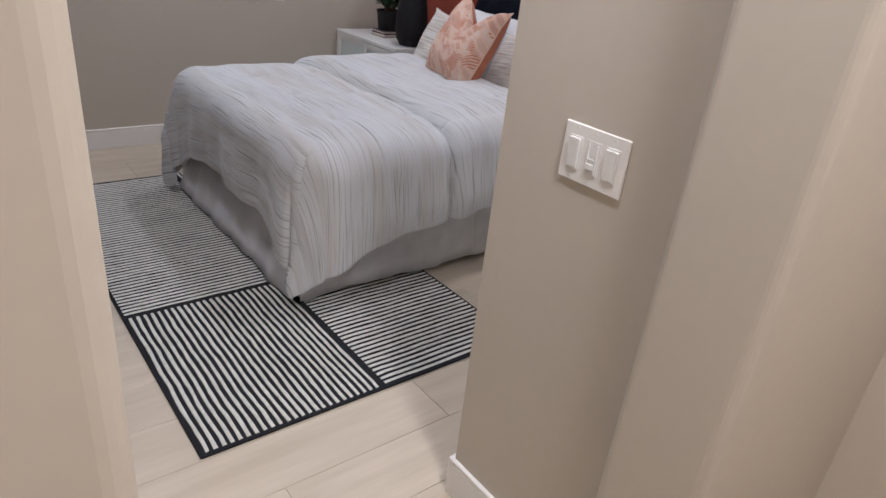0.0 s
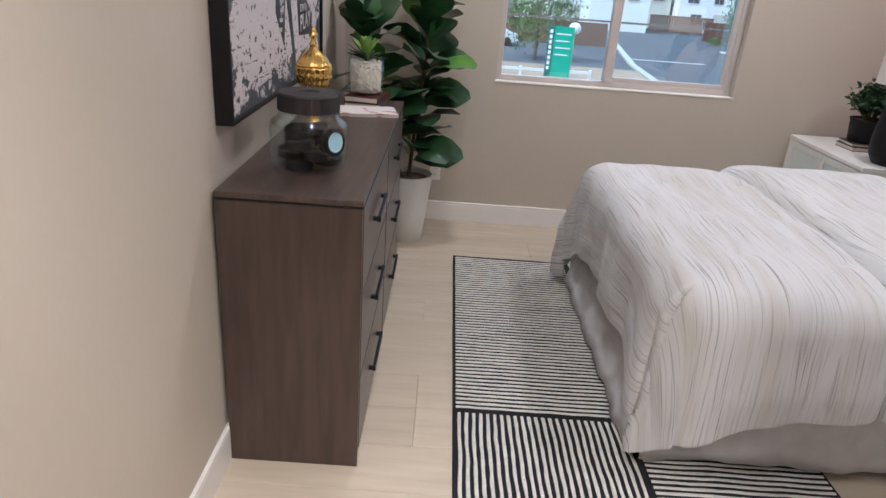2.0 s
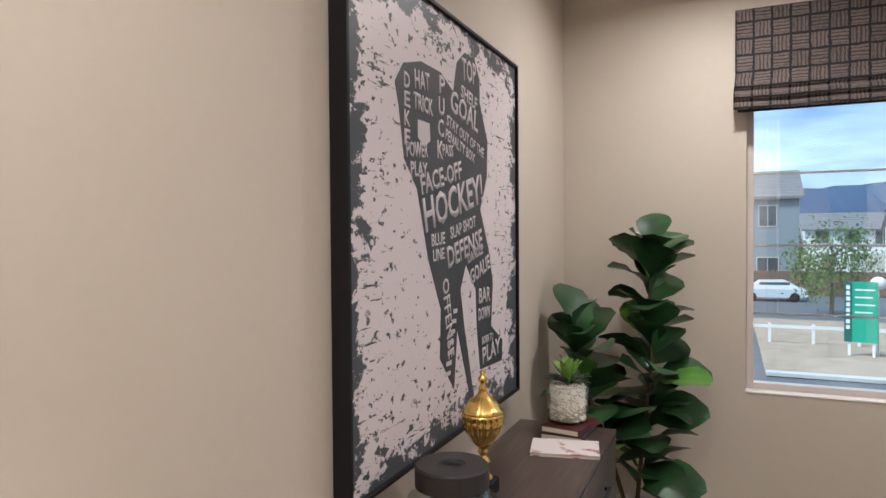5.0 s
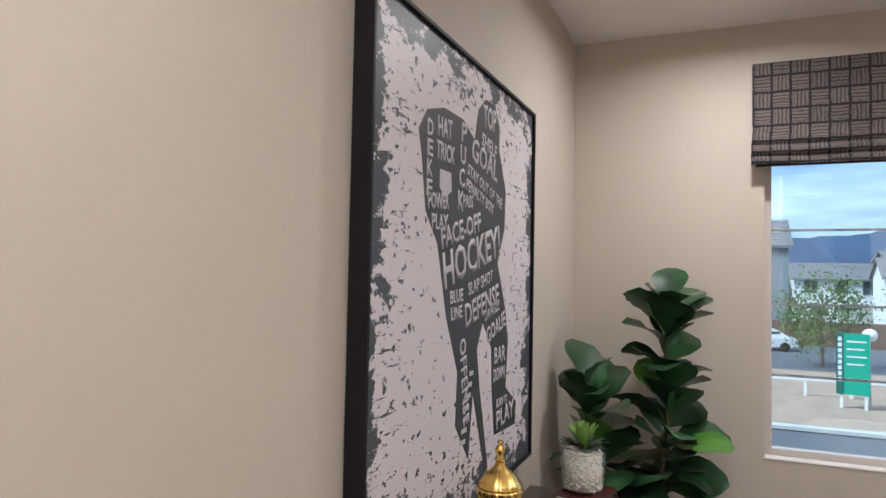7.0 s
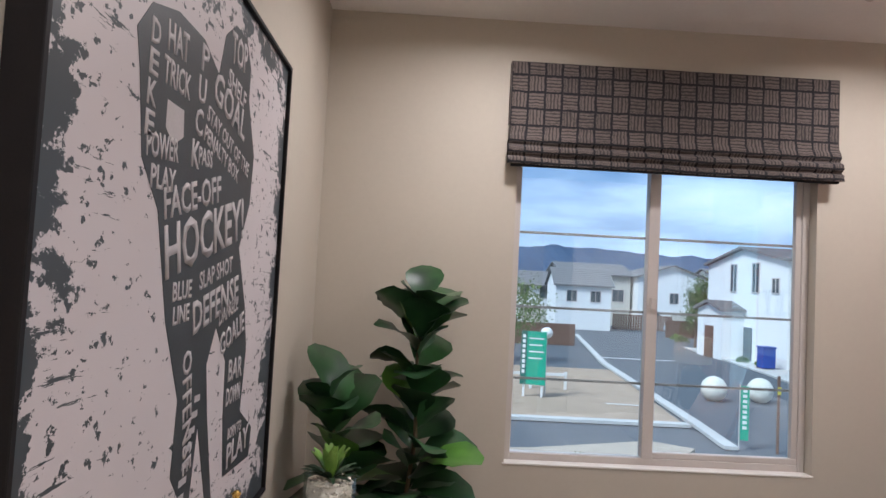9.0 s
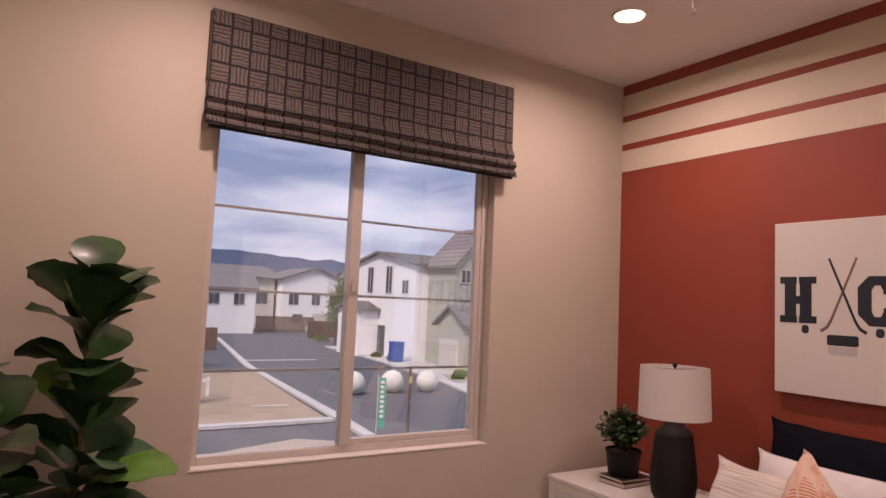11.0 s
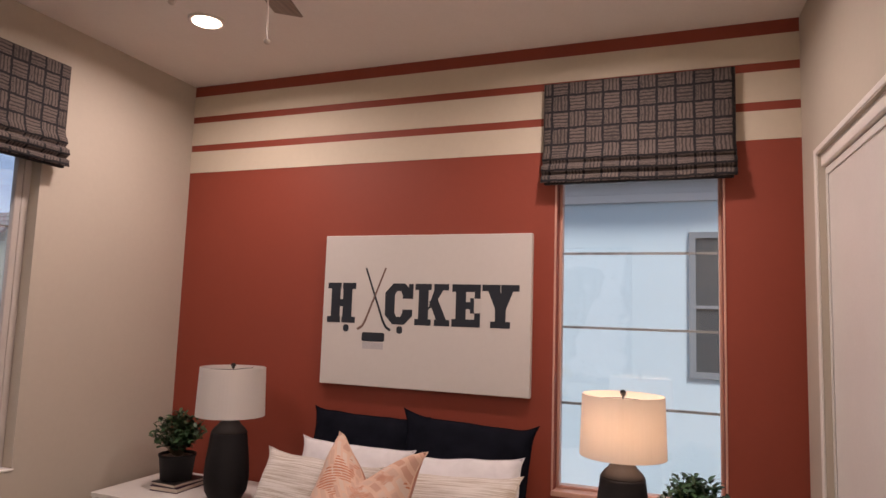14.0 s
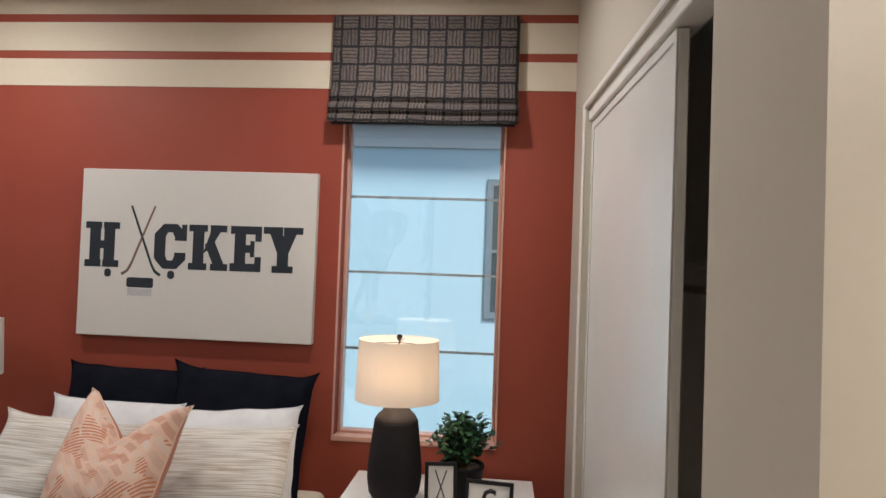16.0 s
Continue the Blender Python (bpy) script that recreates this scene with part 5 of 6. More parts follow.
# ---- things on the dresser ----
ZD = DH
M_JAR = bpy.data.materials.new("clear_jar_glass")
M_JAR.use_nodes = True
jn_, jl_ = M_JAR.node_tree.nodes, M_JAR.node_tree.links
jt_, jg_, jm_, jf_ = jn_.new("ShaderNodeBsdfTransparent"), jn_.new("ShaderNodeBsdfGlossy"), jn_.new("ShaderNodeMixShader"), jn_.new("ShaderNodeLayerWeight")
jt_.inputs["Color"].default_value = (0.95, 0.975, 0.97, 1)
jg_.inputs["Roughness"].default_value = 0.02
jf_.inputs["Blend"].default_value = 0.25
jl_.new(math_node(jn_, jl_, "MULTIPLY_ADD", jf_.outputs["Facing"], 0.32, 0.02), jm_.inputs[0])
jl_.new(jt_.outputs[0], jm_.inputs[1])
jl_.new(jg_.outputs[0], jm_.inputs[2])
jl_.new(jm_.outputs[0], jn_["Material Output"].inputs["Surface"])
M_LID = material("dark_grey_wood_lid", (0.026, 0.022, 0.022), 0.6, scale=12, vary=0.2, stretch=(1, 8, 1))
jar = thing("glass_jar", "wide clear glass jar with a dark wooden lid", "jar", 0.215, 0.300, ZD)
jar.scale = (1.15, 1.15, 1.08)
part("glass", lathe([(0.088, 0.0), (0.098, 0.006), (0.104, 0.03), (0.105, 0.12), (0.100, 0.138), (0.080, 0.152), (0.078, 0.165), (0.075, 0.165), (0.077, 0.151), (0.097, 0.136), (0.101, 0.119), (0.100, 0.03), (0.094, 0.010), (0.085, 0.007)], 48), M_JAR, jar, "clear glass jar body", smooth=True)
part("lid", lathe([(0.076, 0.166), (0.082, 0.168), (0.082, 0.212), (0.078, 0.217), (0.03, 0.217), (0.028, 0.213)], 48), M_LID, jar, "dark round wooden lid")
part("lid_slot", boxes((-0.022, 0.022, -0.004, 0.004, 0.2172, 0.2182)), M_BLACKF, jar)
M_PUCK = material("black_rubber", (0.008, 0.008, 0.009), 0.65, scale=30, vary=0.3, bump=0.3, spec=0.3)
M_DECAL = material("pale_blue_sticker", (0.45, 0.70, 0.80), 0.4)
pr = random.Random(4)
for k_, (x_, y_, z_, a_, b2_) in enumerate(((0.050, 0.020, 0.010, 2, 0), (-0.035, 0.045, 0.010, -3, 4), (-0.018, -0.052, 0.010, 3, 6), (-0.045, -0.015, 0.038, 6, 8), (0.032, -0.042, 0.037, -5, 20), (0.066, -0.050, 0.098, 84, 55), (0.018, 0.052, 0.038, 6, -12), (-0.040, 0.036, 0.068, 12, 10), (-0.012, -0.052, 0.070, -8, 30), (0.044, 0.028, 0.072, -16, 0), (-0.030, -0.005, 0.098, 14, 16), (0.052, -0.004, 0.040, 40, 80), (-0.052, 0.018, 0.052, 62, 100), (0.005, 0.060, 0.075, 70, 10), (0.020, -0.010, 0.112, 24, 200))):
    pk = thing("puck", "black rubber puck lying in the glass jar" if k_ != 5 else "black rubber puck with a pale blue sticker in the jar", "puck", group="pucks in the jar")
    pk.matrix_world = pose(0.215 + x_ * 1.1, 0.300 + y_ * 1.1, ZD + z_, a_, 0, b2_)
    part("disc", lathe([(0.039, 0), (0.042, 0.002), (0.042, 0.024), (0.039, 0.026)], 28), M_PUCK, pk)
    if k_ == 5:
        part("sticker", lathe([(0.030, 0.0262), (0.030, 0.0267)], 28), M_DECAL, pk)

M_GOLDR = M_BRASS


def trophy_wobble(a, k):
    return 1 + (0.11 * math.cos(a * 9 + k * 0.9) * math.cos(a * 9 - k * 0.9) if 13 <= k <= 24 else 0)


tp = thing("trophy", "shiny gold covered trophy cup with a quilted bowl, black base", "trophy", 0.150, 0.70, ZD)
tp.scale = (1.15, 1.15, 1.06)
part("base", boxes((-0.035, 0.035, -0.035, 0.035, 0, 0.045), bevel=0.003), M_BLACKF, tp, "small square black base")
prof = [(0.026, 0.0455), (0.028, 0.050), (0.018, 0.060), (0.012, 0.075), (0.015, 0.088), (0.022, 0.096), (0.016, 0.104), (0.010, 0.112), (0.009, 0.120), (0.016, 0.126), (0.012, 0.132), (0.014, 0.140)]
for k_ in range(13):
    t_ = k_ / 12
    prof.append((0.018 + 0.037 * math.sin(t_ * math.pi / 2) ** 0.9, 0.143 + 0.090 * t_))
prof += [(0.057, 0.236), (0.057, 0.241)]
part("cup", lathe(prof, 88, wobble=trophy_wobble), M_GOLDR, tp, "gold quilted bowl and stem", smooth=True)
part("cover", lathe([(0.055, 0.2415), (0.056, 0.246), (0.048, 0.256), (0.040, 0.272), (0.026, 0.286), (0.014, 0.296), (0.011, 0.306)], 48, wobble=lambda a, k: 1 + 0.04 * math.cos(a * 16)), M_GOLDR, tp, "fluted shiny gold cover", smooth=True)
part("knob", lathe([(0.009, 0.3065), (0.013, 0.312), (0.009, 0.320), (0.007, 0.328), (0.013, 0.336), (0.013, 0.342), (0.007, 0.350), (0.006, 0.354), (0.009, 0.360), (0.003, 0.366)], 24), M_GOLDR, tp, smooth=True)

book(0.255, 1.425, ZD, 0.24, 0.17, 0.022, 88, M_BOOKK, "dark bound book at the bottom of the stack")
book(0.262, 1.420, ZD + 0.022, 0.22, 0.16, 0.026, 80, M_BOOKR, "glossy dark red book under the glass planter")
book(0.290, 1.205, ZD, 0.175, 0.25, 0.014, 102, M_BOOKW, "thin blush covered booklet lying on the dresser")

pl = thing("glass_planter", "clear glass cylinder of white pebbles with a green succulent on books", "plant", 0.250, 1.430, ZD + 0.048)
part("glass", lathe([(0.066, 0.0), (0.070, 0.003), (0.070, 0.145), (0.067, 0.145), (0.067, 0.006), (0.062, 0.005)], 44), M_JAR, pl, "clear glass cylinder wall", smooth=True)
pl.scale = (1.2, 1.2, 1.15)
M_PEB = material("white_pebbles", (0.86, 0.79, 0.69), 0.7, scale=30, vary=0.15)
pb = bmesh.new()
g_ = random.Random(9)
for k_ in range(420):
    a_, z_ = g_.uniform(0, 6.28), g_.uniform(0.010, 0.130)
    r_ = 0.0625 - g_.uniform(0, 0.006) if k_ < 360 else 0.062 * g_.random() ** 0.5
    z_ = z_ if k_ < 360 else 0.128
    m_ = Matrix.LocRotScale((r_ * 0.95 * math.cos(a_), r_ * 0.95 * math.sin(a_), z_), Euler((g_.uniform(0, 3), g_.uniform(0, 3), 0)), (g_.uniform(0.8, 1.3), 1, g_.uniform(0.6, 0.9)))
    bmesh.ops.create_icosphere(pb, subdivisions=1, radius=0.0052, matrix=m_)
lathe([(0.055, 0.008), (0.057, 0.124)], 24, pb)
tagged(part("pebbles", pb, M_PEB, pl, "filling of white pebbles", smooth=True), kind="stuff")
M_SUC = two_tone("bright_succulent", (0.10, 0.24, 0.03), (0.26, 0.42, 0.08), 0.3, 0.7, 0.4, 12, bump=0.1, rand=0.2)
M_SUCD = two_tone("dark_succulent", (0.015, 0.04, 0.02), (0.05, 0.10, 0.05), 0.3, 0.7, 0.4, 12, bump=0.1, rand=0.2)
for k_ in range(26):
    inner = k_ < 11
    az, el = k_ * 137.5, (68 if inner else 32) - (k_ % 5) * 6
    b3 = bmesh.new()
    leaf_bm(b3, Matrix.Translation((0, 0, 0.130)) @ pose(0, 0, 0, 0, 0, az) @ pose(0, 0, 0, 0, -el), 0.095 if inner else 0.085, 0.030 if inner else 0.016, curl=0.05 if inner else 0.3, fold=0.35, thick=0.002, obovate=0.45)
    part("leaf", b3, M_SUC if inner else M_SUCD, pl, smooth=True)


# ---- roman blinds ----
def roman_blind(name, width, m, label):
    """A folded fabric shade, front to -y, hanging below z = 0 from -width/2 to width/2."""
    r = thing(name, label, "roman blind")
    r.matrix_world = m
    prof = [(-0.050, 0.0), (-0.052, -0.05), (-0.053, -0.15), (-0.054, -0.30), (-0.056, -0.345), (-0.066, -0.362), (-0.072, -0.385), (-0.052, -0.402), (-0.060, -0.408), (-0.080, -0.418), (-0.084, -0.442), (-0.060, -0.458), (-0.068, -0.463), (-0.088, -0.472), (-0.090, -0.500)]
    acc = [0]
    for a, b in zip(prof, prof[1:]):
        acc.append(acc[-1] + math.dist(a, b))

    def f(u, v):
        k = v * (len(prof) - 1)
        i = min(int(k), len(prof) - 2)
        q = k - i
        y = prof[i][0] * (1 - q) + prof[i + 1][0] * q
        z = prof[i][1] * (1 - q) + prof[i + 1][1] * q
        x = (u - 0.5) * width
        lo = min(1, max(0, (-z - 0.32) / 0.1))
        return (x * (1 + 0.012 * lo), y + 0.003 * noise.noise((x * 4, z * 6, 0)) - 0.006 * lo * noise.noise((x * 5, z * 30, 3)), z + lo * 0.008 * noise.noise((x * 3, 0, 7)))

    def uv(u, v):
        k = v * (len(prof) - 1)
        i = min(int(k), len(prof) - 2)
        return ((u - 0.5) * width + 5, 5 - (acc[i] + (k - i) * (acc[i + 1] - acc[i])))
    b = grid_bm(int(width * 30), (len(prof) - 1) * 2, f, uv)
    ob = part("fabric", b, M_BASKET, r, "dark basket print fabric in soft folds", smooth=True)
    ob.modifiers.new("thick", "SOLIDIFY").thickness = -0.006
    part("headrail", boxes((-width / 2 + 0.002, width / 2 - 0.002, -0.044, -0.001, -0.04, 0.0)), M_BLACKF, r)
    for s in (-1, 1):
        part("side_return", boxes((s * width / 2 - 0.002, s * width / 2 + 0.002, -0.050, -0.001, -0.30, 0.0)), M_BASKET, r)
    part("bottom_bar", boxes((-width / 2 + 0.01, width / 2 - 0.01, -0.080, -0.056, -0.508, -0.492), bevel=0.002), M_BLACKF, r)
    return r


roman_blind("roman_blind", 1.588, pose((0.878 + 2.466) / 2, YN, 2.834), "dark basket patterned roman blind, raised in folds over the wide window")
roman_blind("roman_blind", 0.857, pose(XE, (0.212 - 0.645) / 2, 2.834, 0, 0, -90), "dark basket patterned roman blind, raised in folds over the narrow window")

# ---- switch plate, outlet ----
sp = thing("light_switch", "white switch plate with two rockers and a dimmer on beige wall", "light switch", SX, -1.285, 1.11, -90)
part("plate", boxes((-0.0785, 0.0785, -0.006, -0.0005, -0.0575, 0.0575), bevel=0.002), M_TRIM, sp)
for k_ in (-1, 0, 1):
    x_ = k_ * 0.046
    part("insert", boxes((x_ - 0.0165, x_ + 0.0165, -0.0075, -0.0062, -0.0335, 0.0335), bevel=0.0005), M_WHITE, sp)
    if k_:
        b3 = boxes((x_ - 0.013, x_ + 0.013, -0.0105, -0.0076, -0.030, 0.030), bevel=0.001)
        for v_ in b3.verts:
            if v_.co.z > 0 and v_.co.y < -0.009:
                v_.co.y -= 0.003
        part("rocker", b3, M_WHITE, sp)
    else:
        part("dimmer_frame", boxes((x_ - 0.012, x_ - 0.009, -0.010, -0.0076, -0.028, 0.028), (x_ + 0.009, x_ + 0.012, -0.010, -0.0076, -0.028, 0.028), (x_ - 0.009, x_ + 0.009, -0.010, -0.0076, -0.004, -0.001)), M_WHITE, sp)
        part("slider", boxes((x_ - 0.008, x_ + 0.008, -0.013, -0.0076, -0.022, -0.010), bevel=0.001), M_WHITE, sp)
for z_ in (-0.048, 0.048):
    for k_ in (-1, 0, 1):
        s3 = lathe([(0.003, 0), (0.003, 0.0008)], 10)
        s3.transform(pose(k_ * 0.046, -0.006, z_, 90))
        part("screw", s3, M_WHITE, sp)
ot = thing("power_outlet", "white duplex power outlet low on the beige window wall", "power outlet", 0.595, YN, 0.33, 0)
part("plate", boxes((-0.035, 0.035, -0.006, -0.0005, -0.0575, 0.0575), bevel=0.002), M_TRIM, ot)
for z_ in (-0.02, 0.02):
    part("socket_face", boxes((-0.0165, 0.0165, -0.0085, -0.0062, z_ - 0.0145, z_ + 0.0145), bevel=0.002), M_WHITE, ot)
    for x_ in (-0.006, 0.006):
        part("slot", boxes((x_ - 0.001, x_ + 0.001, -0.0088, -0.0086, z_ - 0.004, z_ + 0.004)), M_BLACKF, ot)

# ---- ceiling: downlights, fan ----
M_LENS = bpy.data.materials.new("lit_downlight_lens")
M_LENS.use_nodes = True
M_LENS.node_tree.nodes["Principled BSDF"].inputs["Emission Color"].default_value = (1.0, 0.80, 0.58, 1)
M_LENS.node_tree.nodes["Principled BSDF"].inputs["Emission Strength"].default_value = 14
# The two added lamps get the same fittings as the others.
for x_, y_ in DOWN:
    d_ = thing("downlight", "round recessed ceiling downlight, lit, in a white trim ring", "ceiling light", x_, y_, H, group="ceiling downlights")
    part("trim_ring", lathe([(0.072, -0.001), (0.086, -0.001), (0.085, -0.007), (0.070, -0.010), (0.066, -0.004)], 40), M_TRIM, d_, smooth=True)
    part("lens", lathe([(0.064, -0.0115), (0.060, -0.0125)], 40), M_LENS, d_, "glowing warm white lens")

fan = thing("ceiling_fan", "ceiling fan with a pale motor, dark blades and nickel pull chains", "ceiling fan", 1.70, 0.86, H)
M_BLADE = two_tone("grey_oak_blade", (0.16, 0.12, 0.10), (0.28, 0.22, 0.18), 0.3, 0.7, 0.5, 5, (1, 14, 1))
M_CHAIN = material("pale_nickel_chain", (0.62, 0.55, 0.50), 0.4, metal=0.4, scale=20, vary=0.05)
part("canopy", lathe([(0.02, -0.055), (0.06, -0.045), (0.068, -0.001)], 32), M_STEEL, fan, smooth=True)
part("downrod", lathe([(0.012, -0.12), (0.012, -0.05)], 16), M_STEEL, fan)
part("motor", lathe([(0.03, -0.30), (0.11, -0.295), (0.145, -0.26), (0.15, -0.20), (0.12, -0.14), (0.02, -0.115)], 40), M_STEEL, fan, smooth=True)
for k_ in range(5):
    b3 = bmesh.new()
    box(b3, 0.17, 0.62, -0.06, 0.06, -0.004, 0.004, 0.003)
    b3.transform(pose(0, 0, -0.215, 0, 0, 14 + 72 * k_) @ pose(0, 0, 0, 11))
    part("blade", b3, M_BLADE, fan)
    b3 = bmesh.new()
    box(b3, 0.10, 0.22, -0.018, 0.018, -0.012, -0.0045, 0.002)
    b3.transform(pose(0, 0, -0.215, 0, 0, 14 + 72 * k_) @ pose(0, 0, 0, 11))
    part("blade_arm", b3, M_STEEL, fan)
for x_, y_, z_ in ((-0.085, 0.06, -0.50), (0.185, -0.07, -0.52)):
    c_ = part("pull_chain", tube(bmesh.new(), [(x_ * 0.6, y_ * 0.6, -0.285), (x_ * 0.95, y_ * 0.95, -0.30), (x_, y_, z_)], 0.0028, 6), M_CHAIN, fan)
    part("chain_knob", lathe([(0.004, z_ - 0.016), (0.010, z_ - 0.012), (0.011, z_ - 0.004), (0.005, z_ + 0.001)], 16, centre=(x_, y_)), M_STEEL, c_, smooth=True)

for o_ in [o for o in scene.objects if o.type == "MESH" and o.data.materials and o.data.materials[0] == M_JAR]:
    o_.visible_shadow = False


# ---- outside, one storey below ----
G = -3.2


structure("wall_lower_storey", boxes((-T, XE + T, DY0, YN + T, G, -0.252), (-0.75, 2.09, -3.54, DY0, G, -0.252)), M_STUCCO, "plain stucco storey below the room", "wall")


def ground_poly(name, pts, z, mat, label, thick=0.12):
    bm = bmesh.new()
    f = bm.faces.new([bm.verts.new((x, y, z - thick)) for x, y in pts])
    g = bmesh.ops.extrude_face_region(bm, geom=[f])
    for e in g["geom"]:
        if isinstance(e, bmesh.types.BMVert):
            e.co.z += thick
    bmesh.ops.recalc_face_normals(bm, faces=bm.faces[:])
    return structure(name, bm, mat, label, "ground")


bm = bmesh.new()
f_ = bm.faces.new([bm.verts.new(p) for p in ((-1500, -1500, G), (3500, -1500, G), (3500, 4500, G), (-1500, 4500, G))])
structure("ground", bm, M_ASPHALT, "wide grey asphalt roadway", "road")
ground_poly("planting_bed", ((2.0, 24.2), (10.6, 24.2), (12.3, 40.0), (2.0, 40.0)), G + 0.10, M_LAWN, "dry tan planting bed beside the road")
ground_poly("planting_bed", ((-6, 14.5), (6.0, 15.6), (9.4, 20.2), (8.2, 21.0), (4.0, 19.4), (-6, 18.0)), G + 0.10, M_GRAVEL, "tan gravel bed below the window")
for a_, b2_ in (((10.7, 20.5), (11.1, 24.0)), ((11.1, 24.0), (12.9, 43.5)), ((12.9, 43.5), (17.3, 70.5)), ((2.0, 23.9), (10.7, 23.9))):
    d_ = (Vector(b2_) - Vector(a_)).normalized() * 0.22
    ground_poly("kerb", ((a_[0] - d_.y, a_[1] + d_.x), (a_[0] + d_.y, a_[1] - d_.x), (b2_[0] + d_.y, b2_[1] - d_.x), (b2_[0] - d_.y, b2_[1] + d_.x)), G + 0.16, M_CONC, "pale concrete road kerb")
ground_poly("pavement", ((19.6, 25.4), (21.7, 33.1), (23.2, 42.0), (24.2, 50.0), (25.0, 60.0), (60, 60), (60, 25.4)), G + 0.14, M_CONC, "pale concrete pavement in front of the houses")
ground_poly("planting_bed", ((22.2, 32.6), (23.6, 36.2), (28, 36.2), (27, 32.6)), G + 0.18, M_GRAVEL, "gravel bed by the garage")
ground_poly("road_marking", ((13.6, 48.0), (19.5, 48.0), (19.5, 48.4), (13.6, 48.4)), G + 0.008, M_TRIM, "white painted stop line", 0.006)
ground_poly("road_marking", ((8.6, 27.6), (10.2, 27.4), (10.2, 27.55), (8.6, 27.75)), G + 0.125, M_TRIM, "short white painted line", 0.006)


def house(x, y, w, d, eave, ridge, rz, wall_mat, label, gable="x", wins=(), door=None, overhang=0.35):
    """Walls with a gabled roof; the front is -y. wins: (u, z, w, h, face) with face 'f', 'l' or 'r'."""
    r = thing("house", label, "house", x, y, G, rz)
    he, hr = eave - G, ridge - G
    bm = bmesh.new()
    box(bm, -w / 2, w / 2, -d / 2, d / 2, 0, he)
    if gable == "x":      # ridge along x, gable ends to the sides
        tri = [((s * (w / 2 - 0.01), -d / 2, he), (s * (w / 2 - 0.01), d / 2, he), (s * (w / 2 - 0.01), 0, hr - 0.1)) for s in (-1, 1)]
    else:
        tri = [((-w / 2, s * (d / 2 - 0.01), he), (w / 2, s * (d / 2 - 0.01), he), (0, s * (d / 2 - 0.01), hr - 0.1)) for s in (-1, 1)]
    a, b = [[bm.verts.new(p) for p in t] for t in tri]
    bm.faces.new(a)
    bm.faces.new(list(reversed(b)))
    for i in range(3):
        bm.faces.new((a[i], b[i], b[(i + 1) % 3], a[(i + 1) % 3]))
    bmesh.ops.recalc_face_normals(bm, faces=bm.faces[:])
    part("wall", bm, wall_mat, r)
    bm = bmesh.new()
    o, t = overhang, 0.16
    half, length = (d / 2, w / 2 + o) if gable == "x" else (w / 2, d / 2 + o)
    slope = (hr - he) / half
    n_rows = 9
    for s in (-1, 1):
        for k in range(n_rows):
            p0, p1 = (half + o) * k / n_rows, (half + o) * (k + 1) / n_rows
            z0, z1 = hr - slope * p0, hr - slope * p1
            pts = [(-length, s * p0, z0 + 0.02), (length, s * p0, z0 + 0.02), (length, s * p1, z1 + 0.07), (-length, s * p1, z1 + 0.07),
                   (-length, s * p0, z0 - t), (length, s * p0, z0 - t), (length, s * p1, z1 - t), (-length, s * p1, z1 - t)]
            vs = [bm.verts.new(p if gable == "x" else (p[1], p[0], p[2])) for p in pts]
            for q in ((0, 1, 2, 3), (4, 7, 6, 5), (0, 4, 5, 1), (2, 6, 7, 3), (1, 5, 6, 2), (0, 3, 7, 4)):
                bm.faces.new([vs[i] for i in q])
    bmesh.ops.recalc_face_normals(bm, faces=bm.faces[:])
    part("roof", bm, M_ROOF, r, "grey tiled gable roof")
    for u, z, ww, hh, face in wins:
        win = new("window")
        win.parent = r
        if face == "f":
            win.location = (u, -d / 2, z - G)
        else:
            win.location = ((-1 if face == "l" else 1) * w / 2, u, z - G)
            win.rotation_euler = (0, 0, radians(-90 if face == "l" else 90))
        part("pane", boxes((-ww / 2, ww / 2, -0.03, 0.02, -hh / 2, hh / 2)), M_DGLASS, win)
        fr = bmesh.new()
        for q in ((-ww / 2 - 0.08, ww / 2 + 0.08, hh / 2, hh / 2 + 0.08), (-ww / 2 - 0.08, ww / 2 + 0.08, -hh / 2 - 0.08, -hh / 2), (-ww / 2 - 0.08, -ww / 2, -hh / 2, hh / 2), (ww / 2, ww / 2 + 0.08, -hh / 2, hh / 2), (-0.03, 0.03, -hh / 2, hh / 2)):
            box(fr, q[0], q[1], -0.07, 0.02, q[2], q[3])
        part("frame", fr, M_VINYL, win)
    if door:
        u, ww, hh, face, mt = door
        b = boxes((u - ww / 2, u + ww / 2, -0.05, 0.02, 0, hh))
        for k in range(1, 4):
            box(b, u - ww / 2 + 0.05, u + ww / 2 - 0.05, -0.07, -0.045, hh * k / 4 - 0.03, hh * k / 4 + 0.03)
        if face == "f":
            b.transform(Matrix.Translation((0, -d / 2, 0)))
        else:
            b.transform(Matrix.Translation((-w / 2, 0, 0)) @ Matrix.Rotation(radians(-90), 4, "Z"))
        part("garage_door", b, mt, r)
    return r


M_BEIGE = material("beige_stucco", (0.55, 0.52, 0.45), 0.9, scale=1.5, vary=0.05, bump=0.3, detail=0.006)
house(31.0, 51.0, 10.0, 13.0, 4.75, 5.9, 0, M_STUCCO, "white stucco two storey house with a grey tiled roof", "x",
      ((-2.0, 3.4, 1.0, 2.2, "l"), (1.6, 3.4, 1.0, 2.2, "l"), (-1.6, 3.6, 0.9, 0.9, "f"), (-4.9, 2.8, 0.9, 1.0, "l")), (0.4, 2.4, 2.7, "l", M_DGLASS))
house(25.1, 53.0, 1.76, 4.6, 0.9, 1.5, 0, M_STUCCO, "small white stucco porch with a grey roof", "x", (), (0.0, 1.6, 2.6, "l", M_FENCE))
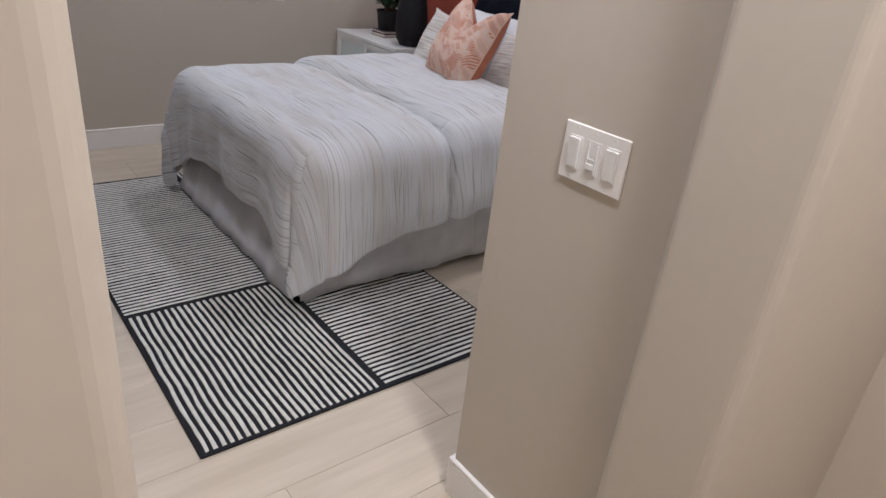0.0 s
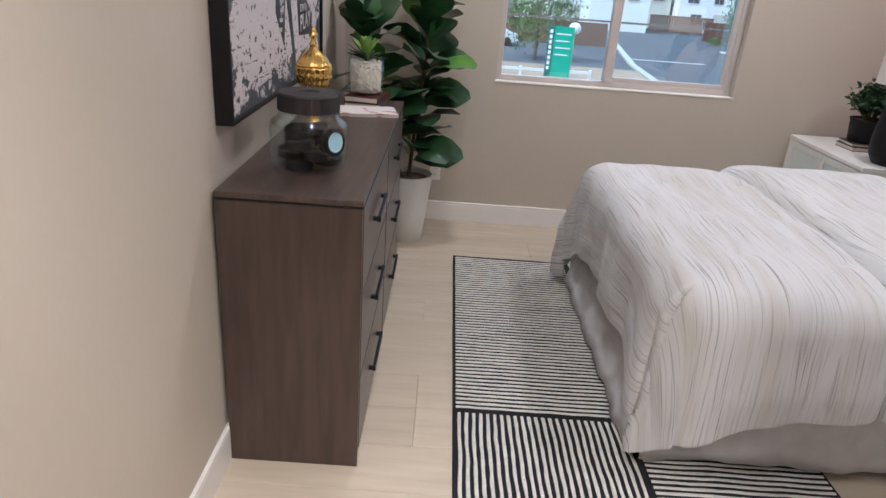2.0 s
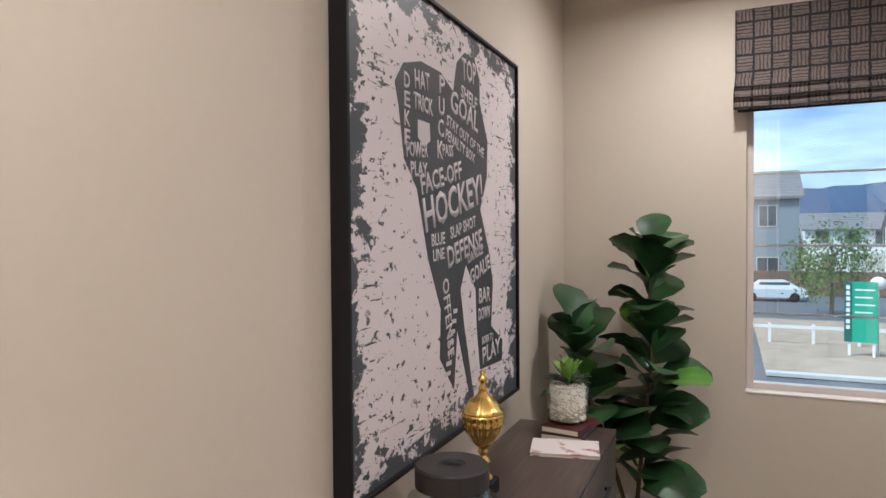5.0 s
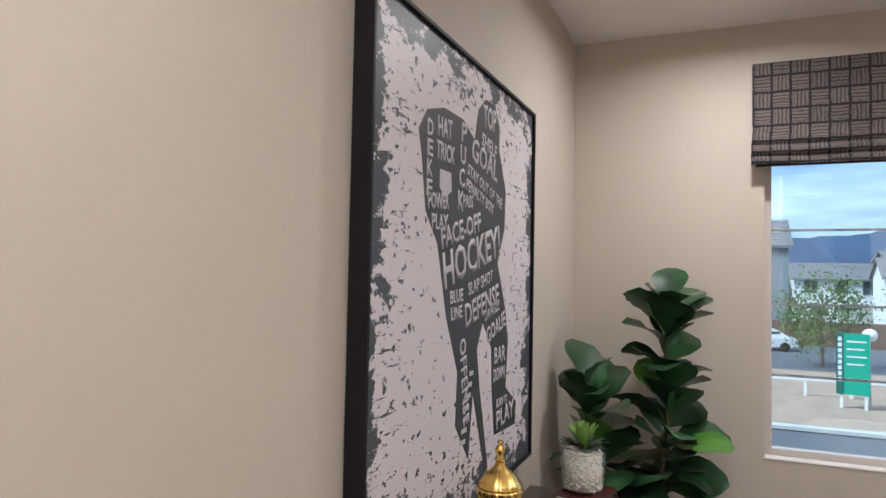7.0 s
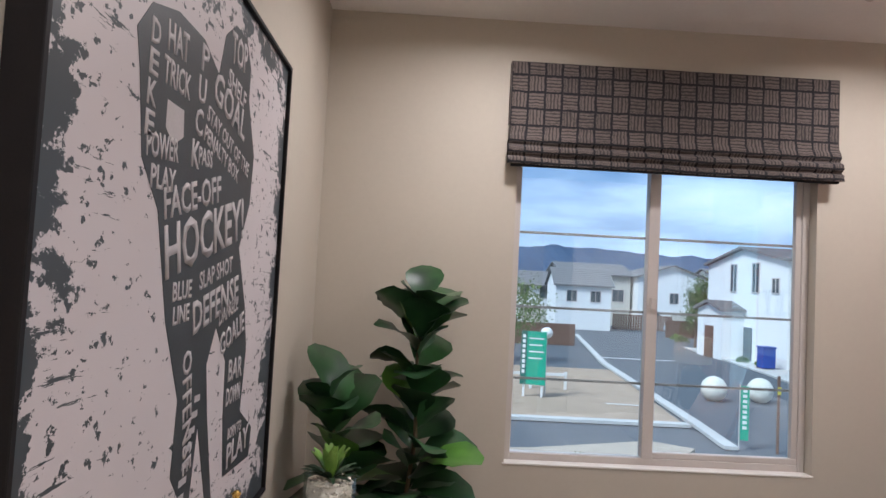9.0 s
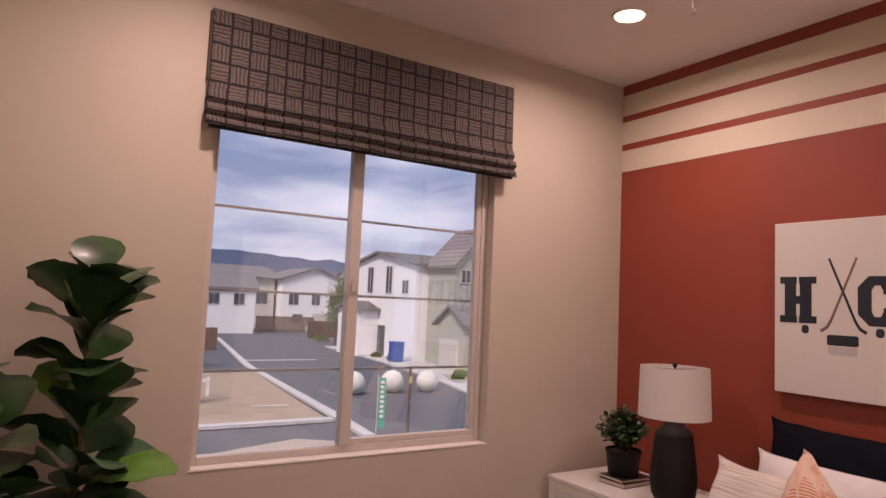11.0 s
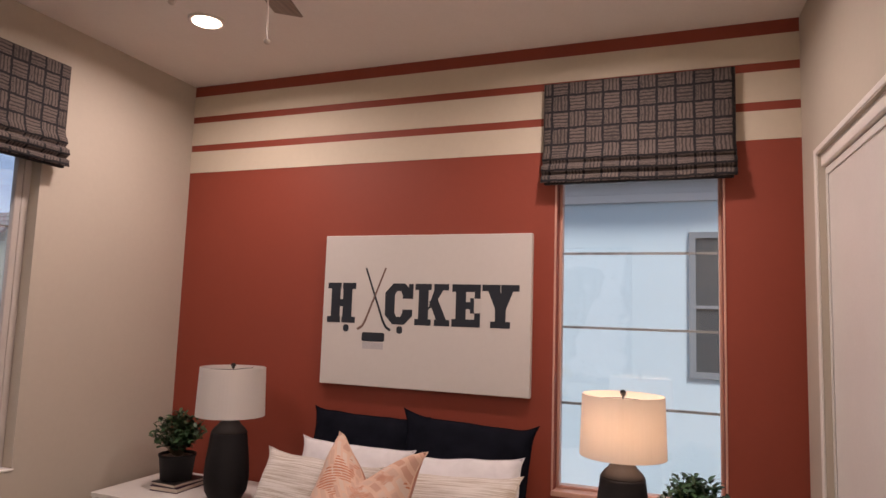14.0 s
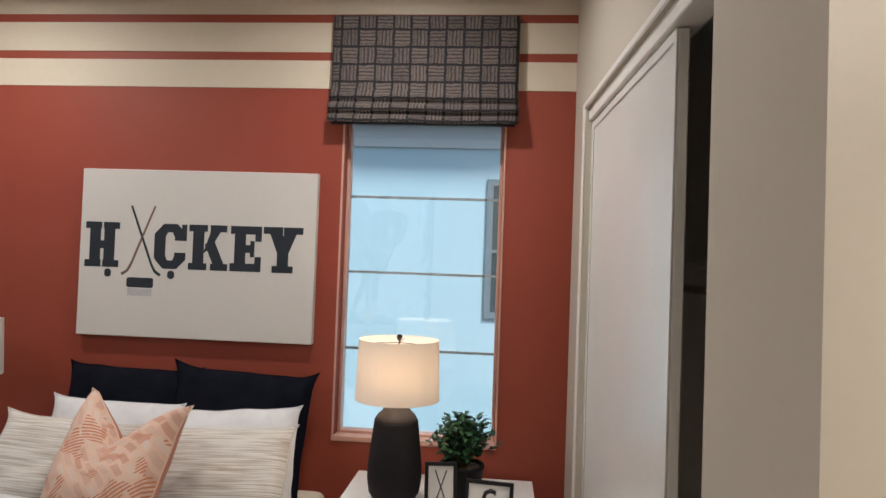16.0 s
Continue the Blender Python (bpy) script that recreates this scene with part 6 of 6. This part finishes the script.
house(28.3, 38.4, 5.6, 3.6, 0.35, 1.5, 0, M_STUCCO2, "sage stucco garage with a grey brown tiled roof", "x", ((1.2, -1.2, 0.8, 1.0, "f"),), (-0.1, 2.5, 2.3, "l", M_BEIGE), 0.3)
house(29.9, 42.4, 5.6, 3.9, 4.8, 7.6, 0, M_STUCCO2, "sage stucco house with a steep gable", "y", ((-0.2, 3.7, 0.9, 0.9, "f"), (-1.9, 3.7, 0.8, 0.9, "f")), None)
for k_, (x_, mt_, gb_) in enumerate(((14.5, M_STUCCO, "x"), (25.5, M_BEIGE, "x"), (36.0, M_STUCCO, "y"), (3.0, M_STUCCO, "x"), (48.0, M_STUCCO, "x"))):
    house(x_, 98 + 2 * (k_ % 2), 10.0, 12.0, 2.3 if k_ in (0, 3) else 4.3, 4.3 if k_ in (0, 3) else 6.0, 0, mt_, "pale stucco house of the far row with a grey hipped roof", gb_,
          ((-3.2, 1.2, 1.4, 1.5, "f"), (0.2, 1.2, 1.2, 1.4, "f"), (3.2, 1.2, 1.6, 1.7, "f"), (-2.5, -1.6, 1.4, 1.2, "f")), (2.0, 4.4, 2.4, "f", M_BEIGE), 0.5)
house(20.5, 84.0, 7.0, 6.0, 2.6, 4.6, 0, M_STUCCO, "white stucco house with a lower roof", "x", ((-1.5, 1.0, 1.2, 1.3, "f"), (1.5, 1.0, 1.2, 1.3, "f")), None)
house(0.2, 66.0, 12.0, 9.0, 5.0, 7.4, 0, M_STUCCO3, "blue grey house with white trim and a pale gable", "x", ((3.6, 3.2, 1.3, 1.7, "f"), (0.8, 3.2, 1.3, 1.7, "f"), (3.6, -1.2, 1.6, 1.6, "f")), (-1.0, 2.4, 2.4, "f", M_TRIM))
# the neighbour beyond the narrow window
# The blue of sky light on this wall is mixed into its stucco colour.
M_PALEBLUE = material("sky_tinted_stucco", (0.66, 0.79, 0.81), 0.9, scale=1.5, vary=0.04, bump=0.3, detail=0.006)
nb = thing("house", "white stucco neighbouring house, sky blue put into its colour, boxed eave, close by", "house", 7.0, -2.0, G)
part("wall", boxes((0, 0.3, -8, 7, 0, 6.30)), M_PALEBLUE, nb)
part("soffit", boxes((-0.30, 0.3, -8.4, 7.4, 6.31, 6.37)), M_TRIM, nb)
part("fascia", boxes((-0.35, -0.31, -8.4, 7.4, 6.31, 6.61)), M_TRIM, nb)
part("gutter", boxes((-0.45, -0.351, -8.4, 7.4, 6.47, 6.59), bevel=0.01), M_TRIM, nb)
part("frieze", boxes((-0.04, -0.002, -8, 7, 6.09, 6.305)), M_TRIM, nb)
bm = bmesh.new()
vs_ = [bm.verts.new(p) for p in ((-0.41, -8.5, 6.63), (-0.41, 7.5, 6.63), (5.0, 7.5, 8.65), (5.0, -8.5, 8.65), (-0.41, -8.5, 6.55), (-0.41, 7.5, 6.55), (5.0, 7.5, 8.55), (5.0, -8.5, 8.55))]
for q_ in ((0, 1, 2, 3), (7, 6, 5, 4), (0, 4, 5, 1), (2, 6, 7, 3), (1, 5, 6, 2), (0, 3, 7, 4)):
    bm.faces.new([vs_[i] for i in q_])
bmesh.ops.recalc_face_normals(bm, faces=bm.faces[:])
part("roof", bm, M_ROOF, nb)
wn_ = part("window", boxes((-0.012, 0.002, 0.78, 1.50, 4.44, 5.72)), M_DGLASS, nb, "dark narrow house window")
for q_ in ((0.72, 1.56, 5.72, 5.78), (0.72, 1.56, 4.38, 4.44), (0.72, 0.78, 4.44, 5.72), (1.50, 1.56, 4.44, 5.72), (0.78, 1.50, 5.04, 5.07)):
    part("frame", boxes((-0.035, 0.001, *q_)), M_STUCCO3, wn_)

# gate, fences, sign, stone balls, posts
gate = thing("gate", "dark brown slatted metal gate across the far end of the road", "gate", 25.3, 84.5, G)
for k_ in range(24):
    part("slat", boxes((k_ * 0.33, k_ * 0.33 + 0.27, 0, 0.05, 0.1, 2.1)), M_FENCE, gate)
part("rail", boxes((0, 7.9, 0.051, 0.10, 1.9, 2.0)), M_FENCE, gate)
fence = thing("fence", "brown wooden board fence", "fence", 28.4, 74.0, G, 12)
for k_ in range(22):
    part("board", boxes((k_ * 0.30, k_ * 0.30 + 0.28, 0, 0.04, 0.02, 2.0)), M_FENCE, fence)
part("rail", boxes((0, 6.6, 0.041, 0.09, 1.6, 1.7)), M_FENCE, fence)
wfence = thing("fence", "low white post and rail fence by the planting bed", "fence", -1.0, 31.0, G)
for k_ in range(6):
    part("post", boxes((k_ * 1.7, k_ * 1.7 + 0.12, 0, 0.12, 0, 0.95)), M_TRIM, wfence)
for z_ in (0.75,):
    part("rail", boxes((0, 8.6, -0.03, -0.001, z_, z_ + 0.14)), M_TRIM, wfence)
M_SIGN = material("green_sign_panel", (0.03, 0.36, 0.22), 0.5, scale=2, vary=0.05, bump=0)
M_SIGND = material("dark_green_sign_panel", (0.015, 0.13, 0.10), 0.5, scale=2, vary=0.05, bump=0)
sign = thing("sign", "green panel sign on two white posts with lines of white writing", "sign", 5.0, 28.6, G, -12)
sign.scale = (0.72, 0.72, 0.86)
for x_ in (0.12, 1.25):
    part("post", boxes((x_, x_ + 0.14, 0.06, 0.20, 0, 3.3)), M_TRIM, sign)
part("panel", boxes((-0.05, 1.5, 0, 0.055, 0.75, 3.5)), M_SIGN, sign)
part("side_band", boxes((-0.05, 0.32, -0.012, -0.001, 0.75, 3.5)), M_SIGND, sign)
for k_ in range(8):
    part("writing_bar", boxes((0.04, 0.22, -0.020, -0.013, 3.15 - 0.26 * k_, 3.33 - 0.26 * k_)), M_TRIM, sign)
for k_ in range(4):
    part("writing_bar", boxes((0.45, 1.35 - 0.1 * (k_ % 2), -0.008, -0.001, 3.1 - 0.34 * k_, 3.17 - 0.34 * k_)), M_TRIM, sign)
ball_lamp = thing("street_lamp", "white globe lamp on a slim post beside the sign", "street lamp", 6.15, 28.9, G)
ball_lamp.scale = (0.85, 0.85, 0.84)
part("post", lathe([(0.05, 0), (0.04, 3.2)], 12), M_VINYL, ball_lamp)
part("globe", lathe([(0.02 + 0.30 * math.sin(math.pi * k / 12), 3.5 - 0.30 * math.cos(math.pi * k / 12)) for k in range(13)], 24), M_TRIM, ball_lamp, smooth=True)
flag = thing("banner", "slim green upright banner with a column of white writing", "sign", 11.0, 20.6, G, -20)
part("pole", lathe([(0.02, 0), (0.02, 2.2)], 10), M_VINYL, flag)
part("cloth", boxes((0.03, 0.28, -0.01, 0.01, 0.35, 2.1)), M_SIGN, flag)
for k_ in range(8):
    part("writing_bar", boxes((0.09, 0.22, -0.018, -0.011, 1.90 - 0.17 * k_, 2.00 - 0.17 * k_)), M_TRIM, flag)
post = thing("post", "slim brown marker post with a yellow tag", "post", 12.17, 20.4, G)
part("pole", boxes((-0.035, 0.035, -0.035, 0.035, 0, 2.5)), M_FENCE, post)
part("tag", boxes((-0.06, 0.06, -0.05, -0.036, 1.9, 2.15)), material("yellow_tag", (0.62, 0.52, 0.10), 0.6), post)
M_BALL = material("pale_cast_stone", (0.66, 0.64, 0.55), 0.85, scale=3, vary=0.08, bump=0.3, detail=0.01)
for x_, y_ in ((14.6, 30.5), (16.9, 30.6), (18.95, 30.4)):
    s_ = tagged(link_mesh("stone_ball", lathe([(max(0.03, 0.60 * math.sin(math.pi * (k + 1.2) / 16)), 0.57 - 0.60 * math.cos(math.pi * (k + 1.2) / 16)) for k in range(15)], 32), M_BALL, smooth=True), "pale round cast stone ball bollard on the asphalt", "bollard", "stone ball bollards")
    s_.location = (x_, y_, G + 0.005)
bin_ = thing("wheeled_bin", "blue wheeled refuse bin in front of the white house", "bin", 24.6, 44.6, G + 0.14)
M_BLUE = material("blue_plastic", (0.02, 0.07, 0.32), 0.5)
part("body", boxes((-0.45, 0.45, -0.45, 0.45, 0.06, 1.45), bevel=0.05), M_BLUE, bin_)
part("lid", boxes((-0.50, 0.50, -0.50, 0.50, 1.455, 1.56), bevel=0.03), M_BLUE, bin_)
for s_ in (-1, 1):
    w_ = lathe([(0.10, -0.04), (0.12, -0.03), (0.12, 0.03), (0.10, 0.04)], 16)
    w_.transform(pose(s_ * 0.38, 0.42, 0.12, 0, 90))
    part("wheel", w_, M_PUCK, bin_)


def car(x, y, rz, paint, label):
    r = thing("car", label, "car", x, y, G, rz)
    sec = ((-2.2, 0.45, 0.75), (-2.1, 0.35, 0.95), (-1.3, 0.30, 1.02), (-0.75, 0.30, 1.48), (0.9, 0.30, 1.52), (1.65, 0.30, 1.05), (2.15, 0.35, 0.95), (2.25, 0.45, 0.7))
    bm = bmesh.new()
    rings = []
    for px, zb, zt in sec:
        wt = 0.88 - 0.25 * max(0, zt - 1.02)
        rings.append([bm.verts.new(p) for p in ((px, -0.86, zb), (px, -0.90, min(zt, 0.9)), (px, -wt, zt), (px, wt, zt), (px, 0.90, min(zt, 0.9)), (px, 0.86, zb))])
    for a, b in zip(rings, rings[1:]):
        for i in range(6):
            bm.faces.new((a[i], a[(i + 1) % 6], b[(i + 1) % 6], b[i]))
    bm.faces.new(rings[0])
    bm.faces.new(list(reversed(rings[-1])))
    bmesh.ops.recalc_face_normals(bm, faces=bm.faces[:])
    part("body", bm, paint, r, smooth=False)
    for s in (-1, 1):
        part("side_glass", boxes((-0.9, 1.1, s * 0.82 - 0.01, s * 0.82 + 0.02, 1.02, 1.40)), M_DGLASS, r)
        for px in (-1.4, 1.4):
            w = lathe([(0.20, -0.11), (0.33, -0.10), (0.33, 0.10), (0.20, 0.11)], 20)
            w.transform(pose(px, s * 0.80, 0.33, 90))
            part("wheel", w, M_PUCK, r)
    return r


M_CARW = material("white_car_paint", (0.72, 0.73, 0.74), 0.3, coat=0.5, vary=0.03, bump=0)
M_CARG = material("silver_car_paint", (0.35, 0.38, 0.42), 0.3, coat=0.5, vary=0.03, bump=0)
car(3.6, 52.0, 5, M_CARW, "white parked car by the blue grey house")
car(33.5, 82.0, 20, M_CARG, "silver parked car near the gate")
wall_ = tagged(link_mesh("garden_wall", boxes((-14, 14.0, 57.0, 57.3, G, G + 1.9), bevel=0.02), M_FENCE), "brown boundary wall behind the planting bed", "wall")


def tree(x, y, h, r0, seed, label, slim=1.0, n=2600):
    t = thing("tree", label, "tree", x, y, G)
    g = random.Random(seed)
    tr = bmesh.new()
    tube(tr, [(0, 0, 0), (0.05, 0.02, h * 0.3), (0, 0.05, h * 0.6), (0.05, 0, h * 0.85)], 0.12, 8, 0.3)
    tips = []
    for k in range(16):
        a, z = g.uniform(0, 6.28), h * g.uniform(0.25, 0.8)
        e = Vector((math.cos(a) * r0 * g.uniform(0.5, 0.9), math.sin(a) * r0 * g.uniform(0.5, 0.9), z + h * g.uniform(0.05, 0.22)))
        tube(tr, [(0, 0, z), e * 0.5 + Vector((0, 0, z * 0.5)), e], 0.04, 5, 0.3)
        tips.append(e)
    part("trunk", tr, M_BARK, t)
    cr = bmesh.new()
    for k in range(n):
        c = tips[k % 16]
        q = Vector((g.gauss(0, 0.28 * r0), g.gauss(0, 0.28 * r0), g.gauss(0, 0.12 * h)))
        p = c + q
        if p.z < 0.2:
            continue
        s = g.uniform(0.07, 0.15)
        m = Matrix.Translation(p) @ Euler((g.uniform(0, 6), g.uniform(0, 6), g.uniform(0, 6))).to_matrix().to_4x4()
        vs = [cr.verts.new(m @ Vector(v)) for v in ((-s, 0, 0), (0, s * 0.5, 0.02), (s, 0, 0), (0, -s * 0.5, 0.02))]
        cr.faces.new(vs)
    part("crown", cr, M_LEAFOUT, t)
    return t


tree(6.3, 43.0, 5.0, 2.0, 1, "light green young street tree behind the sign")
tree(26.2, 60.5, 5.8, 1.0, 2, "dark slim evergreen tree beside the white house", n=2600)
tree(-1.5, 47.0, 3.2, 1.4, 3, "round green shrub tree by the white fence")


def shrub(x, y, r0, seed):
    t = thing("shrub", "low green shrub in the gravel bed", "shrub", x, y, G + 0.15)
    g = random.Random(seed)
    cr = bmesh.new()
    for k in range(420):
        a, b, q = g.uniform(0, 6.28), g.uniform(0, 1.4), g.uniform(0.6, 1.0)
        p = Vector((math.cos(a) * math.cos(b), math.sin(a) * math.cos(b), math.sin(b) * 0.8)) * r0 * q
        s = g.uniform(0.05, 0.10)
        m = Matrix.Translation(p) @ Euler((g.uniform(0, 6), g.uniform(0, 6), g.uniform(0, 6))).to_matrix().to_4x4()
        cr.faces.new([cr.verts.new(m @ Vector(v)) for v in ((-s, 0, 0), (0, s * 0.5, 0.02), (s, 0, 0), (0, -s * 0.5, 0.02))])
    part("crown", cr, M_LEAFOUT, t)


for k_, (x_, y_, r_) in enumerate(((23.2, 33.8, 0.45), (24.2, 35.0, 0.6), (25.6, 34.6, 0.5), (25.2, 46.4, 0.5), (24.9, 48.6, 0.5), (27.2, 66.0, 0.8), (27.8, 69.0, 0.8), (5.0, 17.4, 0.4), (2.0, 17.0, 0.35))):
    shrub(x_, y_, r_, 30 + k_)

# distant hills, the blue haze of distance painted into their colour
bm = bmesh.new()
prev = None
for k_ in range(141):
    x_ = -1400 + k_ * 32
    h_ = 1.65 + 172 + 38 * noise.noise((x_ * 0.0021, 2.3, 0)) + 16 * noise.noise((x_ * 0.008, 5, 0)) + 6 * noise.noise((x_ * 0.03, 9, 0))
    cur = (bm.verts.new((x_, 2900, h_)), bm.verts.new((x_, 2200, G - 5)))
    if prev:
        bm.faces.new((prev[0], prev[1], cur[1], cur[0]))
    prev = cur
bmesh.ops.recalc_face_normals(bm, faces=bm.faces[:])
structure("backdrop", bm, M_HILL, "distant hills with blue haze put into their dark colour", "hills")


# ---- floor planks, each a piece of its own ----
floor_root = thing("floor", "pale washed oak plank floor with fine joints", "floor", kind="structure")
PW = 0.22
plank_mesh = {}


def plank(x0, x1, y0, y1):
    key = (round(x1 - x0, 3), round(y1 - y0, 3))
    if key not in plank_mesh:
        me = bpy.data.meshes.new("plank")
        b = bmesh.new()
        box(b, 0, key[0], 0, key[1], -0.012, 0, 0.0012)
        b.to_mesh(me)
        b.free()
        me.materials.append(M_FLOOR)
        plank_mesh[key] = me
    ob = new("plank", plank_mesh[key])
    ob.location = (x0, y0, 0)
    ob.parent = floor_root


rng = random.Random(5)
row = 0
yy = -3.4
while yy < YN + 0.02:
    xx = -1.2 - rng.choice((0.0, 0.3, 0.6, 0.9, 1.2))
    while xx < XE + 0.1:
        ln = rng.choice((1.2, 1.5, 1.8, 0.9))
        lo, hi = (-0.68, 2.02) if yy < -1.78 else (-0.07, XE + 0.07)
        p0, p1 = max(xx, lo), min(xx + ln - 0.0012, hi)
        if p1 - p0 > 0.02:
            plank(p0, p1, yy, min(yy + PW - 0.0012, YN + 0.07))
        xx += ln
    yy += PW
